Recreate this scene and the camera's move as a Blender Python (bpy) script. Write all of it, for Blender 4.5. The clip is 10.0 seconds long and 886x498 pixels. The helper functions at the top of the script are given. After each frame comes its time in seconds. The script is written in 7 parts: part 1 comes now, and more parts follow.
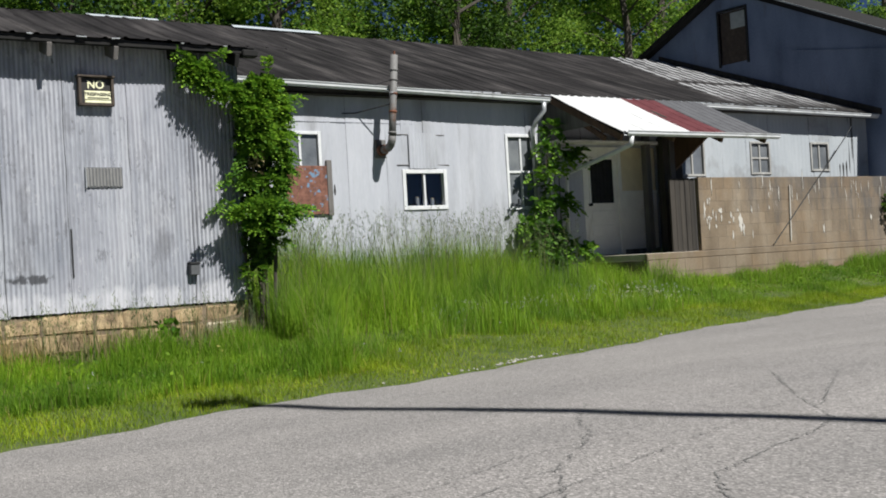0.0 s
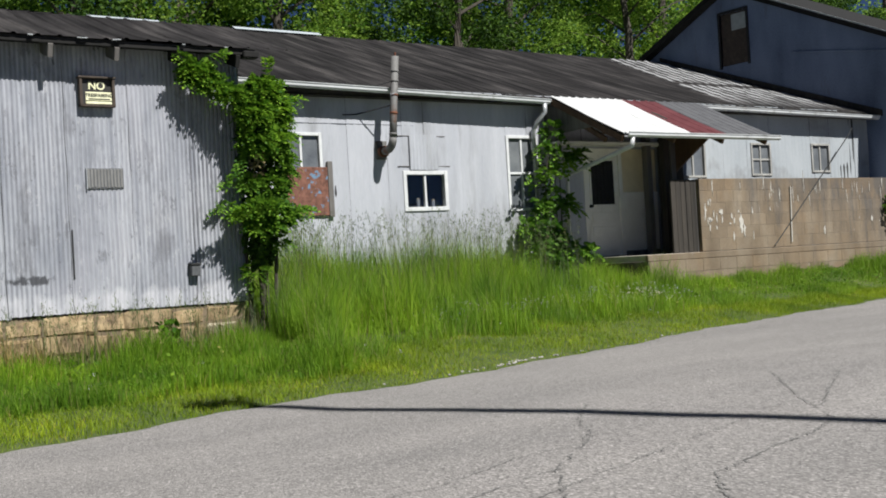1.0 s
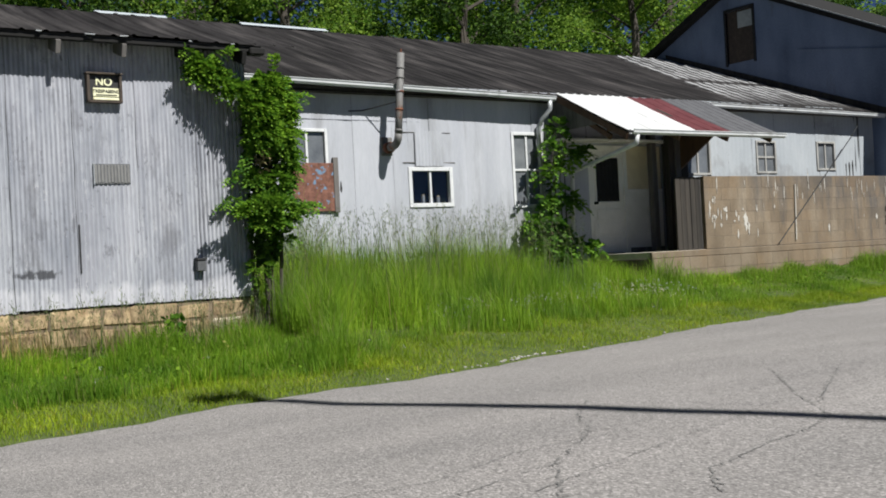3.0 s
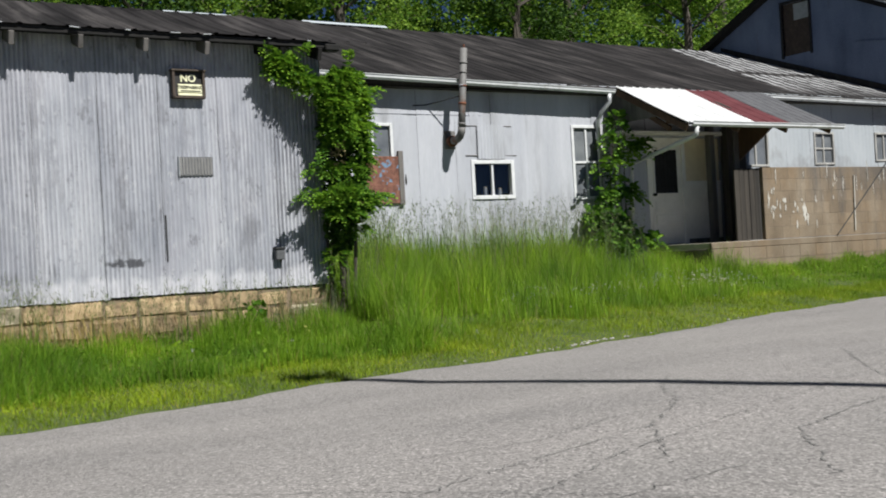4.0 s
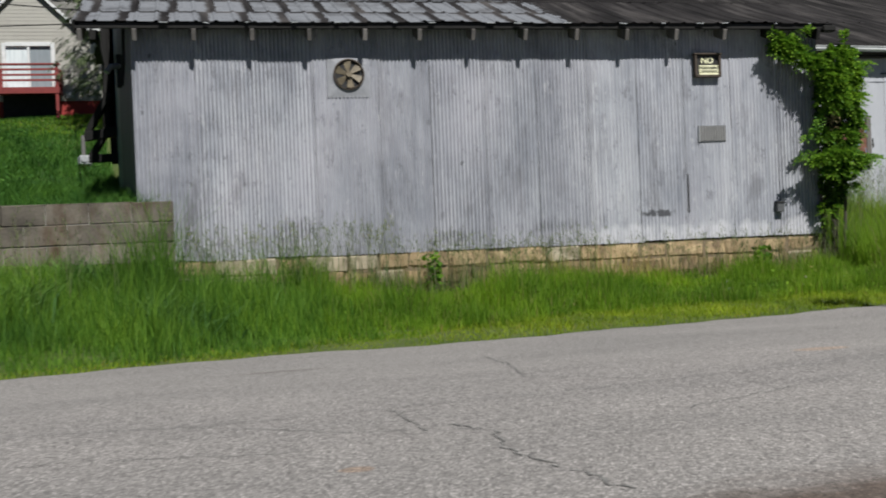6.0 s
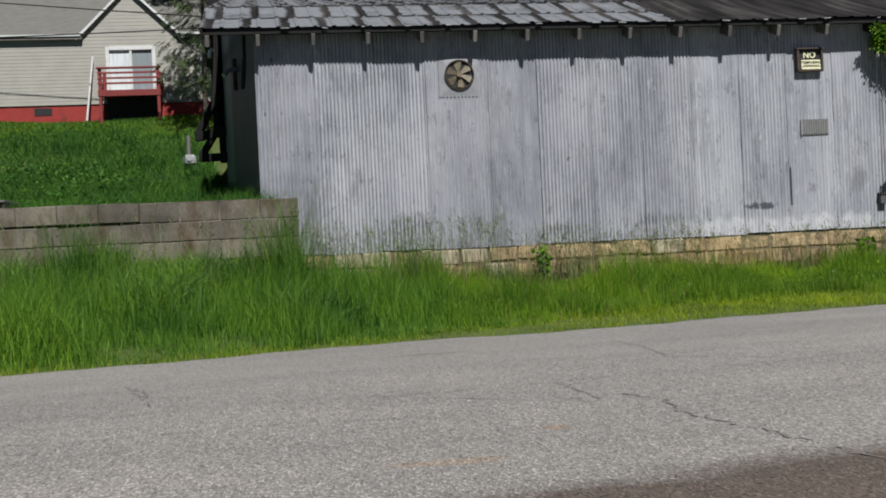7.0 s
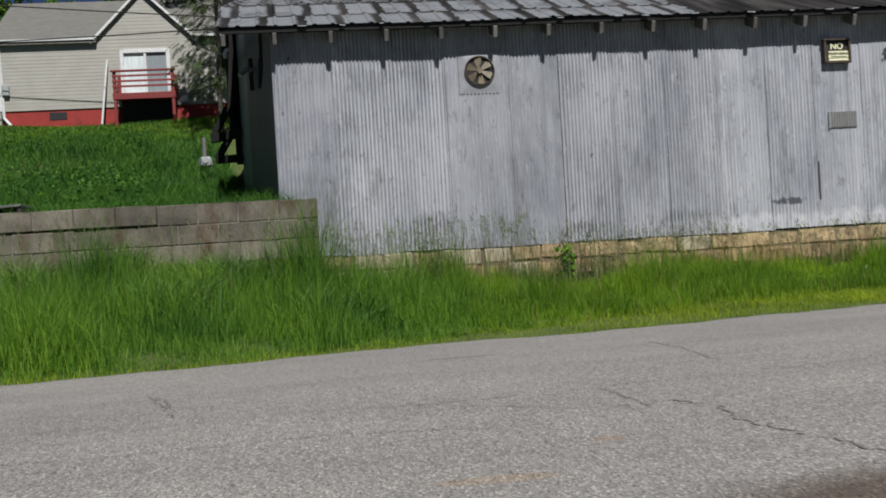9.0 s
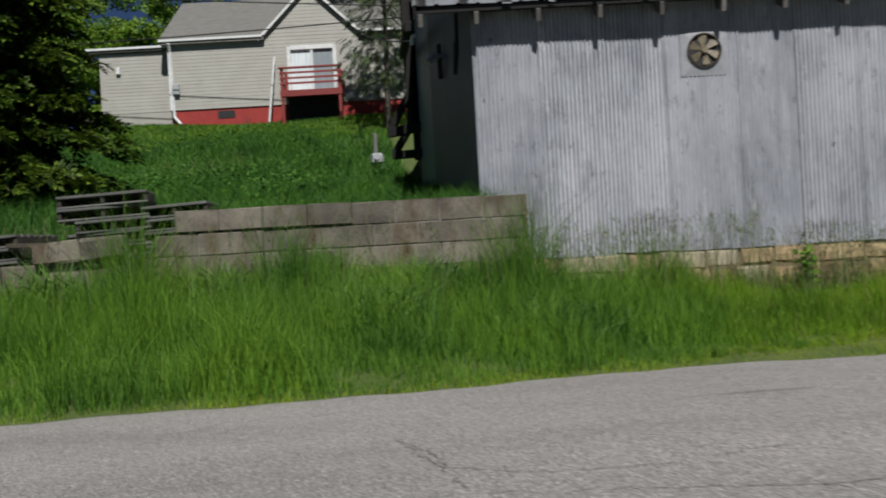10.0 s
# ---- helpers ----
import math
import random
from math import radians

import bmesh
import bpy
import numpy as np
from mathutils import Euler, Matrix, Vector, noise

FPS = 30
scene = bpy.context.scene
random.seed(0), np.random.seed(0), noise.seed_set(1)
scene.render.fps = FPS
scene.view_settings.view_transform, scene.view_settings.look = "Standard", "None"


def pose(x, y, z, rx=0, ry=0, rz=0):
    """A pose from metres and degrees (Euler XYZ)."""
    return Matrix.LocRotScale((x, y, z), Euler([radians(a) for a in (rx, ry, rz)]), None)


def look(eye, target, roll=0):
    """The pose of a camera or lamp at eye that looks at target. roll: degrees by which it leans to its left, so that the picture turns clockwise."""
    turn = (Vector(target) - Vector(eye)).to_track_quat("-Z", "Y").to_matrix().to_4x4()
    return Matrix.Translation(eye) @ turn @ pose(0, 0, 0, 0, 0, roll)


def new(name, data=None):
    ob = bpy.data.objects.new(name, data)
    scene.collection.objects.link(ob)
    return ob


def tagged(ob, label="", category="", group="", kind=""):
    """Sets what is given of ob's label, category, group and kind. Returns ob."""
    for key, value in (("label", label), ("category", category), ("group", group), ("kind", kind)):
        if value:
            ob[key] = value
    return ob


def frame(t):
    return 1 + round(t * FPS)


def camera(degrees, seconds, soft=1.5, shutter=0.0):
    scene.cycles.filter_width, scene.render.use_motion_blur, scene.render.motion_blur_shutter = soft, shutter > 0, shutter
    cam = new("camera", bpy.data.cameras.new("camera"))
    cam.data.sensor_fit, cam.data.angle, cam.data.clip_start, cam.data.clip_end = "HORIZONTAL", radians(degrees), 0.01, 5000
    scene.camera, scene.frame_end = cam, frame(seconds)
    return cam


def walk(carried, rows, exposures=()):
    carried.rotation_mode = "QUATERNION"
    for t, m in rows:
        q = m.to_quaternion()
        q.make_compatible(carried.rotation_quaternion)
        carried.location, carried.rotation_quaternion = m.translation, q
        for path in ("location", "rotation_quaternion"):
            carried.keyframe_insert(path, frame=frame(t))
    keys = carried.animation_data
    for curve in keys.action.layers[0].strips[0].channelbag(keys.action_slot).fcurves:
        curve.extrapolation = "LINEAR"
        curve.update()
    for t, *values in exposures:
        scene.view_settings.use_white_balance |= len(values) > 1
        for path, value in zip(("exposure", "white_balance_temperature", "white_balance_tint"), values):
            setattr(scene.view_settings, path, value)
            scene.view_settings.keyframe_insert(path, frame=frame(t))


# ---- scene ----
cam = camera(42.8, 10.0, soft=1.85, shutter=0.22)
PATH = [
    (0, (3.042, -10.409, 0.013), (4.193, -8.773, 0.034), -3.3),
    (0.5, (3.062, -10.393, -0.001), (4.211, -8.756, 0.025), -3.2),
    (1, (3.043, -10.413, 0.007), (4.192, -8.777, 0.031), -3.3),
    (1.5, (3.072, -10.394, -0.003), (4.22, -8.756, 0.02), -3.5),
    (2, (3.044, -10.417, 0.008), (4.194, -8.78, 0.03), -3.3),
    (3.3, (3.0, -10.487, 0.012), (4.137, -8.841, 0.028), -3.0),
    (3.5, (2.921, -10.475, -0.022), (4.048, -8.822, -0.006), -3.2),
    (4, (2.623, -10.641, -0.056), (3.694, -8.952, -0.041), -3.2),
    (4.5, (2.183, -10.939, -0.101), (3.16, -9.194, -0.092), -3.2),
    (5, (1.583, -11.363, -0.141), (2.413, -9.544, -0.144), -3.0),
    (5.5, (0.929, -11.869, -0.17), (1.551, -9.968, -0.174), -2.5),
    (6, (0.45, -12.346, -0.2), (0.89, -10.395, -0.209), -2.4),
    (6.2, (0.315, -12.503, -0.204), (0.699, -10.54, -0.213), -2.4),
    (7.3, (-0.014, -12.752, -0.211), (0.286, -10.774, -0.223), -2.8),
    (7.5, (-0.015, -12.737, -0.218), (0.284, -10.76, -0.233), -2.9),
    (8, (-0.019, -12.739, -0.218), (0.276, -10.761, -0.235), -3.0),
    (8.5, (-0.017, -12.703, -0.214), (0.277, -10.725, -0.228), -3.2),
    (9, (-0.032, -12.512, -0.203), (0.246, -10.531, -0.213), -3.4),
    (9.5, (-0.172, -12.041, -0.176), (0.022, -10.05, -0.185), -3.4),
    (10, (-0.549, -11.225, -0.144), (-0.531, -9.225, -0.141), -3.2),
]
walk(cam, [(t, look(eye, target, roll)) for t, eye, target, roll in PATH],
     exposures=[(0, 0.55), (4.0, 0.54), (5.0, 0.42), (6.0, 0.26), (8.5, 0.20), (10, 0.15)])

# ---- light ----
world = bpy.data.worlds.new("sky")
scene.world = world
world.use_nodes = True
wn = world.node_tree.nodes
sky = wn.new("ShaderNodeTexSky")
sky.sky_type, sky.sun_disc = "NISHITA", False
SUN_DIR = Vector((0.16, -1.0, 1.22)).normalized()
sky.sun_elevation = math.asin(SUN_DIR.z)
sky.sun_rotation = math.atan2(SUN_DIR.x, SUN_DIR.y)
world.node_tree.links.new(sky.outputs[0], wn["Background"].inputs[0])
wn["Background"].inputs[1].default_value = 0.05
sky.air_density, sky.dust_density, sky.ozone_density = 0.20, 0.0, 4.5
lamp = bpy.data.lights.new("sun", "SUN")
lamp.energy, lamp.angle, lamp.color = 5.0, radians(0.53), (0.97, 0.965, 0.925)
sun = new("sun", lamp)
sun.matrix_world = look(SUN_DIR * 50, (0, 0, 0))


# ---- materials ----
def ramp_node(nt, src, stops):
    r = nt.nodes.new("ShaderNodeValToRGB")
    while len(r.color_ramp.elements) < len(stops):
        r.color_ramp.elements.new(0.5)
    for e, (p, c) in zip(r.color_ramp.elements, stops):
        e.position, e.color = p, (*c, 1)
    nt.links.new(src, r.inputs[0])
    return r.outputs[0]


def noise_node(nt, vec, scale, detail=4.0, stretch=(1, 1, 1), rough=0.55):
    m = nt.nodes.new("ShaderNodeVectorMath")
    m.operation = "MULTIPLY"
    m.inputs[1].default_value = stretch
    nt.links.new(vec, m.inputs[0])
    n = nt.nodes.new("ShaderNodeTexNoise")
    n.inputs["Scale"].default_value, n.inputs["Detail"].default_value = scale, detail
    n.inputs["Roughness"].default_value = rough
    nt.links.new(m.outputs[0], n.inputs["Vector"])
    return n.outputs["Fac"]


def math_node(nt, op, a, b=0.0, clamp=False):
    m = nt.nodes.new("ShaderNodeMath")
    m.operation, m.use_clamp = op, clamp
    for i, v in enumerate((a, b)):
        if isinstance(v, (int, float)):
            m.inputs[i].default_value = v
        else:
            nt.links.new(v, m.inputs[i])
    return m.outputs[0]


def mix_node(nt, fac, a, b, blend="MIX"):
    m = nt.nodes.new("ShaderNodeMix")
    m.data_type, m.blend_type = "RGBA", blend
    for sock, v in ((m.inputs[0], fac), (m.inputs[6], a), (m.inputs[7], b)):
        if isinstance(v, tuple):
            sock.default_value = (*v, 1)
        elif isinstance(v, (int, float)):
            sock.default_value = v
        else:
            nt.links.new(v, sock)
    return m.outputs[2]


def base_material(name, rough=0.8, metal=0.0, spec=0.5):
    m = bpy.data.materials.new(name)
    m.use_nodes = True
    nt = m.node_tree
    b = nt.nodes["Principled BSDF"]
    b.inputs["Roughness"].default_value, b.inputs["Metallic"].default_value = rough, metal
    b.inputs["Specular IOR Level"].default_value = spec
    geo = nt.nodes.new("ShaderNodeNewGeometry")
    return m, nt, b, geo


def bump_to(nt, b, height, strength=0.4, dist=0.01):
    n = nt.nodes.new("ShaderNodeBump")
    n.inputs["Strength"].default_value, n.inputs["Distance"].default_value = strength, dist
    nt.links.new(height, n.inputs["Height"])
    nt.links.new(n.outputs[0], b.inputs["Normal"])


ALBEDO_SCALE = 0.7  # all but white paints are darkened to weaken bounced light in the shade


def scaled_down(c):
    return tuple(v * ALBEDO_SCALE for v in c)


def surface(name, dark, light, scale=6.0, stretch=(1, 1, 1), rough=0.8, metal=0.0, bump=0.3, dist=0.006,
            stain=None, stain_scale=1.2, stain_at=(0.55, 0.7), stain_stretch=(1, 1, 1), vary=0.0, island=0.0, fine=60.0):
    """Two-scale mottled surface in world metres, with optional stain of its own colour and change from piece to piece."""
    m, nt, b, geo = base_material(name, rough, metal)
    if not any(w in name for w in ("white", "curtain", "enamel", "concrete")):
        dark, light, stain = scaled_down(dark), scaled_down(light), stain and scaled_down(stain)
    pos = geo.outputs["Position"]
    n1 = noise_node(nt, pos, scale, 6, stretch)
    n2 = noise_node(nt, pos, fine, 3, stretch)
    both = math_node(nt, "ADD", math_node(nt, "MULTIPLY", n1, 0.7), math_node(nt, "MULTIPLY", n2, 0.3))
    col = ramp_node(nt, both, [(0.32, dark), (0.68, light)])
    if stain:
        f = noise_node(nt, pos, stain_scale, 6, stain_stretch, 0.65)
        mask = ramp_node(nt, f, [(stain_at[0], (0, 0, 0)), (stain_at[1], (1, 1, 1))])
        col = mix_node(nt, mask, col, stain)
    if vary or island:
        if vary:
            rnd = nt.nodes.new("ShaderNodeObjectInfo").outputs["Random"]
        else:
            rnd = geo.outputs["Random Per Island"]
        k = max(vary, island)
        fac = ramp_node(nt, rnd, [(0.0, (1 - k,) * 3), (1.0, (1 + k * 0.6,) * 3)])
        col = mix_node(nt, 1.0, col, fac, "MULTIPLY")
    nt.links.new(col, b.inputs["Base Color"])
    if bump:
        bump_to(nt, b, both, bump, dist)
    return m


def leaf_material(name, dark, light, dead=None, translucent=0.35):
    m, nt, b, geo = base_material(name, 0.62, 0.0, 0.22)
    dark, light, dead = scaled_down(dark), scaled_down(light), dead and scaled_down(dead)
    rnd = geo.outputs["Random Per Island"]
    stops = [(0.0, dark), (0.55, tuple((a + c) / 2 for a, c in zip(dark, light))), (0.93, light)]
    if dead:
        stops += [(0.955, dead)]
    col = ramp_node(nt, rnd, stops)
    big = noise_node(nt, geo.outputs["Position"], 1.15, 4)
    col = mix_node(nt, 1.0, col, ramp_node(nt, big, [(0.33, (0.56, 0.66, 0.74)), (0.5, (0.98, 0.98, 0.96)), (0.67, (1.30, 1.20, 0.96))]), "MULTIPLY")
    nt.links.new(col, b.inputs["Base Color"])
    t = nt.nodes.new("ShaderNodeBsdfTranslucent")
    nt.links.new(col, t.inputs[0])
    mx = nt.nodes.new("ShaderNodeMixShader")
    mx.inputs[0].default_value = translucent
    nt.links.new(b.outputs[0], mx.inputs[1])
    nt.links.new(t.outputs[0], mx.inputs[2])
    nt.links.new(mx.outputs[0], nt.nodes["Material Output"].inputs[0])
    return m


def sheet_metal(name, painted_x=None):
    """Weathered galvanised sheet: upright streaks, grey bloom, rust, and a coat of white primer along the foot."""
    m, nt, b, geo = base_material(name, 0.55, 0.0, 0.35)
    pos = geo.outputs["Position"]
    streak = noise_node(nt, pos, 15, 5, (1, 1, 0.05))
    cloud = noise_node(nt, pos, 1.7, 6, (1, 1, 0.40), 0.62)
    fine = noise_node(nt, pos, 55, 3, (1, 1, 0.12))
    col = ramp_node(nt, cloud, [(0.30, (0.325, 0.352, 0.39)), (0.50, (0.485, 0.515, 0.548)), (0.72, (0.61, 0.632, 0.655))])
    col = mix_node(nt, 1.0, col, ramp_node(nt, streak, [(0.3, (0.80, 0.81, 0.83)), (0.5, (1, 1, 1)), (0.72, (1.12, 1.12, 1.12))]), "MULTIPLY")
    col = mix_node(nt, 1.0, col, ramp_node(nt, fine, [(0.3, (0.88, 0.88, 0.88)), (0.7, (1.07, 1.07, 1.07))]), "MULTIPLY")
    rnd = nt.nodes.new("ShaderNodeObjectInfo").outputs["Random"]
    col = mix_node(nt, 1.0, col, ramp_node(nt, rnd, [(0, (0.90, 0.90, 0.92)), (1, (1.06, 1.06, 1.06))]), "MULTIPLY")
    sep = nt.nodes.new("ShaderNodeSeparateXYZ")
    nt.links.new(pos, sep.inputs[0])
    # dark stripes at the corrugation pitch, dark scuffs and small chips
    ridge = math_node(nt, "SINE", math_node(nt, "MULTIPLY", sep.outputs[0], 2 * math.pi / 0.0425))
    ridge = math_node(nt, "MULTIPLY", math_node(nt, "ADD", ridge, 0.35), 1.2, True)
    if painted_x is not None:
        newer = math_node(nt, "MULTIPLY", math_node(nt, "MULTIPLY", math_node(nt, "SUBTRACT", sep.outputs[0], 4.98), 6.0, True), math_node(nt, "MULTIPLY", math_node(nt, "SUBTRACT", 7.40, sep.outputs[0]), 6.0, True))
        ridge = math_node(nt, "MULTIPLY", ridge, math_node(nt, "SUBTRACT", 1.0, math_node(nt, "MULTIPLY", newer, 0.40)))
    stripe_gain = ramp_node(nt, noise_node(nt, pos, 3.6, 6, (1, 1, 0.6), 0.75), [(0.38, (0.28,) * 3), (0.66, (0.85,) * 3)])
    col = mix_node(nt, math_node(nt, "MULTIPLY", ridge, stripe_gain), col, (0.135, 0.14, 0.16))
    scuff = noise_node(nt, pos, 3.2, 6, (1, 1, 0.35), 0.7)
    col = mix_node(nt, ramp_node(nt, scuff, [(0.54, (0, 0, 0)), (0.66, (0.6,) * 3)]), col, (0.17, 0.175, 0.19))
    wash = noise_node(nt, pos, 0.9, 5, (1, 1, 0.5), 0.6)
    col = mix_node(nt, ramp_node(nt, wash, [(0.46, (0, 0, 0)), (0.68, (0.5,) * 3)]), col, (0.58, 0.59, 0.635))
    nick = noise_node(nt, pos, 7.0, 9, (1, 1, 0.45), 0.82)
    col = mix_node(nt, ramp_node(nt, nick, [(0.57, (0, 0, 0)), (0.60, (0.55,) * 3)]), col, (0.16, 0.165, 0.18))
    rubbed = noise_node(nt, pos, 8.5, 8, (1, 1, 0.35), 0.8)
    col = mix_node(nt, ramp_node(nt, rubbed, [(0.59, (0, 0, 0)), (0.62, (0.4,) * 3)]), col, (0.70, 0.715, 0.735))
    chip = noise_node(nt, pos, 11, 3, (1, 1, 0.6), 0.5)
    col = mix_node(nt, ramp_node(nt, chip, [(0.70, (0, 0, 0)), (0.74, (0.7,) * 3)]), col, (0.07, 0.07, 0.075))
    if painted_x is not None:
        for cx, cz, wx, wz in ((5.82, 0.055, 0.22, 0.050), (5.14, 0.00, 0.07, 0.09), (4.55, -0.05, 0.34, 0.10), (3.35, -0.12, 0.45, 0.09), (1.6, 0.0, 0.3, 0.16)):
            u = math_node(nt, "MULTIPLY", math_node(nt, "SUBTRACT", sep.outputs[0], cx), 1 / wx)
            v = math_node(nt, "MULTIPLY", math_node(nt, "SUBTRACT", sep.outputs[2], cz), 1 / wz)
            d = math_node(nt, "ADD", math_node(nt, "MULTIPLY", u, u), math_node(nt, "MULTIPLY", v, v))
            d = math_node(nt, "ADD", d, math_node(nt, "MULTIPLY", math_node(nt, "SUBTRACT", noise_node(nt, pos, 14, 5, (1, 1, 0.6), 0.7), 0.5), 5.0))
            near = math_node(nt, "MULTIPLY", math_node(nt, "SUBTRACT", 1.0, d), 1.6 if cx > 5.7 else 0.8, True)
            if cx < 5.7:
                near = math_node(nt, "MULTIPLY", near, math_node(nt, "ADD", math_node(nt, "MULTIPLY", ridge, 0.8), 0.12))
            col = mix_node(nt, near, col, (0.10, 0.105, 0.115))
        edge = math_node(nt, "ADD", sep.outputs[2], math_node(nt, "MULTIPLY", math_node(nt, "SUBTRACT", noise_node(nt, pos, 2.2, 6, (1, 1, 0.5), 0.7), 0.5), 0.5))
        low = math_node(nt, "MULTIPLY", math_node(nt, "SUBTRACT", -0.05, edge), 14.0, True)
        far = math_node(nt, "MULTIPLY", math_node(nt, "SUBTRACT", sep.outputs[0], painted_x), 1.2, True)
        patch = ramp_node(nt, noise_node(nt, pos, 4.0, 5, (1, 1, 0.3), 0.7), [(0.38, (0.05,) * 3), (0.60, (0.75,) * 3)])
        fac = math_node(nt, "MULTIPLY", math_node(nt, "MULTIPLY", low, far), patch)
        col = mix_node(nt, fac, col, (0.76, 0.775, 0.80))
    nt.links.new(mix_node(nt, 1.0, col, (ALBEDO_SCALE * 1.03, ALBEDO_SCALE * 0.995, ALBEDO_SCALE * 1.02), "MULTIPLY"), b.inputs["Base Color"])
    nt.links.new(ramp_node(nt, cloud, [(0.3, (0.62,) * 3), (0.7, (0.45,) * 3)]), b.inputs["Roughness"])
    bump_to(nt, b, cloud, 0.25, 0.02)
    return m


def roof_metal(name, patch_x=None, pale_x=None, tone=1.0):
    """Tar-coated roof sheet: grey-brown with streaks down the slope; the old silver shows in worn oblongs, or in pale strips."""
    m, nt, b, geo = base_material(name, 0.75, 0.0, 0.18)
    pos = geo.outputs["Position"]
    sep = nt.nodes.new("ShaderNodeSeparateXYZ")
    nt.links.new(pos, sep.inputs[0])
    streak = noise_node(nt, pos, 4.5, 5, (1, 0.12, 0.12))
    cloud = noise_node(nt, pos, 1.1, 5)
    fine = noise_node(nt, pos, 40, 3)
    col = ramp_node(nt, streak, [(0.34, (0.030 * tone, 0.027 * tone, 0.028 * tone)), (0.52, (0.075 * tone, 0.068 * tone, 0.069 * tone)), (0.68, (0.19 * tone, 0.172 * tone, 0.168 * tone))])
    col = mix_node(nt, 1.0, col, ramp_node(nt, cloud, [(0.3, (0.8,) * 3), (0.7, (1.2,) * 3)]), "MULTIPLY")
    col = mix_node(nt, 1.0, col, ramp_node(nt, fine, [(0.3, (0.8,) * 3), (0.7, (1.2,) * 3)]), "MULTIPLY")
    wob = math_node(nt, "MULTIPLY", math_node(nt, "SUBTRACT", noise_node(nt, pos, 7, 4, (1, 1, 1), 0.7), 0.5), 0.30)
    if patch_x is not None:
        v0 = math_node(nt, "ADD", math_node(nt, "MULTIPLY", math_node(nt, "ADD", sep.outputs[1], 8.8), 1 / 0.85), math_node(nt, "MULTIPLY", wob, 0.35))
        course = math_node(nt, "FLOOR", v0)
        v = math_node(nt, "FRACT", v0)
        shift = math_node(nt, "FRACT", math_node(nt, "MULTIPLY", course, 0.37))
        u = math_node(nt, "FRACT", math_node(nt, "ADD", math_node(nt, "ADD", math_node(nt, "MULTIPLY", math_node(nt, "ADD", sep.outputs[0], 5.0), 1 / 0.42), math_node(nt, "MULTIPLY", wob, 0.9)), math_node(nt, "MULTIPLY", shift, 0.35)))
        on = math_node(nt, "MULTIPLY", math_node(nt, "MULTIPLY", math_node(nt, "SUBTRACT", 0.80, u), 10.0, True), math_node(nt, "MULTIPLY", math_node(nt, "SUBTRACT", 0.90, v), 14.0, True))
        edge = math_node(nt, "LESS_THAN", math_node(nt, "ADD", sep.outputs[0], math_node(nt, "MULTIPLY", wob, 1.5)), patch_x)
        on = math_node(nt, "MULTIPLY", on, edge)
        on = math_node(nt, "MULTIPLY", on, ramp_node(nt, noise_node(nt, pos, 2.3, 4), [(0.30, (0.45,) * 3), (0.5, (0.97,) * 3)]))
        silver = ramp_node(nt, fine, [(0.3, (0.19, 0.20, 0.225)), (0.7, (0.31, 0.322, 0.35))])
        col = mix_node(nt, on, col, silver)
    if pale_x is not None:
        lean = math_node(nt, "SUBTRACT", sep.outputs[0], math_node(nt, "MULTIPLY", math_node(nt, "SUBTRACT", sep.outputs[1], 5.5), 0.38))
        lean = math_node(nt, "ADD", lean, math_node(nt, "MULTIPLY", wob, 0.10))
        u = math_node(nt, "FRACT", math_node(nt, "MULTIPLY", lean, 1 / 0.27))
        s = math_node(nt, "MULTIPLY", math_node(nt, "SUBTRACT", 0.56, u), 9.0, True)
        edge = math_node(nt, "MULTIPLY", math_node(nt, "SUBTRACT", math_node(nt, "ADD", lean, math_node(nt, "MULTIPLY", wob, 1.0)), pale_x), 6.0, True)
        lap = math_node(nt, "ABSOLUTE", math_node(nt, "SUBTRACT", sep.outputs[1], 5.95))
        lap = math_node(nt, "MULTIPLY", math_node(nt, "SUBTRACT", lap, 0.10), 8.0, True)
        low = math_node(nt, "MULTIPLY", math_node(nt, "SUBTRACT", math_node(nt, "ADD", sep.outputs[1], wob), 3.55), 0.9, True)
        s = math_node(nt, "MULTIPLY", math_node(nt, "MULTIPLY", s, edge), math_node(nt, "MULTIPLY", lap, low))
        s = math_node(nt, "MULTIPLY", s, ramp_node(nt, noise_node(nt, pos, 2.2, 5, (1, 0.35, 1)), [(0.34, (0.12,) * 3), (0.50, (0.92,) * 3)]))
        col = mix_node(nt, s, col, (0.52, 0.52, 0.53))
    nt.links.new(mix_node(nt, 1.0, col, (ALBEDO_SCALE,) * 3, "MULTIPLY"), b.inputs["Base Color"])
    bump_to(nt, b, fine, 0.3, 0.006)
    return m


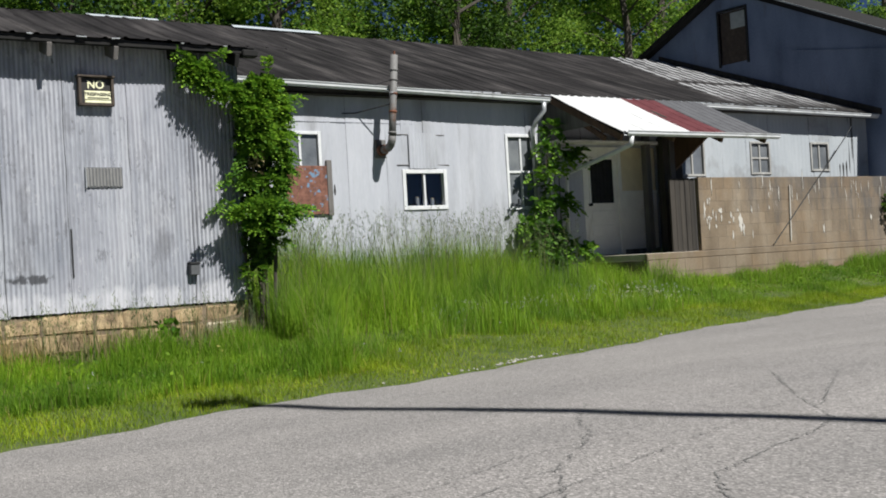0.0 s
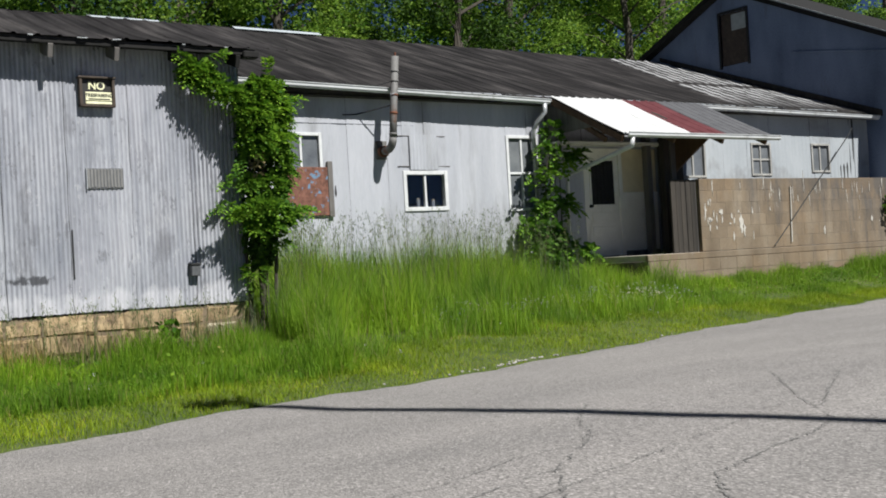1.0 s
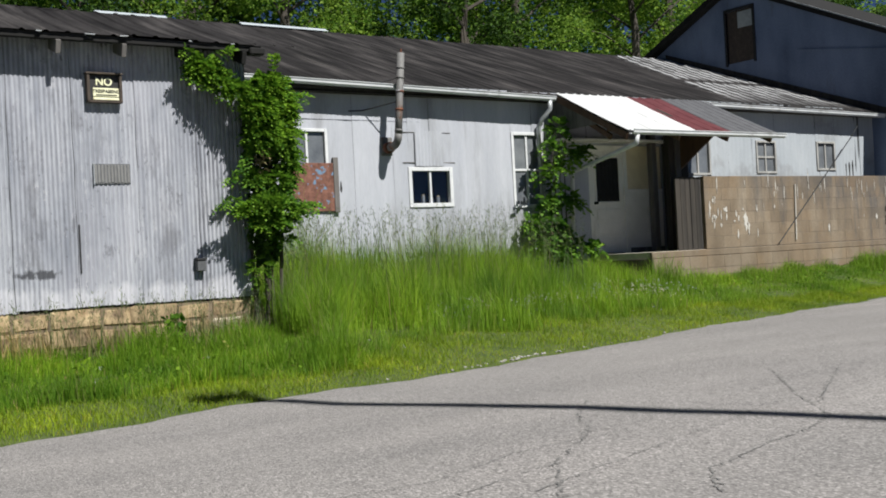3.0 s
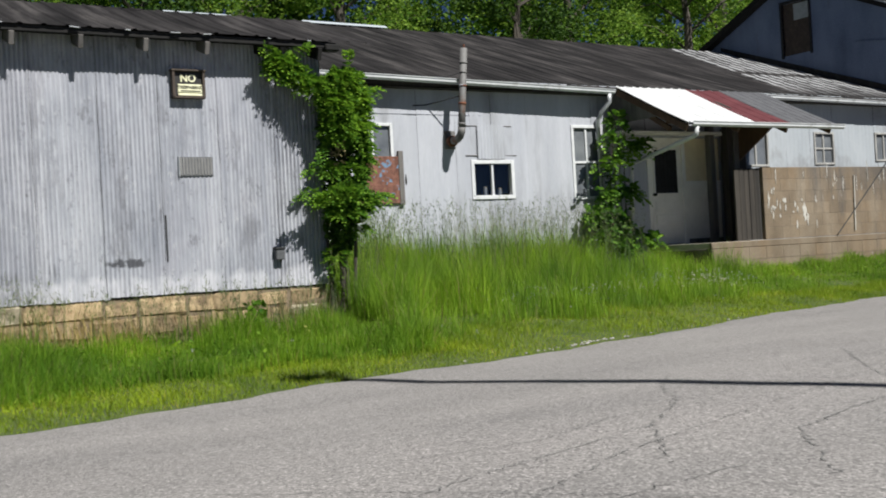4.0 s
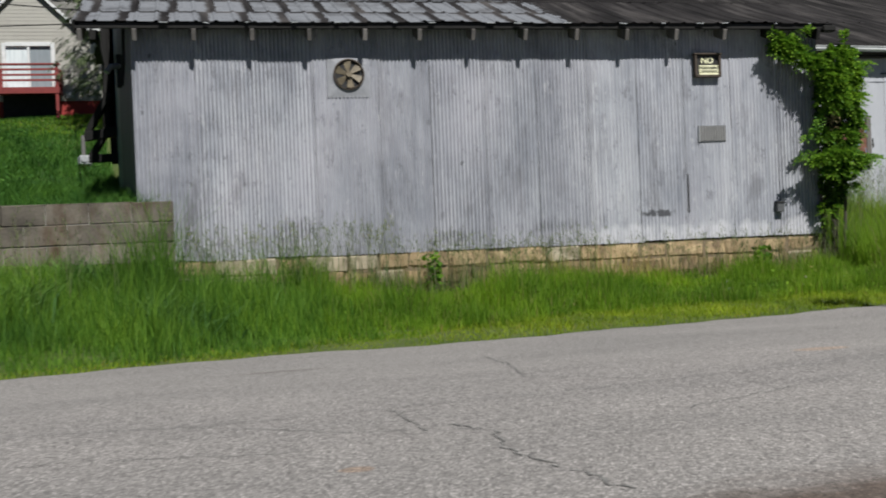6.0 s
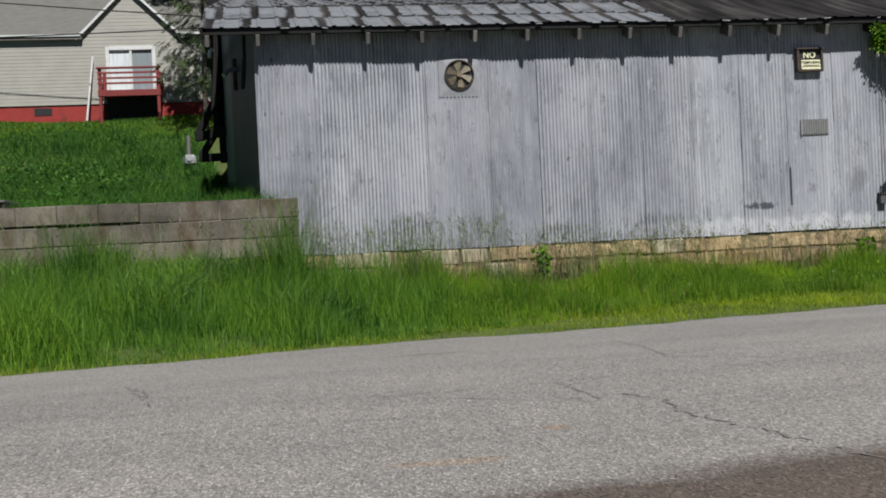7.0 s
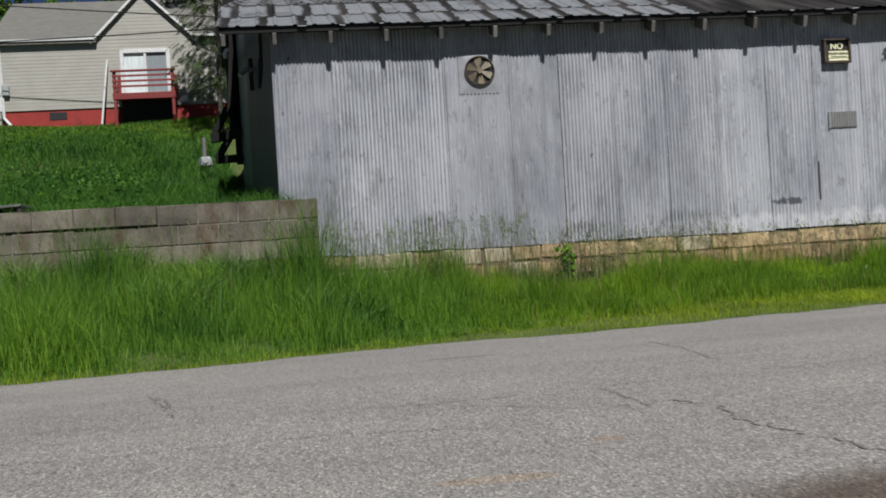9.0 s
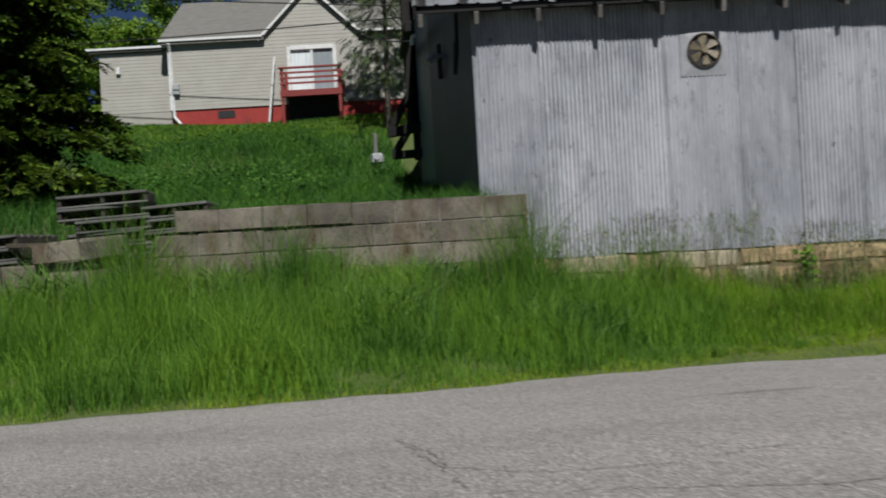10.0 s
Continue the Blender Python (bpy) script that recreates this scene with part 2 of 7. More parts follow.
def asphalt_material():
    m, nt, b, geo = base_material("asphalt", 0.9)
    pos = geo.outputs["Position"]
    vor = nt.nodes.new("ShaderNodeTexVoronoi")
    vor.inputs["Scale"].default_value = 190
    grain = nt.nodes.new("ShaderNodeVectorMath")
    grain.operation = "MULTIPLY"
    grain.inputs[1].default_value = (1.0, 0.42, 1.0)
    nt.links.new(pos, grain.inputs[0])
    nt.links.new(grain.outputs[0], vor.inputs["Vector"])
    sepc = nt.nodes.new("ShaderNodeSeparateColor")
    nt.links.new(vor.outputs["Color"], sepc.inputs[0])
    chip = ramp_node(nt, sepc.outputs[0], [(0.0, (0.115, 0.114, 0.112)), (0.16, (0.225, 0.222, 0.217)), (0.5, (0.29, 0.286, 0.28)), (0.84, (0.355, 0.35, 0.343)), (0.97, (0.55, 0.54, 0.53))])
    fine = noise_node(nt, pos, 260, 2, (1, 0.4, 1))
    col = mix_node(nt, 1.0, chip, ramp_node(nt, fine, [(0.3, (0.75,) * 3), (0.7, (1.2,) * 3)]), "MULTIPLY")
    pits = noise_node(nt, pos, 42, 4, (1, 0.45, 1), 0.7)
    col = mix_node(nt, ramp_node(nt, pits, [(0.60, (0, 0, 0)), (0.68, (0.75,) * 3)]), col, (0.12, 0.118, 0.116))
    cloud = noise_node(nt, pos, 0.8, 6, (0.6, 1.5, 1))
    col = mix_node(nt, 1.0, col, ramp_node(nt, cloud, [(0.3, (0.84, 0.84, 0.84)), (0.7, (1.1, 1.09, 1.08))]), "MULTIPLY")
    sep = nt.nodes.new("ShaderNodeSeparateXYZ")
    nt.links.new(pos, sep.inputs[0])
    # tinted ovals in the colour: one large and dark brown, four small marks
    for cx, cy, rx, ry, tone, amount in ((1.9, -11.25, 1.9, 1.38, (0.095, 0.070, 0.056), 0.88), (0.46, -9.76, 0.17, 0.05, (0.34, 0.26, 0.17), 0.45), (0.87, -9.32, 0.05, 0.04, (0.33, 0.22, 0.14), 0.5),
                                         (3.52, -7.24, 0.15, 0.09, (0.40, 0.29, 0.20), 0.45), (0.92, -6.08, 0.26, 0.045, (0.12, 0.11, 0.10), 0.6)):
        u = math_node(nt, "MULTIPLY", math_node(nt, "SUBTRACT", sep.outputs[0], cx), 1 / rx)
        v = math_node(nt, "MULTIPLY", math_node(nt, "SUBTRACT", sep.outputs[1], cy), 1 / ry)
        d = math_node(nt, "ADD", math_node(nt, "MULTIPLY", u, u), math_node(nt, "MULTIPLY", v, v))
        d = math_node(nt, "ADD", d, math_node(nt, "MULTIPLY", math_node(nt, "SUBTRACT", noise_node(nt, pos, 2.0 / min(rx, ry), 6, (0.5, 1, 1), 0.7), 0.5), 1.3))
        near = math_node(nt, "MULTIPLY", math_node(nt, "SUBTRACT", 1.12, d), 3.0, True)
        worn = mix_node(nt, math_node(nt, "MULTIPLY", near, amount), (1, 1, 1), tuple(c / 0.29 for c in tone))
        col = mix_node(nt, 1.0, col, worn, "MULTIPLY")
    nt.links.new(mix_node(nt, 1.0, col, (ALBEDO_SCALE * 1.15, ALBEDO_SCALE * 1.10, ALBEDO_SCALE * 1.09), "MULTIPLY"), b.inputs["Base Color"])
    bump_to(nt, b, math_node(nt, "ADD", vor.outputs["Distance"], fine), 0.5, 0.004)
    return m


def glass_material(name="window_glass"):
    m, nt, b, geo = base_material(name, 0.06)
    b.inputs["Base Color"].default_value = (0.02, 0.024, 0.028, 1)
    b.inputs["Specular IOR Level"].default_value = 0.35
    bump_to(nt, b, noise_node(nt, geo.outputs["Position"], 3.0, 2), 0.04, 0.02)
    return m


def clear_glass():
    m, nt, b, geo = base_material("clear_pane", 0.05)
    t = nt.nodes.new("ShaderNodeBsdfTransparent")
    g = nt.nodes.new("ShaderNodeBsdfGlossy")
    g.inputs["Roughness"].default_value = 0.04
    mx = nt.nodes.new("ShaderNodeMixShader")
    mx.inputs[0].default_value = 0.03
    nt.links.new(t.outputs[0], mx.inputs[1])
    nt.links.new(g.outputs[0], mx.inputs[2])
    nt.links.new(mx.outputs[0], nt.nodes["Material Output"].inputs[0])
    return m


def tan_block():
    """Tan masonry paint over block: grey weathering washed down from the top, more grey towards the far end, rusty seep
    lower, bare pale flecks.
    """
    m, nt, b, geo = base_material("tan_painted_block", 0.85)
    pos = geo.outputs["Position"]
    sep = nt.nodes.new("ShaderNodeSeparateXYZ")
    nt.links.new(pos, sep.inputs[0])
    mid = noise_node(nt, pos, 2.8, 6, (1, 1, 0.4))
    fine = noise_node(nt, pos, 45, 4)
    col = ramp_node(nt, mid, [(0.3, (0.19, 0.138, 0.086)), (0.5, (0.265, 0.198, 0.13)), (0.72, (0.335, 0.265, 0.185))])
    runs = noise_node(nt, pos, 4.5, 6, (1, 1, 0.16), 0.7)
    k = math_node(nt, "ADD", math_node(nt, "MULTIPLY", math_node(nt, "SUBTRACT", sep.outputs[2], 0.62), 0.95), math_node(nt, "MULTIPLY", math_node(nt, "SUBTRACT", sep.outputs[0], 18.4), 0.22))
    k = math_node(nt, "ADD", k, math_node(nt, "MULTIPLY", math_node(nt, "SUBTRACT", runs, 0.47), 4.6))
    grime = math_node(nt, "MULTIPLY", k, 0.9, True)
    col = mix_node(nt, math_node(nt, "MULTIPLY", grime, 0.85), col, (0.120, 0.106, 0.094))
    seep = noise_node(nt, pos, 1.6, 5, (1, 1, 0.7), 0.6)
    col = mix_node(nt, ramp_node(nt, seep, [(0.52, (0, 0, 0)), (0.66, (0.55,) * 3)]), col, (0.30, 0.20, 0.11))
    bare = noise_node(nt, pos, 9, 7, (1, 1, 0.5), 0.75)
    col = mix_node(nt, ramp_node(nt, bare, [(0.63, (0, 0, 0)), (0.66, (0.6,) * 3)]), col, (0.47, 0.43, 0.37))
    rnd = nt.nodes.new("ShaderNodeObjectInfo").outputs["Random"]
    col = mix_node(nt, 1.0, col, ramp_node(nt, rnd, [(0, (0.88,) * 3), (1, (1.08,) * 3)]), "MULTIPLY")
    col = mix_node(nt, 1.0, col, (0.70, 0.71, 0.735), "MULTIPLY")
    nt.links.new(mix_node(nt, 1.0, col, ramp_node(nt, fine, [(0.3, (0.85,) * 3), (0.7, (1.12,) * 3)]), "MULTIPLY"), b.inputs["Base Color"])
    bump_to(nt, b, fine, 0.4, 0.005)
    return m


CLEARGLASS = clear_glass()
AGEDFRAME = surface("flaking_window_frame", (0.30, 0.29, 0.27), (0.60, 0.59, 0.56), 9, (1, 1, 0.3), rough=0.8, bump=0.3)
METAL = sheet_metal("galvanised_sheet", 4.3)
METAL_PLAIN = sheet_metal("grey_sheet")
ROOF_SHED = roof_metal("tarred_roof_worn_silver", patch_x=4.75, tone=0.52)
ROOF_MAIN = roof_metal("tarred_roof", pale_x=20.35, tone=0.44)
ASPHALT = asphalt_material()
SOIL = surface("soil_and_thatch", (0.050, 0.085, 0.015), (0.12, 0.155, 0.030), 3.0, rough=0.95, bump=0.6, dist=0.03)
STONE_PALE = surface("bleached_sandstone", (0.40, 0.33, 0.22), (0.66, 0.58, 0.44), 6.0, rough=0.9, bump=0.7, dist=0.012,
                     stain=(0.26, 0.19, 0.11), stain_scale=3.5, stain_at=(0.55, 0.7), vary=0.2)
STONE = surface("yellow_sandstone", (0.29, 0.19, 0.095), (0.70, 0.53, 0.31), 7.0, rough=0.9, bump=0.9, dist=0.02,
                stain=(0.17, 0.12, 0.075), stain_scale=4.5, stain_at=(0.50, 0.68), vary=0.22)
MORTAR = surface("dark_mortar", (0.16, 0.12, 0.08), (0.34, 0.26, 0.17), 9, rough=0.95)
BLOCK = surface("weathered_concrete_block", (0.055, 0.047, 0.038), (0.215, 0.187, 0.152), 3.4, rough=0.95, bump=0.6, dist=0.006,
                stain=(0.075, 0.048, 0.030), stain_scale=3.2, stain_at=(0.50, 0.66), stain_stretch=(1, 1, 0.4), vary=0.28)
BLOCKJOINT = surface("grey_block_mortar", (0.22, 0.205, 0.18), (0.38, 0.355, 0.32), 8, rough=0.95, bump=0.4)
RUSTBLUE = surface("rusted_sheet_blue_paint", (0.085, 0.030, 0.020), (0.36, 0.16, 0.11), 11, rough=0.85, bump=0.5, stain=(0.18, 0.30, 0.44), stain_scale=8.0, stain_at=(0.575, 0.605))
# slab colour raised so sunlight bounces back onto the shaded door
PORCHSLAB = surface("bounce_pale_concrete", (0.44, 0.40, 0.34), (0.60, 0.56, 0.49), 3, rough=0.9, bump=0.3, stain=(0.25, 0.22, 0.18), stain_scale=1.5)
WALLPAINT = surface("pale_grey_painted_tin", (0.475, 0.49, 0.54), (0.62, 0.63, 0.68), 3.0, (1, 1, 0.18), rough=0.6, bump=0.15, stain=(0.37, 0.375, 0.395), stain_scale=2.4, stain_at=(0.48, 0.70), stain_stretch=(1, 1, 0.22), vary=0.06)
FARPANEL = surface("slate_blue_sheet", (0.16, 0.195, 0.27), (0.25, 0.29, 0.37), 2.0, (1, 1, 0.15), rough=0.55, bump=0.15)
LAPEDGE = surface("grimy_lap_edge", (0.07, 0.072, 0.078), (0.22, 0.225, 0.235), 7, (1, 1, 0.3), rough=0.7)
STRAW = leaf_material("dry_straw", (0.30, 0.24, 0.11), (0.48, 0.40, 0.20), None, 0.3)
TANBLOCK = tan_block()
TANJOINT = surface("tan_mortar_joint", (0.15, 0.12, 0.09), (0.24, 0.195, 0.15), 8, rough=0.95, bump=0.3)
WHITE = surface("white_paint", (0.50, 0.51, 0.52), (0.66, 0.66, 0.66), 9, rough=0.55, bump=0.15, stain=(0.45, 0.43, 0.40), stain_scale=3.0, stain_at=(0.6, 0.75))
OFFWHITE = surface("aged_white_paint", (0.74, 0.72, 0.66), (0.85, 0.83, 0.77), 5, rough=0.7, bump=0.25, stain=(0.50, 0.46, 0.40), stain_scale=2.0, stain_at=(0.58, 0.8), stain_stretch=(1, 1, 0.3))
CREAM = surface("cream_white_plywood_paint", (0.60, 0.50, 0.32), (0.76, 0.66, 0.44), 4, rough=0.7, bump=0.2, stain=(0.48, 0.42, 0.30), stain_scale=2.0, stain_at=(0.58, 0.8), stain_stretch=(1, 1, 0.3))
WOODGREY = surface("weathered_grey_wood", (0.10, 0.09, 0.085), (0.27, 0.25, 0.235), 8, (1, 1, 0.08), rough=0.9, bump=0.6, vary=0.2)
WOODDARK = surface("dark_and_shaded_timber", (0.025, 0.021, 0.018), (0.075, 0.062, 0.05), 9, (1, 1, 0.1), rough=0.9, bump=0.5, vary=0.25)
WOODBROWN = surface("brown_stained_wood", (0.075, 0.038, 0.02), (0.16, 0.085, 0.045), 10, (1, 1, 0.2), rough=0.8, bump=0.4)
PALLETWOOD = surface("silvered_pallet_wood", (0.07, 0.067, 0.066), (0.24, 0.23, 0.225), 9, (0.1, 1, 1), rough=0.9, bump=0.5, vary=0.3)
RUST = surface("rusted_steel", (0.11, 0.035, 0.018), (0.27, 0.10, 0.05), 7, rough=0.85, bump=0.5, stain=(0.42, 0.46, 0.50), stain_scale=5.0, stain_at=(0.56, 0.62))
PIPEMETAL = surface("dull_flue_metal", (0.13, 0.122, 0.115), (0.29, 0.285, 0.28), 6, (1, 1, 0.4), rough=0.7, metal=0.1, bump=0.2, stain=(0.16, 0.07, 0.035), stain_scale=3.5, stain_at=(0.56, 0.68))
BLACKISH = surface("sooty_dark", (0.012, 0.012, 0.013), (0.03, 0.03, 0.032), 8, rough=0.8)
# near-black colour stands in for the unlit room behind the windows
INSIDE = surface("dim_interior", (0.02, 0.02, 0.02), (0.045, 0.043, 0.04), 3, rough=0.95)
REDPAINT = surface("red_painted_wood", (0.20, 0.022, 0.020), (0.32, 0.040, 0.035), 7, rough=0.6, bump=0.2)
REDBLOCK = surface("red_painted_foundation", (0.30, 0.022, 0.018), (0.44, 0.040, 0.032), 4, rough=0.75, bump=0.3, stain=(0.22, 0.03, 0.03), stain_scale=1.5)
SIDING = surface("beige_vinyl_siding", (0.42, 0.40, 0.36), (0.51, 0.49, 0.44), 2.0, rough=0.5, bump=0.05)
SHINGLE = surface("grey_asphalt_shingle", (0.15, 0.145, 0.135), (0.24, 0.23, 0.215), 9, (0.4, 1, 1), rough=0.95, bump=0.5)
GLASS = glass_material()
BLINDS = surface("grey_blue_blinds", (0.26, 0.30, 0.33), (0.36, 0.40, 0.43), 12, (1, 1, 0.1), rough=0.4)
CURTAIN = surface("pale_curtain", (0.45, 0.50, 0.52), (0.68, 0.72, 0.74), 12, (1, 1, 0.1), rough=0.8, bump=0.3)
REDROOF = surface("dark_red_roof_sheet", (0.12, 0.03, 0.035), (0.20, 0.06, 0.065), 5, rough=0.5, bump=0.1)
GREYROOF = surface("grey_roof_sheet", (0.10, 0.10, 0.108), (0.17, 0.17, 0.18), 5, rough=0.55, bump=0.1)
WHITEROOF = surface("white_roof_sheet", (0.56, 0.56, 0.56), (0.64, 0.64, 0.64), 5, rough=0.4, bump=0.05)
TAN = surface("dusty_tan_blade", (0.13, 0.10, 0.065), (0.34, 0.28, 0.19), 14, rough=0.6, bump=0.2)
YELLOWISH = surface("pale_yellow_enamel", (0.70, 0.68, 0.42), (0.82, 0.80, 0.58), 12, rough=0.5, stain=(0.35, 0.25, 0.12), stain_scale=9, stain_at=(0.6, 0.7))
GALV = surface("galvanised_fitting", (0.45, 0.47, 0.48), (0.66, 0.68, 0.70), 9, rough=0.4, metal=0.3)
BARK = surface("grey_brown_bark", (0.045, 0.036, 0.028), (0.13, 0.11, 0.09), 9, (1, 1, 0.25), rough=0.95, bump=0.8, dist=0.02)
GRASS = leaf_material("meadow_grass", (0.13, 0.295, 0.018), (0.325, 0.53, 0.042), (0.42, 0.38, 0.14), 0.5)
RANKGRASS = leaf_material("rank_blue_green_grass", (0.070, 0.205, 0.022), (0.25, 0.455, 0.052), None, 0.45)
WEEDBLUE = leaf_material("bluish_weed_leaves", (0.09, 0.215, 0.050), (0.25, 0.44, 0.11), None, 0.4)
# yellower grass, its colour also brightened to make up for its own shading
MOUNDGRASS = leaf_material("sunlit_yellow_green_grass", (0.185, 0.37, 0.026), (0.41, 0.62, 0.062), (0.46, 0.42, 0.18), 0.5)
VERGE = leaf_material("verge_grass", (0.24, 0.38, 0.020), (0.425, 0.56, 0.040), (0.48, 0.43, 0.10), 0.45)
SEEDS = leaf_material("grass_seed_heads", (0.11, 0.17, 0.06), (0.25, 0.30, 0.13), (0.32, 0.27, 0.15))
HILLGRASS = leaf_material("hill_grass", (0.038, 0.135, 0.022), (0.135, 0.32, 0.045), None, 0.4)
VINELEAF = leaf_material("vine_leaves", (0.050, 0.165, 0.014), (0.32, 0.56, 0.052), None, 0.45)
CREEPERLEAF = leaf_material("creeper_leaves", (0.06, 0.175, 0.018), (0.24, 0.44, 0.05), None, 0.4)
WEEDLEAF = leaf_material("dark_vine_leaves", (0.045, 0.150, 0.025), (0.14, 0.32, 0.05), None, 0.4)
TREELEAF = leaf_material("tree_leaves", (0.065, 0.18, 0.018), (0.40, 0.60, 0.09), None, 0.55)
# darker copy of tree_leaves, with shade put into its colour
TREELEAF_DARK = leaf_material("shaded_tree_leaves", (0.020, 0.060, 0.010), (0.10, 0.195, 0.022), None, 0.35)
CEDAR = leaf_material("cedar_sprays", (0.055, 0.095, 0.040), (0.17, 0.22, 0.115), None, 0.25)
CONIFER = leaf_material("dark_evergreen_sprays", (0.010, 0.028, 0.005), (0.15, 0.245, 0.026), None, 0.32)
PETAL = leaf_material("white_clover", (0.60, 0.60, 0.52), (0.80, 0.80, 0.74), None, 0.3)
CRACK = surface("tar_filled_crack", (0.11, 0.107, 0.103), (0.31, 0.305, 0.295), 14, rough=0.9)
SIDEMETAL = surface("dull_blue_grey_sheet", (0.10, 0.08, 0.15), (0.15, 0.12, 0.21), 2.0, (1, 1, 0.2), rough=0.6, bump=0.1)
PALEWALL = surface("pale_painted_sheet", (0.42, 0.455, 0.49), (0.58, 0.61, 0.64), 2.0, (1, 1, 0.4), rough=0.6, bump=0.15, stain=(0.30, 0.30, 0.30), stain_scale=1.1, stain_at=(0.52, 0.72))
BARNMETAL = surface("blue_grey_barn_sheet", (0.10, 0.14, 0.235), (0.29, 0.365, 0.53), 1.3, (1, 1, 0.4), rough=0.55, bump=0.15, stain=(0.12, 0.10, 0.10), stain_scale=0.8, stain_at=(0.58, 0.72), stain_stretch=(1, 1, 0.3))
PLATEGREY = surface("dull_plate_metal", (0.28, 0.285, 0.31), (0.41, 0.415, 0.45), 9, rough=0.6, bump=0.2)
RIMBROWN = surface("dark_brown_rim", (0.040, 0.030, 0.022), (0.105, 0.074, 0.055), 12, rough=0.8)
# near-black tone: shade at the eaves and shed corner is put into it
SHADEBLACK = surface("blackened_timber", (0.006, 0.006, 0.006), (0.018, 0.016, 0.015), 9, (1, 1, 0.1), rough=0.95, bump=0.4)
GUTTERPAINT = surface("chalky_white_gutter_paint", (0.50, 0.51, 0.52), (0.68, 0.69, 0.70), 8, (0.4, 1, 1), rough=0.6, bump=0.1, stain=(0.25, 0.24, 0.22), stain_scale=2.5, stain_at=(0.56, 0.72))
# pane grey stands in for reflections and the curtains behind
GREYGLASS = surface("grey_window_pane", (0.12, 0.13, 0.145), (0.27, 0.285, 0.30), 3.0, rough=0.12, bump=0.05)
PEELED = surface("pale_peeled_paint", (0.55, 0.51, 0.45), (0.80, 0.76, 0.70), 14, rough=0.8, bump=0.2)
FLASHING = surface("pale_flashing_sheet", (0.50, 0.56, 0.60), (0.64, 0.69, 0.73), 3, rough=0.5, bump=0.1)
VENTGREY = surface("brownish_grey_vent_metal", (0.17, 0.165, 0.16), (0.31, 0.305, 0.30), 12, (1, 1, 0.3), rough=0.7, bump=0.2)
RUBBER = surface("black_cable_sheath", (0.012, 0.012, 0.012), (0.025, 0.025, 0.025), 20, rough=0.7)
BOARDBLACK = surface("black_sign_board", (0.015, 0.014, 0.013), (0.035, 0.03, 0.027), 14, rough=0.6)
GRAVEL = surface("pale_gravel", (0.28, 0.265, 0.24), (0.48, 0.46, 0.43), 12, rough=0.9, island=0.3)


# ---- builders ----
def part(name, bm, material, parent=None, label="", smooth=False):
    """A bmesh or a mesh as one object, under a thing or a part."""
    if isinstance(bm, bmesh.types.BMesh):
        me = bpy.data.meshes.new(name)
        bm.to_mesh(me)
        bm.free()
    else:
        me = bm
    if material and not me.materials:
        me.materials.append(material)
    if smooth:
        me.polygons.foreach_set("use_smooth", [True] * len(me.polygons))
    ob = new(name, me)
    if parent:
        ob.parent = parent
        ob.matrix_parent_inverse = parent.matrix_world.inverted()
    if label:
        ob["label"] = label
    return ob


def thing(name, place=(0, 0, 0), label="", category="", group="", kind=""):
    ob = new(name)
    ob.empty_display_size = 0.1
    ob.matrix_world = Matrix.Translation(place)
    bpy.context.view_layer.update()
    return tagged(ob, label, category, group, kind)


def add_box(bm, lo, hi, bevel=0.0, m=None):
    lo, hi = Vector(lo), Vector(hi)
    size = hi - lo
    r = bmesh.ops.create_cube(bm, size=1.0, matrix=Matrix.Translation((lo + hi) / 2) @ Matrix.Diagonal((*size, 1)))
    vs = r["verts"]
    if bevel:
        es = list({e for v in vs for e in v.link_edges})
        r = bmesh.ops.bevel(bm, geom=es, offset=bevel, segments=1, affect="EDGES", profile=0.5)
        vs = list({v for f in r["faces"] for v in f.verts} | {v for v in vs if v.is_valid})
    if m is not None:
        bmesh.ops.transform(bm, matrix=m, verts=vs)
    return vs


def box(lo, hi, bevel=0.004, m=None):
    bm = bmesh.new()
    add_box(bm, lo, hi, bevel, m)
    return bm


def beam(a, b, w, h, bevel=0.004):
    """A bar of section w x h from a to b, h kept upright."""
    a, b = Vector(a), Vector(b)
    d = b - a
    bm = bmesh.new()
    m = Matrix.Translation((a + b) / 2) @ d.to_track_quat("Y", "Z").to_matrix().to_4x4()
    add_box(bm, (-w / 2, -d.length / 2, -h / 2), (w / 2, d.length / 2, h / 2), bevel, m)
    return bm


def tube(points, radius, sides=8, bm=None, taper=None):
    bm = bm or bmesh.new()
    pts = [Vector(p) for p in points]
    rings = []
    for i, p in enumerate(pts):
        d = (pts[min(i + 1, len(pts) - 1)] - pts[max(i - 1, 0)]).normalized()
        q = d.to_track_quat("Z", "Y")
        r = radius if taper is None else radius + (taper - radius) * i / (len(pts) - 1)
        rings.append([bm.verts.new(p + q @ Vector((r * math.cos(k * 2 * math.pi / sides), r * math.sin(k * 2 * math.pi / sides), 0))) for k in range(sides)])
    for r0, r1 in zip(rings, rings[1:]):
        for k in range(sides):
            bm.faces.new((r0[k], r0[(k + 1) % sides], r1[(k + 1) % sides], r1[k]))
    bm.faces.new(rings[0][::-1])
    bm.faces.new(rings[-1])
    return bm


def quads(rows):
    """A sheet from a grid of points."""
    bm = bmesh.new()
    vs = [[bm.verts.new(p) for p in row] for row in rows]
    for r0, r1 in zip(vs, vs[1:]):
        for i in range(len(r0) - 1):
            bm.faces.new((r0[i], r0[i + 1], r1[i + 1], r1[i]))
    return bm


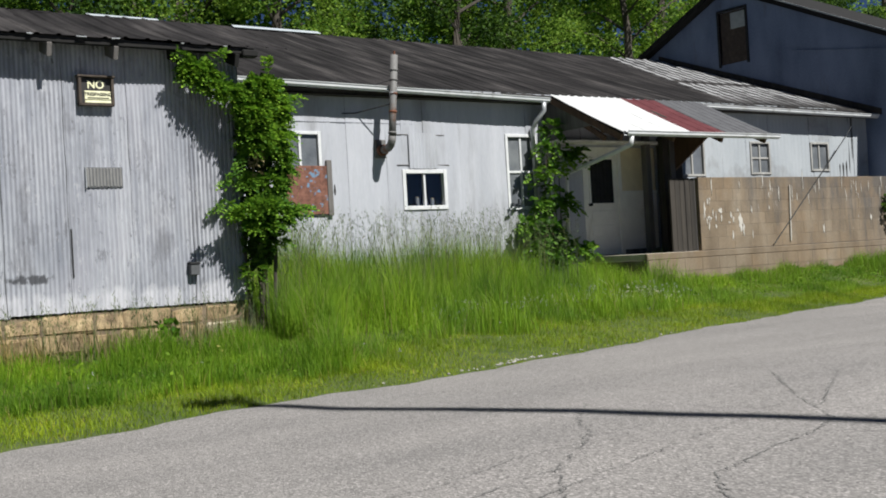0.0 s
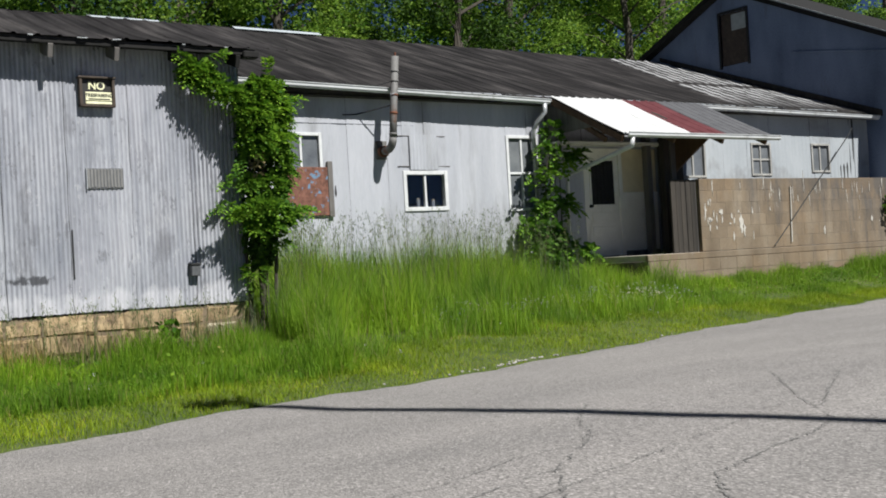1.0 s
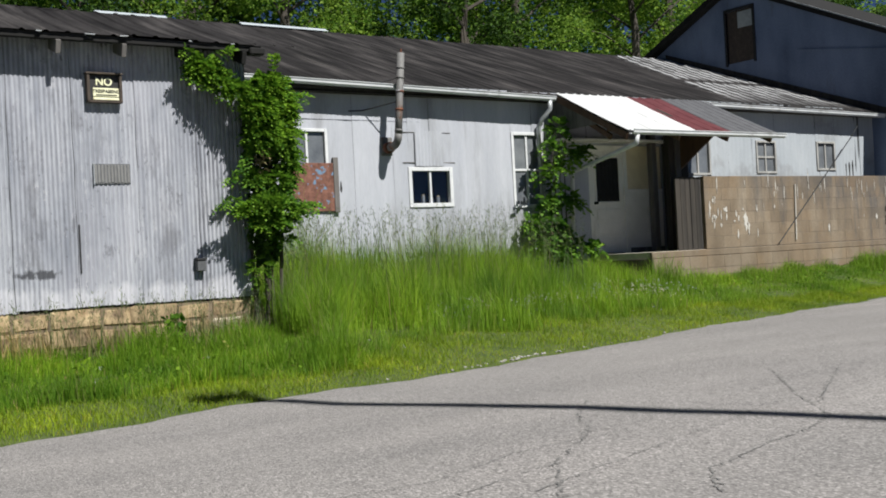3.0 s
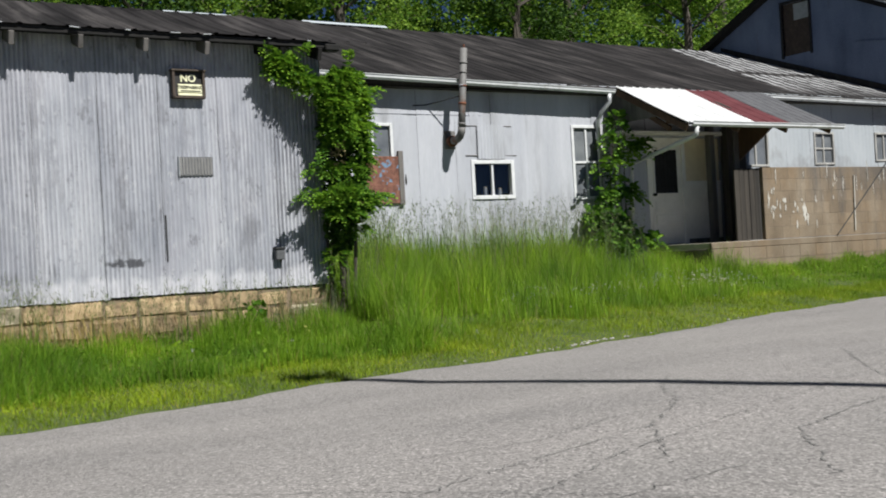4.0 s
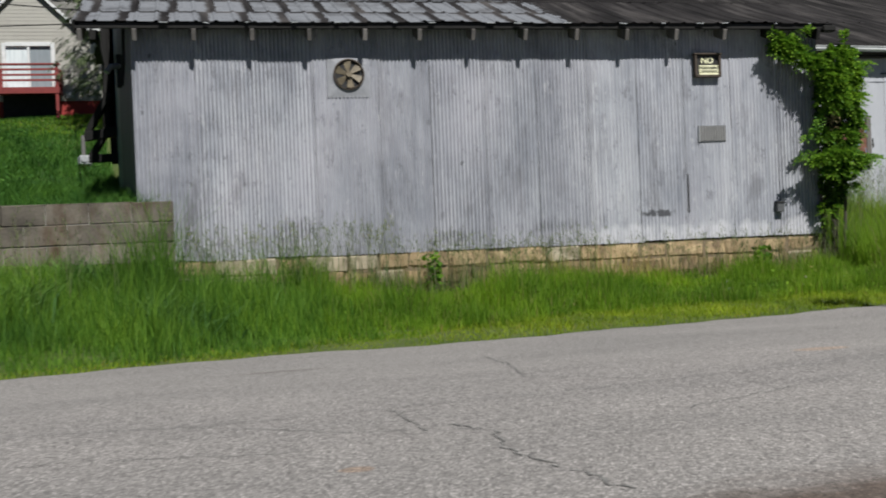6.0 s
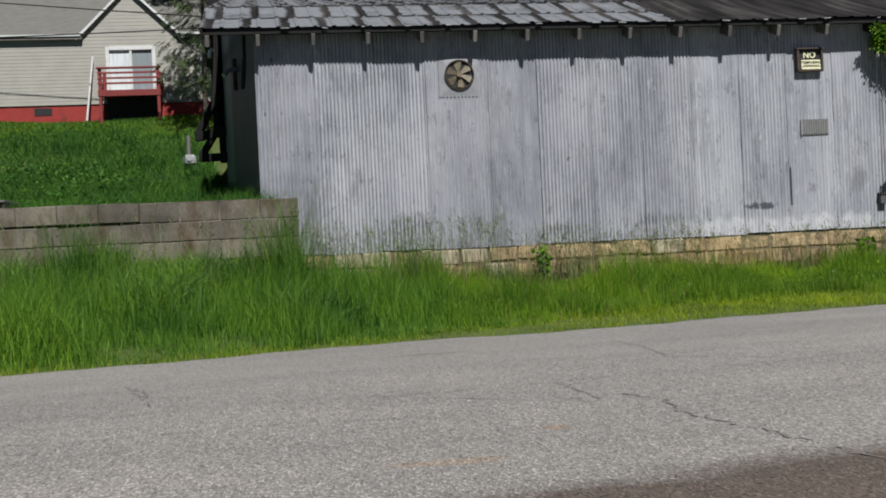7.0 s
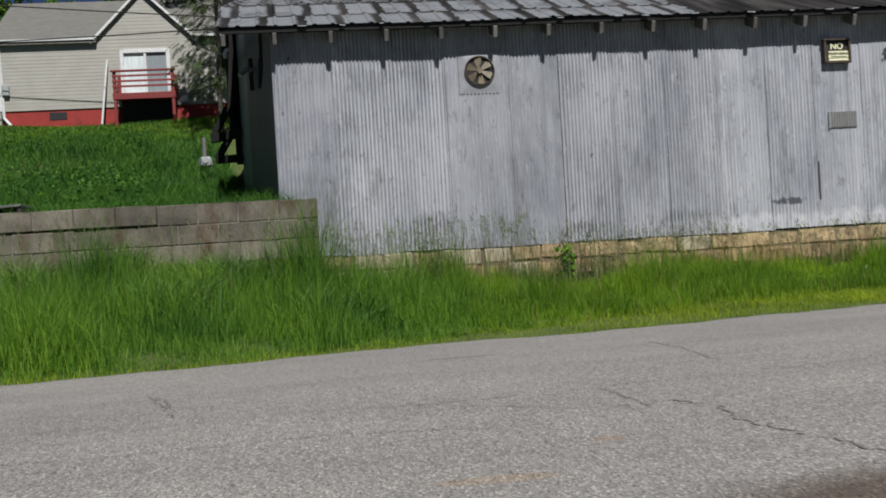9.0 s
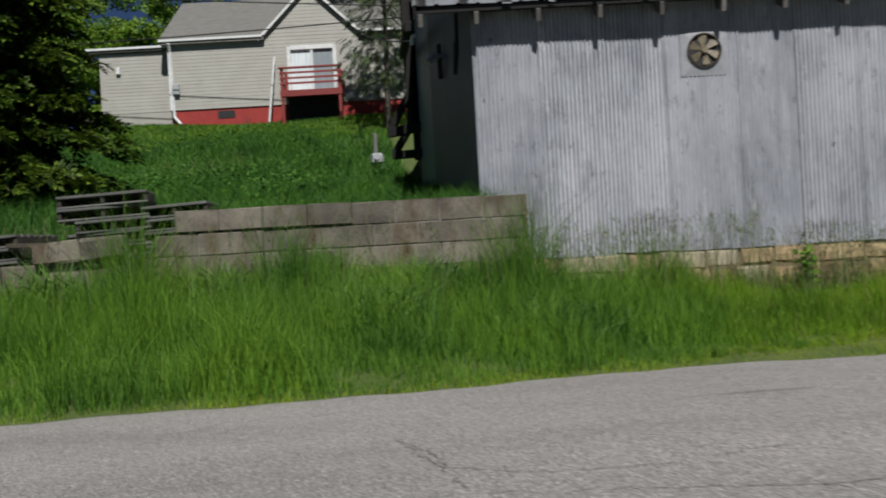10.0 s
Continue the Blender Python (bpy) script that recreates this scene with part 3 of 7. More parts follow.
def prism(outline, axis, lo, hi):
    """An outline of (a, b) pairs pushed along an axis: x gives (y, z), y gives (x, z), z gives (x, y)."""
    bm = bmesh.new()
    def at(p, k):
        return {"x": (k, p[0], p[1]), "y": (p[0], k, p[1]), "z": (p[0], p[1], k)}[axis]
    a = [bm.verts.new(at(p, lo)) for p in outline]
    b = [bm.verts.new(at(p, hi)) for p in outline]
    bm.faces.new(a)
    bm.faces.new(b[::-1])
    for i in range(len(a)):
        j = (i + 1) % len(a)
        bm.faces.new((a[j], a[i], b[i], b[j]))
    bmesh.ops.recalc_face_normals(bm, faces=bm.faces)
    return bm


def tri_mesh(name, V, T):
    V, T = np.asarray(V, dtype=np.float32), np.asarray(T, dtype=np.int32)
    me = bpy.data.meshes.new(name)
    me.vertices.add(len(V))
    me.vertices.foreach_set("co", V.ravel())
    me.loops.add(T.size)
    me.loops.foreach_set("vertex_index", T.ravel())
    me.polygons.add(len(T))
    me.polygons.foreach_set("loop_start", np.arange(0, T.size, 3, dtype=np.int32))
    me.update(calc_edges=True)
    return me


def blades(name, roots, height, width, lean, rng):
    """Grass blades: two segments each, bent over towards the tip."""
    n = len(roots)
    a = rng.uniform(0, 2 * np.pi, n)
    side = np.stack([np.cos(a), np.sin(a), np.zeros(n)], 1) * (width / 2)[:, None]
    b = rng.uniform(0, 2 * np.pi, n)
    fall = np.stack([np.cos(b), np.sin(b), np.zeros(n)], 1) * (height * lean)[:, None]
    up = np.zeros((n, 3))
    up[:, 2] = height
    mid = roots + up * 0.55 + fall * 0.35
    tip = roots + up * (1 - 0.25 * np.minimum(lean, 1.2))[:, None] + fall
    V = np.stack([roots - side, roots + side, mid + side * 0.75, mid - side * 0.75, tip], 1).reshape(-1, 3)
    base = (np.arange(n) * 5)[:, None]
    T = np.concatenate([base + [0, 1, 2], base + [0, 2, 3], base + [3, 2, 4]], 1).reshape(-1, 3)
    return tri_mesh(name, V, T)


def leaf_cloud(name, centres, size, rng, droop=0.3):
    """Folded pointed leaves: four points each, at random turns."""
    n = len(centres)
    d = rng.normal(size=(n, 3))
    d[:, 2] = d[:, 2] * 0.6 - droop
    d /= np.linalg.norm(d, axis=1)[:, None]
    e = rng.normal(size=(n, 3))
    e -= d * (e * d).sum(1)[:, None]
    e /= np.linalg.norm(e, axis=1)[:, None]
    f = np.cross(d, e)
    s = size * rng.uniform(0.65, 1.3, n)
    s = s[:, None]
    p0 = centres - d * s * 0.5
    p1 = centres + e * s * 0.32 + f * s * 0.10
    p2 = centres + d * s * 0.55
    p3 = centres - e * s * 0.32 + f * s * 0.10
    V = np.stack([p0, p1, p2, p3], 1).reshape(-1, 3)
    base = (np.arange(n) * 4)[:, None]
    T = np.concatenate([base + [0, 1, 2], base + [0, 2, 3]], 1).reshape(-1, 3)
    return tri_mesh(name, V, T)


def fronds(name, roots, heading, length, rng, pairs=4, leaflet=0.055, width=0.42, droop=0.5, face=(0.0, -0.45, 0.9)):
    """Compound leaves: a drooping midrib from each root with pairs of folded leaflets and one at the tip, turned to the light."""
    n = len(roots)
    face = np.asarray(face) + rng.normal(size=(n, 3)) * 0.38
    heading = heading / np.linalg.norm(heading, axis=1)[:, None]
    side = np.cross(heading, face)
    side /= np.linalg.norm(side, axis=1)[:, None] + 1e-9
    up = np.cross(side, heading)
    length = np.broadcast_to(np.asarray(length, float), (n,))
    P = []
    for j in range(pairs + 1):
        f = 0.28 + 0.72 * j / pairs
        at = roots + heading * (length * f)[:, None]
        at[:, 2] -= droop * length * f * f
        fwd = heading.copy()
        fwd[:, 2] -= 2 * droop * f * 0.6
        for sgn in ((-1, 1) if j < pairs else (0,)):
            d = fwd * (0.55 if sgn else 1.0) + side * sgn * 0.85 + rng.normal(size=(n, 3)) * 0.16
            d /= np.linalg.norm(d, axis=1)[:, None]
            e = np.cross(d, up)
            e /= np.linalg.norm(e, axis=1)[:, None] + 1e-9
            s = (leaflet * (1.12 - 0.45 * abs(f - 0.6)) * rng.uniform(0.75, 1.2, n))[:, None]
            P.append(np.stack([at, at + d * s * 0.45 + e * s * width + up * s * 0.10, at + d * s, at + d * s * 0.45 - e * s * width + up * s * 0.10], 1))
    V = np.concatenate(P).reshape(-1, 3)
    base = (np.arange(len(V) // 4) * 4)[:, None]
    T = np.concatenate([base + [0, 1, 2], base + [0, 2, 3]], 1).reshape(-1, 3)
    return tri_mesh(name, V, T)


def clump_skin(clumps, n, rng, inner=0.55):
    """Points near the skins of ellipsoids, with the way out from each centre."""
    w = np.array([c[2] for c in clumps], float)
    pick = rng.choice(len(clumps), n, p=w / w.sum())
    C, R = np.array([c[0] for c in clumps])[pick], np.array([c[1] for c in clumps])[pick]
    v = rng.normal(size=(n, 3))
    v /= np.linalg.norm(v, axis=1)[:, None]
    return C + v * R * rng.uniform(inner, 1.0, n)[:, None], v


def in_clumps(clumps, n, rng, hollow=0.35):
    """Points through a set of ellipsoids (centre, radii, weight), thicker towards their skins."""
    w = np.array([c[2] for c in clumps], float)
    pick = rng.choice(len(clumps), n, p=w / w.sum())
    C = np.array([c[0] for c in clumps])[pick]
    R = np.array([c[1] for c in clumps])[pick]
    v = rng.normal(size=(n, 3))
    v /= np.linalg.norm(v, axis=1)[:, None]
    return C + v * R * (rng.uniform(hollow ** 3, 1, n) ** (1 / 3))[:, None]


# ---- ground and road ----
EDGE_X = [-60, -10, -2.9, -1.8, -0.8, 0.2, 1.25, 2.15, 3.12, 4.2, 5.2, 6.21, 7.81, 9.27, 11.29, 13.78, 18.85, 30, 80]
EDGE_Y = [-16, -6.6, -5.07, -4.93, -4.73, -4.54, -4.30, -4.16, -3.94, -3.66, -3.36, -3.10, -2.79, -2.43, -1.82, -1.2, 0.1, 2.7, 12]
FOOT_X = [-60, -6, 0.28, 0.34, 8.0, 9.0, 14.5, 15.6, 17.0, 23.0, 30, 80]
FOOT_Y = [-8, -1.0, -0.98, 0.05, 0.05, 3.45, 3.45, 2.0, 2.0, 2.0, 3.5, 14]
FOOT_Z = [-0.3, -0.32, -0.36, -0.71, -0.70, -0.25, -0.34, -0.52, -0.52, -0.42, -0.1, 1]
HILL_Y = [-1.0, -0.7, 3, 8, 13, 18, 21, 24, 40, 90, 400]
HILL_Z = [0.10, 0.20, 0.42, 0.85, 1.55, 2.88, 3.74, 4.1, 5.2, 9, 12]
ROAD_Z = -0.785
FALL_D, FALL_Z = [0, 1, 2, 3, 4, 6], [-0.93, -0.905, -0.862, -0.815, -0.79, -0.785]  # the road falls off towards the verge


def road_edge(x):
    return np.interp(x, EDGE_X, EDGE_Y) + 0.05 * np.sin(x * 2.1) + 0.03 * np.sin(x * 5.3 + 1) + 0.02 * np.sin(x * 13 + 2)


def road_base(x, y):
    return np.interp(road_edge(x) - y, FALL_D, FALL_Z)


def ground_z(x, y):
    x, y = np.asarray(x, float), np.asarray(y, float)
    ye, yf, zf = road_edge(x), np.interp(x, FOOT_X, FOOT_Y), np.interp(x, FOOT_X, FOOT_Z)
    k = np.clip((y - ye) / np.maximum(yf - ye, 0.5), 0, 1)
    bank = (FALL_Z[0] + 0.01) + (zf - FALL_Z[0] - 0.01) * (0.62 * k + 0.38 * k * k)
    bumps = 0.02 * np.sin(x * 3.1 + y) * np.sin(y * 2.7 + 0.6 * x) * np.clip(k * 4, 0, 1)
    hill = np.interp(y, HILL_Y, HILL_Z) + 0.06 * np.sin(x * 0.9) * np.sin(y * 0.8)
    dip = np.interp(y, [-1, -0.7, 1.4, 3.5], [-0.22, -0.16, -0.08, 0.47])
    hill = np.where((x < -2.85) & (y < 3.5), np.minimum(hill, dip + np.clip((-2.85 - x - 2.4) * 0.25, 0, 1)), hill)
    back = np.clip((y - 10) / 5, 0, 1)
    behind = np.where(x < 0.2, hill, zf * (1 - back) + hill * back)
    z = np.where(y > yf, behind, bank + bumps)
    return np.where(y < ye, road_base(x, y) + np.maximum(0.01 - (ye - y) * 0.22, -0.06), z)


def grid_lines(lo, hi, step, ends):
    g = list(np.arange(lo, hi + 1e-6, step))
    return np.array([e for e in ends if e < lo - step] + g + [e for e in ends if e > hi + step])


gx = grid_lines(-12, 30, 0.25, [-400, -200, -100, -60, -40, -28, -20, -16, 34, 40, 50, 70, 100, 200, 400])
gy = grid_lines(-9, 26, 0.25, [-400, -200, -100, -60, -40, -25, -18, -13, 30, 36, 45, 60, 90, 150, 400])
GX, GY = np.meshgrid(gx, gy)
GZ = ground_z(GX, GY)
far_side = GY < -19
GZ = np.where(far_side, ROAD_Z + 0.05, GZ)
gv = np.stack([GX, GY, GZ], 2).reshape(-1, 3)
nx = len(gx)
ii = (np.arange(len(gy) - 1)[:, None] * nx + np.arange(nx - 1)[None, :]).ravel()
gt = np.concatenate([np.stack([ii, ii + 1, ii + nx + 1], 1), np.stack([ii, ii + nx + 1, ii + nx], 1)])
ground = part("ground", tri_mesh("ground", gv, gt), SOIL)
tagged(ground, "grassy bank and hillside rising behind the buildings", "ground", kind="structure")

rx = grid_lines(-14, 30, 0.1, [-90, -60, -40, -28, -20, 40, 60, 90])
rows = []
for k in np.linspace(0, 1, 40):
    ye = road_edge(rx)
    yy = ye + (-18.5 - ye) * k ** 1.5
    zz = road_base(rx, yy) - 0.018 * np.exp(-(ye - yy) / 0.12) + 0.012 * np.sin(rx * 0.7 + 1) * np.sin(yy * 0.9)
    rows.append([(float(a), float(b), float(c)) for a, b, c in zip(rx, yy, zz)])
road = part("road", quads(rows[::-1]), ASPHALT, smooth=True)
tagged(road, "worn pale grey asphalt road with fine cracks", "road", kind="structure")


def road_z(x, y):
    return float(road_base(x, y)) + 0.012 * math.sin(x * 0.7 + 1) * math.sin(y * 0.9)


def crack(points, width, rnd):
    """A jagged tar-dark crack lying on the road."""
    pts = []
    for a, b in zip(points, points[1:]):
        n = max(2, int(math.dist(a, b) / 0.022))
        for i in range(n):
            k = i / n
            pts.append((a[0] + (b[0] - a[0]) * k + rnd.gauss(0, 0.010), a[1] + (b[1] - a[1]) * k + rnd.gauss(0, 0.010)))
    bm = bmesh.new()
    prev = None
    gap = 0
    for i, (x, y) in enumerate(pts):
        if gap == 0 and rnd.random() < 0.06:
            gap = rnd.randrange(1, 4)
        if gap:
            gap, prev = gap - 1, None
            continue
        d = Vector((pts[min(i + 1, len(pts) - 1)][0] - pts[max(i - 1, 0)][0], pts[min(i + 1, len(pts) - 1)][1] - pts[max(i - 1, 0)][1], 0)).normalized()
        s = Vector((-d.y, d.x, 0)) * (width * rnd.uniform(0.05, 0.6) + 0.0035) / 2
        z = road_z(x, y) + 0.003
        cur = [bm.verts.new((x + s.x, y + s.y, z)), bm.verts.new((x - s.x, y - s.y, z))]
        if prev:
            bm.faces.new((prev[0], cur[0], cur[1], prev[1]))
        prev = cur
    return bm


# ---- shed ----
def corrugated(w, z0, z1, seed, pitch=0.0425, amp=0.006, rows=12, ragged=0.012):
    """One upright sheet of round corrugation, slightly dented, its foot uneven."""
    rng = random.Random(seed)
    cols = int(w / pitch * 8)
    dents = [(rng.uniform(0, w), rng.uniform(z0, z1), rng.uniform(-0.012, 0.006), rng.uniform(0.06, 0.25)) for _ in range(7)]
    tilt = rng.uniform(-0.006, 0.006)
    grid = []
    for r in range(rows + 1):
        k = r / rows
        z = z0 + (z1 - z0) * k
        row = []
        for c in range(cols + 1):
            x = w * c / cols
            y = -amp * math.sin(2 * math.pi * x / pitch) + tilt * k
            for dx, dz, depth, rad in dents:
                y += depth * math.exp(-((x - dx) ** 2 + (z - dz) ** 2 * 0.3) / rad ** 2)
            zz = z + (rng.uniform(-ragged, ragged) if r == 0 and c % 3 == 0 else 0)
            row.append((x, y, zz))
        grid.append(row)
    return quads(grid)


def roof_sheet(w, y0, z0, y1, z1, seed, ribs=3, rib=0.022, lift=0.0):
    """One roofing sheet up the slope from y0 to y1, with raised ribs and a turned edge."""
    rng = random.Random(seed)
    prof = []
    for i in range(ribs):
        c = w * i / ribs
        prof += [(c, 0.0), (c + 0.018, rib), (c + 0.040, rib), (c + 0.058, 0.0), (c + w / ribs * 0.62, rng.uniform(-0.003, 0.003))]
    prof.append((w, 0.0))
    n = 8
    grid = []
    for r in range(n + 1):
        k = r / n
        sag = -0.012 * math.sin(math.pi * k) + rng.uniform(-0.004, 0.004)
        curl = rng.uniform(-0.012, 0.010) if r == 0 else 0
        grid.append([(x, y0 + (y1 - y0) * k, z0 + (z1 - z0) * k + h + sag + curl + lift) for x, h in prof])
    return quads(grid)


shed = thing("metal_shed", (0, 0, -0.26), "long grey corrugated metal shed on a stone base", "shed")
# timber wall cores, thick, behind the sheets
shed_core = part("wall_core", box((0.0, 0.03, -0.30), (7.92, 0.15, 2.24), 0.0), WOODDARK, shed)
EAVE_Y, EAVE_Z, KINK_Y, KINK_Z, RIDGE_Y, RIDGE_Z = -0.29, 2.225, 1.40, 2.82, 9.1, 4.62
side_y = [0.03, 2.6, 5.2, 7.85]
for ya, yb in zip(side_y, side_y[1:]):
    xa, xb = -0.05 - 0.077 * ya, -0.05 - 0.077 * yb
    za = EAVE_Z + 0.36 * (ya - EAVE_Y) if ya < KINK_Y else KINK_Z + 0.236 * (ya - KINK_Y)
    zb = KINK_Z + 0.236 * (yb - KINK_Y)
    bm = bmesh.new()
    v = [bm.verts.new(p) for p in ((xa, ya, -0.3), (xb, yb, -0.3), (xb, yb, zb - 0.05), (xa, ya, za - 0.05),
                                   (xa + 0.1, ya, -0.3), (xb + 0.1, yb, -0.3), (xb + 0.1, yb, zb - 0.05), (xa + 0.1, ya, za - 0.05))]
    for f in ((0, 3, 2, 1), (4, 5, 6, 7), (0, 1, 5, 4), (3, 7, 6, 2), (0, 4, 7, 3), (1, 2, 6, 5)):
        bm.faces.new([v[i] for i in f])
    # this side faces away from the sun; its shade is put into the colour
    part("side_panel", bm, SIDEMETAL if yb < 7 else FARPANEL, shed, "flat blue-grey metal side panel, its shade put into the colour")
part("back_wall", box((-0.6, 7.75, -0.3), (7.9, 7.9, 4.2), 0.0), WOODDARK, shed)
part("end_wall", prism([(0.15, -0.3), (7.8, -0.3), (7.8, 4.2), (1.4, 2.72), (0.15, 2.2)], "x", 7.80, 7.92), METAL_PLAIN, shed)
# front sheets
seams = [-0.05, 0.60, 1.24, 1.86, 2.58, 3.16, 3.78, 4.40, 5.01, 5.62, 6.20, 6.80, 7.40, 7.93]
for i, (a, b) in enumerate(zip(seams, seams[1:])):
    foot = -0.275 + 0.014 * (i > 8) + random.Random(i).uniform(-0.008, 0.008)
    bm = corrugated(b - a + 0.03, foot, 2.20, 40 + i, amp=0.0080 if i not in (8, 9, 10, 11) else 0.0042)
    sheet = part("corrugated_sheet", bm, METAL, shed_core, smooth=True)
    sheet.location.x, sheet.location.y = sheet.location.x + a, sheet.location.y - 0.002 - 0.004 * (i % 2)
# dark lapped seam that has opened
part("open_seam", box((6.212, -0.018, 0.05), (6.226, -0.011, 0.50), 0.0), BLACKISH, shed, "dark open seam")
# thin dark strips stand in for the shadow line at each lap
for i, a in enumerate(seams[1:-1]):
    rl = random.Random(70 + i)
    wid = 0.007 if a in (5.01, 5.62, 6.20) else rl.uniform(0.003, 0.006)
    rows_l = []
    for k in range(25):
        z = -0.25 + 2.43 * k / 24
        xc = a + 0.004 * math.sin(k * 0.9 + i)
        hw = wid * rl.uniform(0.35, 1.0) / 2
        rows_l.append([(xc - hw, -0.0125, z), (xc, -0.0155, z), (xc + hw, -0.0125, z)])
    part("lap_edge", quads(rows_l), LAPEDGE, shed_core)
# rafters
for i in range(-1, 14):
    x = 0.604 * i + (0.06 if i == -1 else 0)
    a, b = Vector((x, -0.25, 2.095)), Vector((x, 1.3, 2.095 + 0.36 * 1.55))
    part("rafter_tail", beam(a, b, 0.045, 0.125, 0.004), WOODGREY if i < 12 else SHADEBLACK, shed)
# eave board and deck are near-black, the eave's shade put into their colour
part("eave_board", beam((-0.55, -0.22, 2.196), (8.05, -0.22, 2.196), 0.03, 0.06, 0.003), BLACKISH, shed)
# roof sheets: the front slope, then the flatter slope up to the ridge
shed_roof = part("roof_deck", prism([(EAVE_Y + 0.03, EAVE_Z - 0.035), (KINK_Y, KINK_Z - 0.035), (RIDGE_Y, RIDGE_Z - 0.05), (RIDGE_Y, RIDGE_Z - 0.11), (KINK_Y, KINK_Z - 0.09), (EAVE_Y + 0.03, EAVE_Z - 0.06)], "x", -0.6, 8.08), SHADEBLACK, shed)
x = -0.62
i = 0
while x < 8.0:
    s1 = part("roof_sheet", roof_sheet(0.63, EAVE_Y, EAVE_Z, KINK_Y, KINK_Z, 100 + i, 3, 0.013), ROOF_SHED, shed_roof)
    s2 = part("roof_sheet", roof_sheet(0.63, KINK_Y - 0.1, KINK_Z - 0.04, RIDGE_Y, RIDGE_Z, 200 + i), ROOF_SHED, shed_roof)
    for s in (s1, s2):
        s.location.x += x
    x += 0.61
    i += 1
part("back_slope", prism([(RIDGE_Y, RIDGE_Z), (15, 2.6), (15, 2.54), (RIDGE_Y, RIDGE_Z - 0.06)], "x", -0.6, 8.08), ROOF_SHED, shed)
rl = random.Random(19)
for k in range(16):
    a = 0.2 + 0.5 * k + rl.uniform(-0.15, 0.15)
    ln = rl.uniform(0.03, 0.11)
    part("edge_lip", beam((a, EAVE_Y - 0.004, EAVE_Z - 0.008), (a + ln, EAVE_Y - 0.006, EAVE_Z - rl.uniform(0.0, 0.02)), 0.02, 0.010, 0.002), GALV, shed_roof, "bent pale sheet edge")
part("verge_board", beam((-0.60, EAVE_Y + 0.02, EAVE_Z - 0.06), (-0.60, KINK_Y, KINK_Z - 0.06), 0.03, 0.12), SHADEBLACK, shed)

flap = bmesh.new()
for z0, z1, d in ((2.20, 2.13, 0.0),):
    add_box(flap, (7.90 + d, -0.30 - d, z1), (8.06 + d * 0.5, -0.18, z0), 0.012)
part("eave_end_flap", flap, SHADEBLACK, shed, "blackened torn sheet end at the eave corner")

# stone base course by course
foundation = thing("stone_foundation", (0.3, 0, -0.7), "yellow sandstone block foundation with dark joints under the shed", "foundation", kind="structure")
part("mortar_bed", box((0.2, 0.014, -0.85), (7.90, 0.20, -0.284), 0.0), MORTAR, foundation)


def rough_block(w, d, h, seed, bevel=0.012, rough=0.008):
    rng = random.Random(seed)
    bm = bmesh.new()
    add_box(bm, (0, 0, 0), (w, d, h), bevel)
    for v in bm.verts:
        v.co += Vector((rng.uniform(-rough, rough), rng.uniform(-rough, rough) * 1.3, rng.uniform(-rough, rough)))
    me = bpy.data.meshes.new("stone")
    bm.to_mesh(me)
    bm.free()
    return me


stones = [rough_block(w, 0.17, 0.172, k, 0.022, 0.012) for k, w in enumerate((0.26, 0.33, 0.39, 0.46, 0.30, 0.42))]
for me in stones:
    me.materials.append(STONE)
pale_stones = [rough_block(w, 0.17, 0.172, 20 + k, 0.016, 0.010) for k, w in enumerate((0.26, 0.33, 0.39, 0.46, 0.30, 0.42))]
for me in pale_stones:
    me.materials.append(STONE_PALE)
widths = (0.26, 0.33, 0.39, 0.46, 0.30, 0.42)
rng0 = random.Random(5)
for row in range(3):
    x = 0.25 + rng0.uniform(0, 0.1)
    while x < 7.5:
        k = rng0.randrange(6)
        ob = part("stone", pale_stones[k] if rng0.random() < 0.24 else stones[k], None, foundation)
        ob.matrix_world = Matrix.Translation((x, -0.005 + rng0.uniform(-0.016, 0.012), -0.455 - 0.182 * row + rng0.uniform(-0.004, 0.004))) @ Matrix.Rotation(rng0.uniform(-0.012, 0.012), 4, "Y")
        x += widths[k] + 0.010
    if x < 7.9:
        ob = part("stone", rough_block(7.9 - x, 0.17, 0.172, 50 + row), STONE, foundation)
        ob.matrix_world = Matrix.Translation((x, -0.005, -0.455 - 0.185 * row))

# wall fittings
fan = thing("exhaust_fan", (2.25, -0.02, 1.70), "round exhaust fan with dusty tan blades in a metal plate", "fan")
plate = bmesh.new()
ring_in, ring_out = [], []
for k in range(32):
    a = 2 * math.pi * k / 32
    ca, sa = math.cos(a), math.sin(a)
    s = 1 / max(abs(ca), abs(sa))
    ring_in.append(plate.verts.new((2.25 + 0.165 * ca, -0.032, 1.70 + 0.165 * sa)))
    ring_out.append(plate.verts.new((2.25 + 0.235 * ca * s, -0.017, 1.685 + 0.235 * sa * s)))
for k in range(32):
    j = (k + 1) % 32
    plate.faces.new((ring_out[k], ring_out[j], ring_in[j], ring_in[k]))
bmesh.ops.recalc_face_normals(plate, faces=plate.faces)
part("mounting_plate", plate, PLATEGREY, fan)
rim = bmesh.new()
prev = None
loops = [(0.165, -0.032), (0.172, -0.05), (0.160, -0.055), (0.152, -0.02), (0.150, 0.02)]
vv = [[rim.verts.new((2.25 + r * math.cos(2 * math.pi * k / 32), y, 1.70 + r * math.sin(2 * math.pi * k / 32))) for k in range(32)] for r, y in loops]
for r0, r1 in zip(vv, vv[1:]):
    for k in range(32):
        rim.faces.new((r0[k], r0[(k + 1) % 32], r1[(k + 1) % 32], r1[k]))
bmesh.ops.recalc_face_normals(rim, faces=rim.faces)
part("fan_rim", rim, RIMBROWN, fan, "dark brown rim")
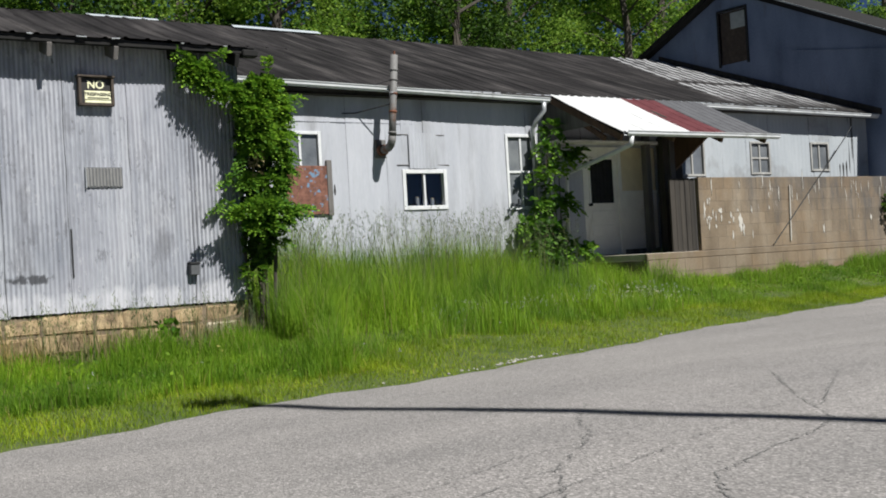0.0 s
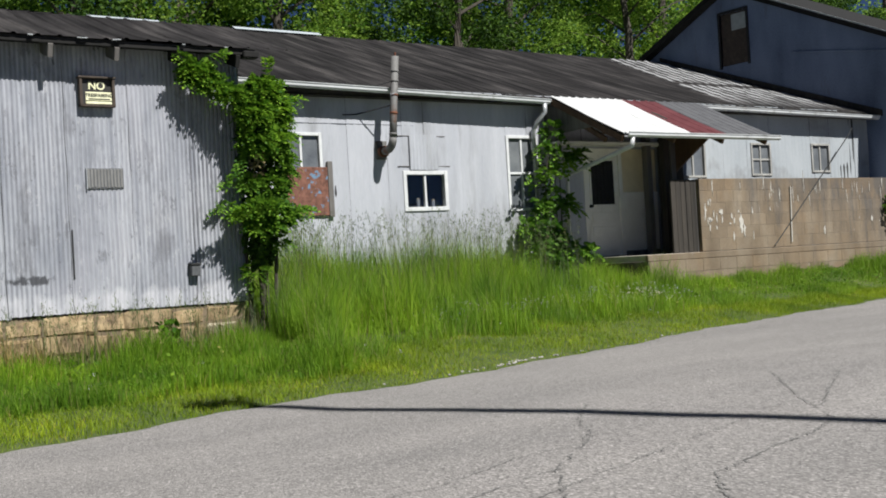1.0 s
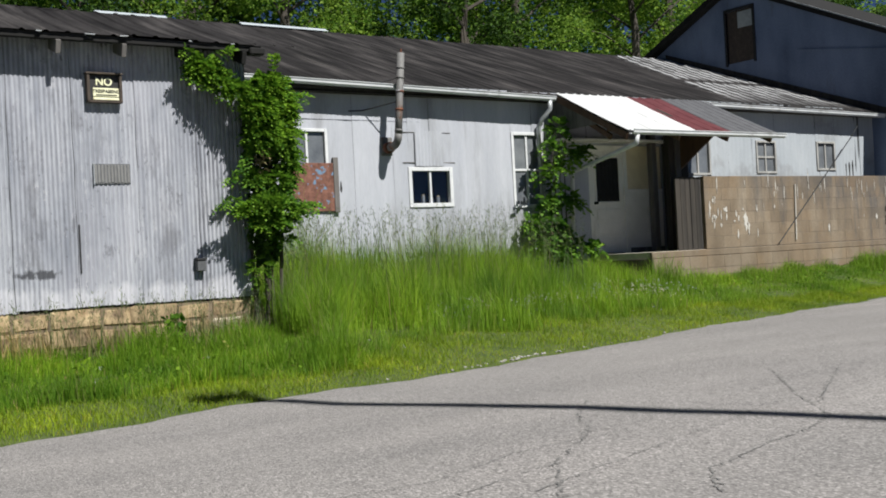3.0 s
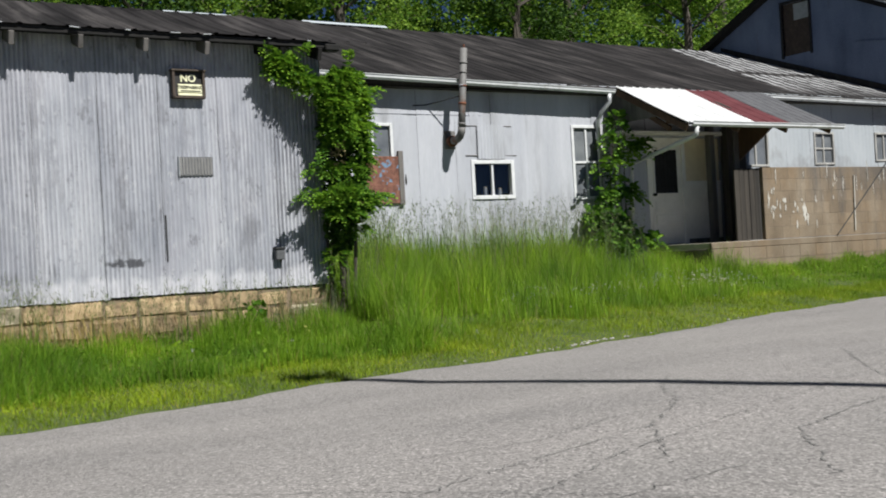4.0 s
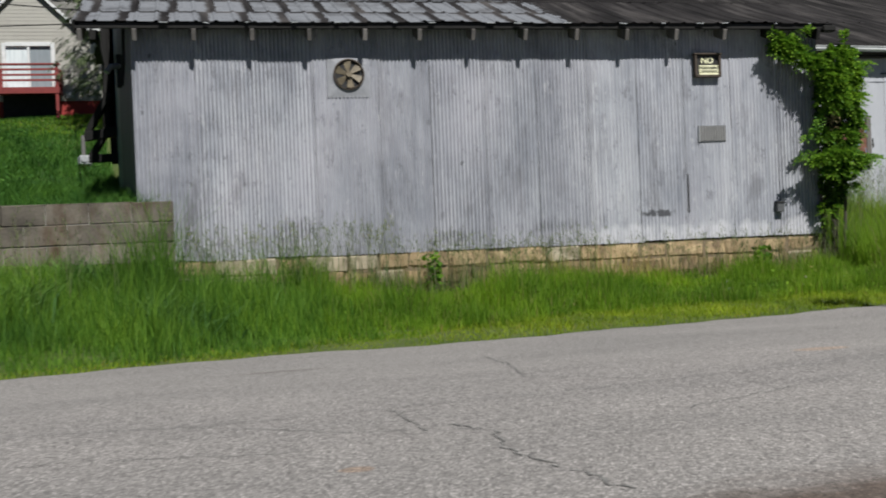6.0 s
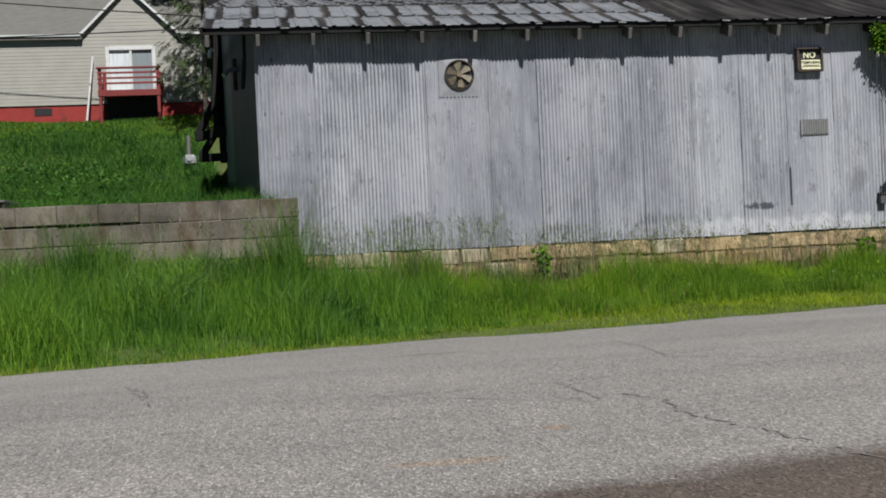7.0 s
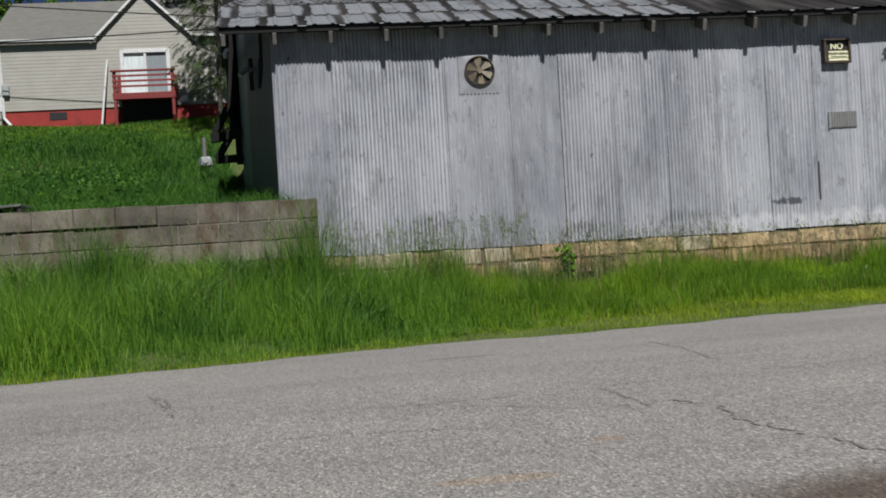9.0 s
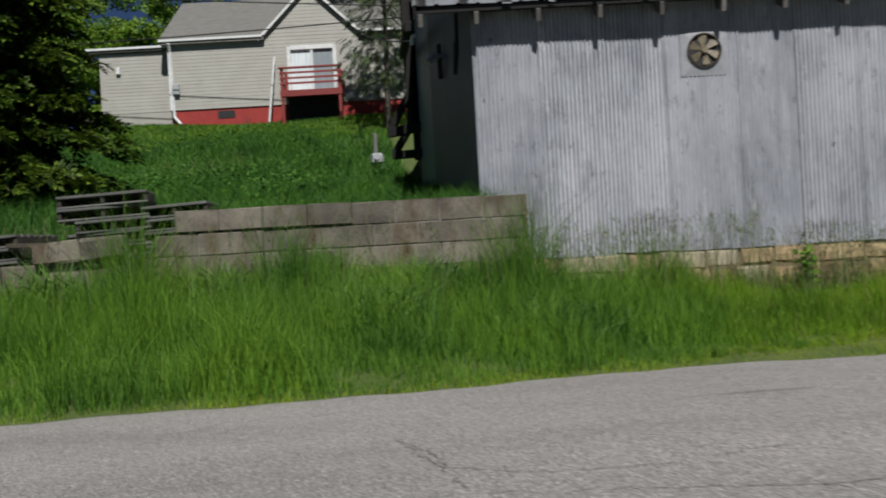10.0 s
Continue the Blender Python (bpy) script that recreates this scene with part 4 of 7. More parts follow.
# black disc stands in for the unlit hole behind the blades
disc = bmesh.new()
bmesh.ops.create_circle(disc, cap_ends=True, radius=0.158, segments=32, matrix=Matrix.Translation((2.25, -0.024, 1.70)) @ Matrix.Rotation(radians(90), 4, "X"))
part("fan_opening", disc, BLACKISH, fan)
for k in range(6):
    a = radians(20 + 60 * k)
    bm = bmesh.new()
    pts = [(0.025, -0.012), (0.135, -0.050), (0.150, 0.0), (0.140, 0.035), (0.025, 0.014)]
    front = [bm.verts.new((p, -0.045 + 0.35 * (q + 0.02), q)) for p, q in pts]
    rear = [bm.verts.new((p, -0.041 + 0.35 * (q + 0.02), q)) for p, q in pts]
    bm.faces.new(front)
    bm.faces.new(rear[::-1])
    for n in range(5):
        bm.faces.new((front[(n + 1) % 5], front[n], rear[n], rear[(n + 1) % 5]))
    bmesh.ops.transform(bm, matrix=Matrix.Translation((2.25, 0, 1.70)) @ Matrix.Rotation(a, 4, "Y"), verts=bm.verts)
    part("fan_blade", bm, TAN, fan)
part("fan_hub", tube([(2.25, -0.07, 1.70), (2.25, -0.02, 1.70)], 0.03, 12), TAN, fan)


def lettering(body, size, place, material, parent, name="lettering"):
    cu = bpy.data.curves.new(name, "FONT")
    cu.body, cu.size, cu.align_x, cu.align_y, cu.extrude, cu.offset = body, size, "CENTER", "CENTER", 0.001, size * 0.02
    tmp = new("tmp_text", cu)
    me = bpy.data.meshes.new_from_object(tmp)
    bpy.data.objects.remove(tmp)
    me.name = name
    ob = part(name, me, material, parent)
    ob.matrix_world = Matrix.Translation(place) @ Matrix.Rotation(radians(90), 4, "X")
    return ob


sign = thing("warning_sign", (6.50, -0.03, 1.65), "brown wooden box sign with pale lettering against trespassing", "sign")
sign_board = part("sign_board", box((6.355, -0.055, 1.655), (6.650, -0.02, 1.890), 0.004), BOARDBLACK, sign)
for nm, lo, hi in (("frame_side", (6.335, -0.085, 1.640), (6.362, -0.02, 1.900)), ("frame_side", (6.640, -0.085, 1.640), (6.667, -0.02, 1.900)),
                   ("frame_top", (6.325, -0.095, 1.893), (6.677, -0.018, 1.912)), ("frame_foot", (6.335, -0.080, 1.630), (6.667, -0.02, 1.652))):
    part(nm, box(lo, hi, 0.003), RIMBROWN, sign)
part("enamel_plate", box((6.395, -0.062, 1.690), (6.645, -0.055, 1.770), 0.002), YELLOWISH, sign)
part("enamel_strip", box((6.395, -0.064, 1.658), (6.648, -0.056, 1.682), 0.002), YELLOWISH, sign)
lettering("NO", 0.10, (6.50, -0.058, 1.825), YELLOWISH, sign_board)
lettering("TRESPASSING", 0.043, (6.52, -0.0645, 1.738), BOARDBLACK, sign_board)
part("print_line", box((6.42, -0.0650, 1.700), (6.62, -0.0625, 1.709), 0.0), BOARDBLACK, sign)

vent = thing("wall_vent", (6.55, -0.01, 0.88), "grey louvred wall vent with upright slats", "vent")
part("vent_back", box((6.375, -0.018, 0.875), (6.725, -0.008, 1.065), 0.002), LAPEDGE, vent)
for k in range(11):
    x = 6.385 + 0.031 * k
    part("slat", box((x, -0.024, 0.882 + 0.003 * (k % 3)), (x + 0.021, -0.014, 1.056), 0.003), VENTGREY, vent)
part("vent_edge", box((6.372, -0.034, 0.868), (6.382, -0.008, 1.070), 0.002), GALV, vent)

meter_box = thing("outlet_box", (7.37, -0.03, 0.02), "small dark metal box on the sheet wall", "electrical box")
part("box_body", box((7.325, -0.085, 0.015), (7.415, -0.01, 0.125), 0.006), LAPEDGE, meter_box)
part("box_lid", box((7.318, -0.095, 0.118), (7.422, -0.008, 0.142), 0.005), BLACKISH, meter_box)
# old timbers at the shed's rear corner
frame_stack = thing("timber_brace_frame", (-0.9, 8.0, 0.9), "dark weathered timber posts and braces leaning by the shed", "timber frame")
for a, b, w, h in (((-0.70, 7.95, 1.42), (-0.72, 7.95, 4.1), 0.18, 0.14), ((-0.80, 8.1, 2.0), (-0.82, 8.1, 4.3), 0.14, 0.12),
                   ((-0.60, 7.6, 1.95), (-1.18, 8.0, 1.90), 0.10, 0.16), ((-0.60, 7.6, 1.50), (-1.12, 8.0, 1.52), 0.10, 0.14),
                   ((-0.75, 7.7, 2.6), (-1.15, 8.0, 1.95), 0.08, 0.12), ((-0.75, 7.7, 2.05), (-1.10, 8.0, 1.55), 0.08, 0.12),
                   ((-0.88, 7.9, 3.2), (-0.70, 4.0, 2.9), 0.12, 0.14)):
    part("timber", beam(a, b, w, h, 0.008), SHADEBLACK, frame_stack)
# boarding added to fill the dark area between the timbers
part("boarding", box((-0.86, 7.86, 2.00), (-0.58, 7.98, 4.45), 0.01), SHADEBLACK, frame_stack)
fit_lamp = thing("wall_insulator", (-0.66, 3.2, 2.5), "white porcelain cable insulator under the shed eave", "insulator")
bm = tube([(-0.62, 3.2, 2.62), (-0.66, 3.2, 2.60), (-0.67, 3.2, 2.50)], 0.03, 10)
part("porcelain", bm, WHITE, fit_lamp)
fit_disc = thing("wall_light", (-0.36, 3.0, 2.2), "small round grey outdoor light on the side wall", "light")
part("lamp_body", tube([(-0.30, 3.0, 2.30), (-0.42, 2.9, 2.28), (-0.48, 2.85, 2.20)], 0.038, 12), GALV, fit_disc)
part("bracket", box((-0.36, 2.95, 2.02), (-0.30, 3.05, 2.45), 0.01), BLACKISH, fit_disc)
hose = thing("hanging_strap", (-0.15, 0.9, 1.9), "black strap hanging beside the side wall", "strap")
part("strap", tube([(-0.16, 0.9, 2.45), (-0.17, 0.92, 2.0), (-0.20, 0.95, 1.75), (-0.18, 0.97, 2.1)], 0.022, 6), BLACKISH, hose)

# ---- main building ----
annex = thing("workshop_building", (8, 3.5, -0.3), "long low grey metal-clad workshop under a dark roof", "workshop")
AY, GEAVE_Y, GEAVE_Z = 3.5, 3.27, 2.515
openings = [(10.25, 10.83, 0.76, 1.90), (12.18, 12.93, 0.80, 1.37), (14.12, 14.74, 0.75, 1.95),
            (15.72, 17.42, -0.05, 1.76), (18.05, 18.70, 1.25, 1.92), (19.93, 20.52, 1.28, 1.91), (21.72, 22.32, 1.34, 1.92)]
# wall built as strips between openings
xs = sorted({7.92, 24.0, *[o[0] for o in openings], *[o[1] for o in openings]})
for a, b in zip(xs, xs[1:]):
    hole = [o for o in openings if o[0] <= a and o[1] >= b]
    spans = [(-0.6, 2.62)] if not hole else [(-0.6, hole[0][2]), (hole[0][3], 2.62)]
    for z0, z1 in spans:
        if z1 - z0 > 0.02:
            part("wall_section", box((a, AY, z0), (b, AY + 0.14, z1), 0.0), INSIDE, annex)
# sheets of grey metal over the wall, cut round the openings
random.seed(11)
x = 7.95
i = 0
while x < 23.9:
    w = min(0.66, 23.95 - x)
    cuts = [x] + sorted(c for o in openings for c in o[:2] if x < c < x + w) + [x + w]
    for a, b in zip(cuts, cuts[1:]):
        hole = [o for o in openings if o[0] <= a + 1e-4 and o[1] >= b - 1e-4]
        spans = [(-0.45, 2.60)] if not hole else [(-0.45, hole[0][2]), (hole[0][3], 2.60)]
        for z0, z1 in spans:
            if z1 - z0 > 0.03 and b - a > 0.01:
                s = part("wall_sheet", corrugated(b - a, z0, z1, 300 + i, pitch=0.11, amp=0.0016, rows=8, ragged=0.0), WALLPAINT if x < 17.3 else PALEWALL, annex, smooth=True)
                s.location.x, s.location.y = s.location.x + a, s.location.y + AY - 0.006 - 0.003 * (i % 2)
    x += w
    i += 1
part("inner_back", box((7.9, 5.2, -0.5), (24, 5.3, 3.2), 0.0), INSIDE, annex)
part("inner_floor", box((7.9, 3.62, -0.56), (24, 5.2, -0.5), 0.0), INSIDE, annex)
# roof
annex_roof = part("roof_deck", prism([(GEAVE_Y + 0.02, GEAVE_Z - 0.02), (RIDGE_Y, RIDGE_Z - 0.03), (RIDGE_Y, RIDGE_Z - 0.1), (GEAVE_Y + 0.02, GEAVE_Z - 0.09)], "x", 7.95, 23.6), WOODDARK, annex)
x, i = 8.0, 0
while x < 23.6:
    s = part("roof_sheet", roof_sheet(0.63, GEAVE_Y, GEAVE_Z, RIDGE_Y, RIDGE_Z, 500 + i, 3, 0.011), ROOF_MAIN, annex_roof)
    s.location.x += x
    x += 0.61
    i += 1
part("back_slope", prism([(RIDGE_Y, RIDGE_Z), (15, 2.5), (15, 2.44), (RIDGE_Y, RIDGE_Z - 0.06)], "x", 8.0, 23.6), ROOF_MAIN, annex)
part("back_wall", box((8.0, 14.6, -0.3), (23.6, 14.7, 2.7), 0.0), METAL_PLAIN, annex)
part("soffit", box((7.95, GEAVE_Y + 0.02, 2.43), (23.9, AY + 0.1, 2.45), 0.0), WOODDARK, annex)
for a, b in ((9.45, 10.75), (12.2, 14.05)):
    part("ridge_flashing", prism([(RIDGE_Y - 0.13, RIDGE_Z - 0.01), (RIDGE_Y, RIDGE_Z + 0.06), (RIDGE_Y + 0.2, RIDGE_Z - 0.03), (RIDGE_Y, RIDGE_Z + 0.05)], "x", a, b), FLASHING, annex, "pale blue-grey ridge flashing")
# gutters
def gutter(name, x0, x1, y, z, parent, fall=0.0):
    bm = bmesh.new()
    prof = [(0.0, 0.0), (0.0, -0.055), (-0.05, -0.066), (-0.085, -0.045), (-0.095, 0.0), (-0.112, 0.002), (-0.110, -0.008), (-0.100, -0.012), (-0.094, -0.048), (-0.055, -0.076), (0.008, -0.063), (0.008, 0.0)]
    a = [bm.verts.new((x0, y + p, z + q)) for p, q in prof]
    b = [bm.verts.new((x1, y + p, z + q - fall)) for p, q in prof]
    n = len(prof)
    for k in range(n):
        bm.faces.new((a[k], a[(k + 1) % n], b[(k + 1) % n], b[k]))
    bm.faces.new(a[::-1])
    bm.faces.new(b)
    bmesh.ops.recalc_face_normals(bm, faces=bm.faces)
    return part(name, bm, GUTTERPAINT, parent, "white painted metal gutter")


gutter("gutter", 8.45, 14.84, GEAVE_Y + 0.0, GEAVE_Z + 0.095, annex, 0.115)
gutter("gutter", 18.22, 23.9, GEAVE_Y + 0.0, GEAVE_Z + 0.005, annex, 0.05)
part("downpipe", tube([(14.74, 3.21, 2.43), (14.74, 3.22, 2.30), (14.66, 3.34, 2.14), (14.64, 3.42, 2.02), (14.66, 3.43, -0.2)], 0.038, 10), GALV, annex, "white downpipe", True)


def sash_window(x0, x1, z0, z1, divs=(1, 1), material=WHITE, bar=0.05, y=AY, curtain=False, name="window_1", glass=GLASS):
    """A window set in the wall: casing, glazing bars, panes and a sill."""
    w = thing(name, (x0, y, z0), "", "window", kind="structure")
    for nm, lo, hi in (("casing", (x0 - bar, y - 0.030, z0 - bar), (x0, y + 0.05, z1 + bar)), ("casing", (x1, y - 0.030, z0 - bar), (x1 + bar, y + 0.05, z1 + bar)),
                       ("casing", (x0, y - 0.028, z1), (x1, y + 0.05, z1 + bar)), ("window_sill", (x0, y - 0.034, z0 - bar), (x1, y + 0.05, z0))):
        part(nm, box(lo, hi, 0.004), material, w)
    nxd, nzd = divs
    for k in range(1, nxd):
        xm = x0 + (x1 - x0) * k / nxd
        part("glazing_bar", box((xm - 0.018, y - 0.006, z0), (xm + 0.018, y + 0.04, z1), 0.003), material, w)
    for k in range(1, nzd):
        zm = z0 + (z1 - z0) * k / nzd
        part("glazing_bar", box((x0, y - 0.004, zm - 0.018), (x1, y + 0.042, zm + 0.018), 0.003), material, w)
    for a in range(nxd):
        for b in range(nzd):
            xa, xb = x0 + (x1 - x0) * a / nxd, x0 + (x1 - x0) * (a + 1) / nxd
            za, zb = z0 + (z1 - z0) * b / nzd, z0 + (z1 - z0) * (b + 1) / nzd
            part("pane", box((xa, y + 0.018, za), (xb, y + 0.024, zb), 0.0), glass, w)
    if curtain:
        part("curtain", box((x0, y + 0.035, z0), (x1, y + 0.05, z0 + (z1 - z0) * 0.8), 0.0), CURTAIN, w)
    return w


w1 = sash_window(10.22, 10.78, 1.40, 1.88, (2, 1), WHITE, 0.045, name="window_1", glass=GREYGLASS)
tagged(w1, "white casement window, its lower half boarded with rusty sheet")
part("rusty_sheet", box((10.22, AY - 0.045, 0.76), (10.93, AY - 0.02, 1.44), 0.004), RUSTBLUE, w1, "rusted sheet with flaking blue paint")
part("board", box((10.88, AY - 0.06, 0.74), (10.96, AY - 0.01, 1.52), 0.006), WOODGREY, w1)
part("infill", box((10.25, AY + 0.02, 0.76), (10.83, AY + 0.05, 1.36), 0.0), WOODDARK, w1)
w2 = sash_window(12.22, 12.90, 0.85, 1.33, (2, 1), WHITE, 0.06, name="window_2", glass=CLEARGLASS)
tagged(w2, "small white two-pane slider window with jars on its sill")
w3 = sash_window(14.17, 14.70, 0.80, 1.90, (2, 2), WHITE, 0.05, curtain=True, name="window_3", glass=GREYGLASS)
tagged(w3, "tall white sash window with a pale curtain")
for n, o in enumerate(openings[4:]):
    w = sash_window(o[0] + 0.05, o[1] - 0.05, o[2] + 0.05, o[3] - 0.04, (2, 1) if n != 1 else (2, 2), AGEDFRAME, 0.04, curtain=n == 1, name="window_%d" % (4 + n), glass=GREYGLASS)
    tagged(w, "small weathered window with grey glass")
for x, h, r in ((12.48, 0.12, 0.028), (12.62, 0.07, 0.035), (12.75, 0.10, 0.03)):
    jar = thing("glass_jar", (x, 3.59, 0.86), "small jar on the window ledge", "jar", "jars on the ledge")
    part("jar_body", tube([(x, 3.60, 0.85), (x, 3.60, 0.85 + h)], r, 10), GREYGLASS, jar)
    part("lid", tube([(x, 3.60, 0.85 + h), (x, 3.60, 0.87 + h)], r * 0.9, 10), TAN, jar)
ledge = part("window_ledge", box((12.15, 3.55, 0.80), (12.95, 3.66, 0.85), 0.004), WOODGREY, w2)
tin = part("tin_patch", corrugated(0.50, 1.40, 1.93, 77, pitch=0.062, amp=0.0045, rows=6), WALLPAINT, annex, "patch of newer galvanised tin", True)
tin.location.x, tin.location.y = tin.location.x + 12.29, tin.location.y + AY - 0.024
for a, b, z in ((12.10, 12.32, 1.90), (12.78, 12.95, 1.90), (12.08, 12.30, 1.45), (12.80, 13.02, 1.45)):
    part("batten", box((a, AY - 0.022, z), (b, AY - 0.010, z + 0.012), 0.003), WOODGREY, annex)
part("wall_scar", box((9.0, AY - 0.016, 2.06), (12.4, AY - 0.008, 2.070), 0.002), METAL_PLAIN, annex)

flue = thing("stove_pipe", (11.86, 3.3, 1.6), "rusty metal stove pipe elbowed up past the eave", "chimney pipe")
FY = 3.095
part("pipe", tube([(11.775, FY, 1.83), (11.80, FY, 2.12), (11.885, FY, 2.99)], 0.054, 16), PIPEMETAL, flue, "", True)
bend = [(11.775, FY + 0.0, 1.83), (11.773, FY + 0.012, 1.765), (11.772, FY + 0.05, 1.71), (11.775, FY + 0.11, 1.675), (11.79, FY + 0.20, 1.665), (11.80, FY + 0.41, 1.66)]
part("elbow", tube(bend[::-1], 0.057, 16), PIPEMETAL, flue, "", True)
for z, mt in ((1.86, PIPEMETAL), (2.16, RUST), (2.42, RUST), (2.62, PIPEMETAL), (2.76, PIPEMETAL)):
    xb = 11.775 + (z - 1.83) * 0.095
    part("pipe_band", tube([(xb, FY, z), (xb + 0.003, FY, z + 0.03)], 0.060, 16), mt, flue, "", True)
part("pipe_tip", tube([(11.885, FY, 2.97), (11.89, FY, 3.05)], 0.014, 6), RUST, flue)
part("wall_collar", box((11.71, AY - 0.055, 1.55), (11.89, AY - 0.01, 1.82), 0.012), PIPEMETAL, flue)
part("collar_sleeve", tube([(11.80, AY - 0.13, 1.66), (11.80, AY - 0.05, 1.66)], 0.082, 16), RUST, flue, "rusted wall sleeve", True)
part("stay", tube([(11.82, FY + 0.02, 2.30), (11.42, 3.48, 2.20), (11.20, 3.49, 2.19)], 0.010, 6), BLACKISH, flue)
part("stay", tube([(11.84, FY, 2.64), (11.62, 3.22, 2.58), (11.30, 3.27, 2.57)], 0.008, 6), BLACKISH, flue)

# ---- porch ----
porch = thing("porch_platform", (16.4, 2.2, -0.4), "low tan-painted block porch platform", "platform")
part("slab", box((15.86, 2.26, -0.16), (23.6, 3.49, -0.06), 0.004), PORCHSLAB, porch, "worn concrete slab, made pale to bounce light at the door")
part("slab_edge", box((15.83, 2.20, -0.165), (23.6, 2.26, -0.062), 0.01), TANBLOCK, porch)
blk = [rough_block(0.398, 0.18, 0.1935, 700 + k, 0.004, 0.0012) for k in range(4)]
for me in blk:
    me.materials.append(TANBLOCK)
blk_half = rough_block(0.198, 0.18, 0.1935, 710, 0.004, 0.0012)
blk_half.materials.append(TANBLOCK)
rng1 = random.Random(3)
x = 15.85
while x < 23.4:
    ob = part("block", blk[rng1.randrange(4)], None, porch)
    ob.matrix_world = Matrix.Translation((x, 2.195, -0.36))
    ob = part("block", blk[rng1.randrange(4)], None, porch)
    ob.matrix_world = Matrix.Translation((x - 0.0, 2.197, -0.56))
    x += 0.40
part("joint_fill", box((15.88, 2.1995, -0.6), (23.5, 2.36, -0.17), 0.0), TANJOINT, porch)
part("platform_core", box((15.86, 2.36, -0.6), (23.6, 3.48, -0.16), 0.0), MORTAR, porch)
# shade on this side is put in by using grey block, not tan
part("platform_side", box((15.835, 2.21, -0.6), (15.862, 3.48, -0.16), 0.004), BLOCK, porch, "platform side in darker grey block, shade put into its colour")

parapet = thing("block_parapet", (17.1, 2.2, -0.05), "tan-painted concrete block parapet wall with pale peeled patches", "wall")
for row in range(6):
    x = 17.08 + (0.0 if row % 2 == 0 else 0.0)
    z = -0.055 + 0.195 * row
    first = True
    while x < 23.4:
        if row % 2 and first:
            ob = part("block", blk_half, None, parapet)
            step = 0.20
        else:
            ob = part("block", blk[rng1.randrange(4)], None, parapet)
            step = 0.40
        first = False
        ob.matrix_world = Matrix.Translation((x, 2.215 + rng1.uniform(-0.001, 0.001), z))
        x += step
part("parapet_core", box((17.10, 2.2175, -0.05), (23.45, 2.36, 1.10), 0.0), TANJOINT, parapet)
part("conduit", tube([(19.29, 2.195, 0.02), (19.33, 2.195, 0.97)], 0.014, 6), PEELED, parapet, "thin pale conduit")


def flake(x, z, w, h, y, seed):
    rnd = random.Random(seed)
    out = []
    for k in range(22):
        a = 2 * math.pi * k / 22
        r = rnd.uniform(0.35, 1.1)
        out.append((x + w / 2 + w / 2 * r * math.cos(a), z + h / 2 + h / 2 * r * math.sin(a)))
    return prism(out, "y", y - 0.004, y)


rngf = random.Random(12)
spots_f = [(17.98, 0.22, 0.11, 0.34), (18.07, 0.14, 0.07, 0.24), (17.16, 0.45, 0.05, 0.28), (17.50, 0.52, 0.12, 0.11), (17.22, 0.42, 0.16, 0.07), (20.2, 0.10, 0.05, 0.18), (21.6, 0.30, 0.06, 0.14)]
spots_f += [(rngf.uniform(17.2, 18.8), rngf.uniform(0.05, 0.8), rngf.uniform(0.02, 0.06), rngf.uniform(0.04, 0.20)) for _ in range(20)]
spots_f += [(rngf.uniform(17.15, 22.5), rngf.uniform(0.60, 0.95), rngf.uniform(0.012, 0.03), rngf.uniform(0.10, 0.34)) for _ in range(26)]
for k, (x, z, w, h) in enumerate(spots_f):
    part("peeled_patch", flake(x, z, w, h, 2.2125, k), PEELED, parapet, "pale peeled paint patch")

canopy = thing("porch_canopy", (16.5, 2.4, 1.7), "porch canopy with white, dark red and grey roof sheets", "canopy")
CX0, CX1, CY0, CZ0, CY1, CZ1 = 14.87, 18.32, 1.62, 1.765, 3.20, 2.545
cx = [CX0, 15.38, 15.89, 16.40, 17.20, 17.76, CX1]
cm = [WHITEROOF, WHITEROOF, WHITEROOF, REDROOF, GREYROOF, GREYROOF]
canopy_deck = part("deck", prism([(CY0 + 0.02, CZ0 - 0.012), (CY1, CZ1 - 0.012), (CY1, CZ1 - 0.04), (CY0 + 0.02, CZ0 - 0.04)], "x", CX0 + 0.02, CX1 - 0.02), WOODDARK, canopy)
for k, (a, b) in enumerate(zip(cx, cx[1:])):
    s = part("roof_sheet", roof_sheet(b - a + 0.02, CY0, CZ0, CY1, CZ1, 800 + k, 3, 0.014), cm[k], canopy_deck)
    s.location.x += a
gutter("gutter", CX0 + 0.03, CX1 + 0.05, CY0 + 0.02, CZ0 + 0.01, canopy)
for x in (14.90, 16.0, 17.1, 18.15):
    part("rafter", beam((x, CY0 + 0.06, CZ0 - 0.08), (x, CY1, CZ1 - 0.09), 0.045, 0.10), WOODBROWN, canopy)
part("gable_board", prism([(2.35, 1.95), (3.48, 1.95), (3.48, 2.60), (3.12, 2.42)], "x", 14.93, 14.96), WOODGREY, canopy, "grey boarded gable end")
part("brace", beam((14.96, 2.1, 1.72), (14.96, 2.9, 2.20), 0.05, 0.08), WOODBROWN, canopy)
part("brace_board", prism([(2.88, 1.30), (2.86, 2.02), (2.10, 1.86), (2.12, 1.78)], "x", 17.24, 17.275), WOODBROWN, canopy, "brown board brace")
part("eave_beam", beam((CX0 + 0.05, CY0 + 0.5, 1.86), (CX1 - 0.05, CY0 + 0.5, 1.86), 0.06, 0.10), WOODBROWN, canopy)
part("ceiling_board", box((14.97, 3.2, 1.80), (17.4, 3.49, 1.84), 0.004), OFFWHITE, canopy)
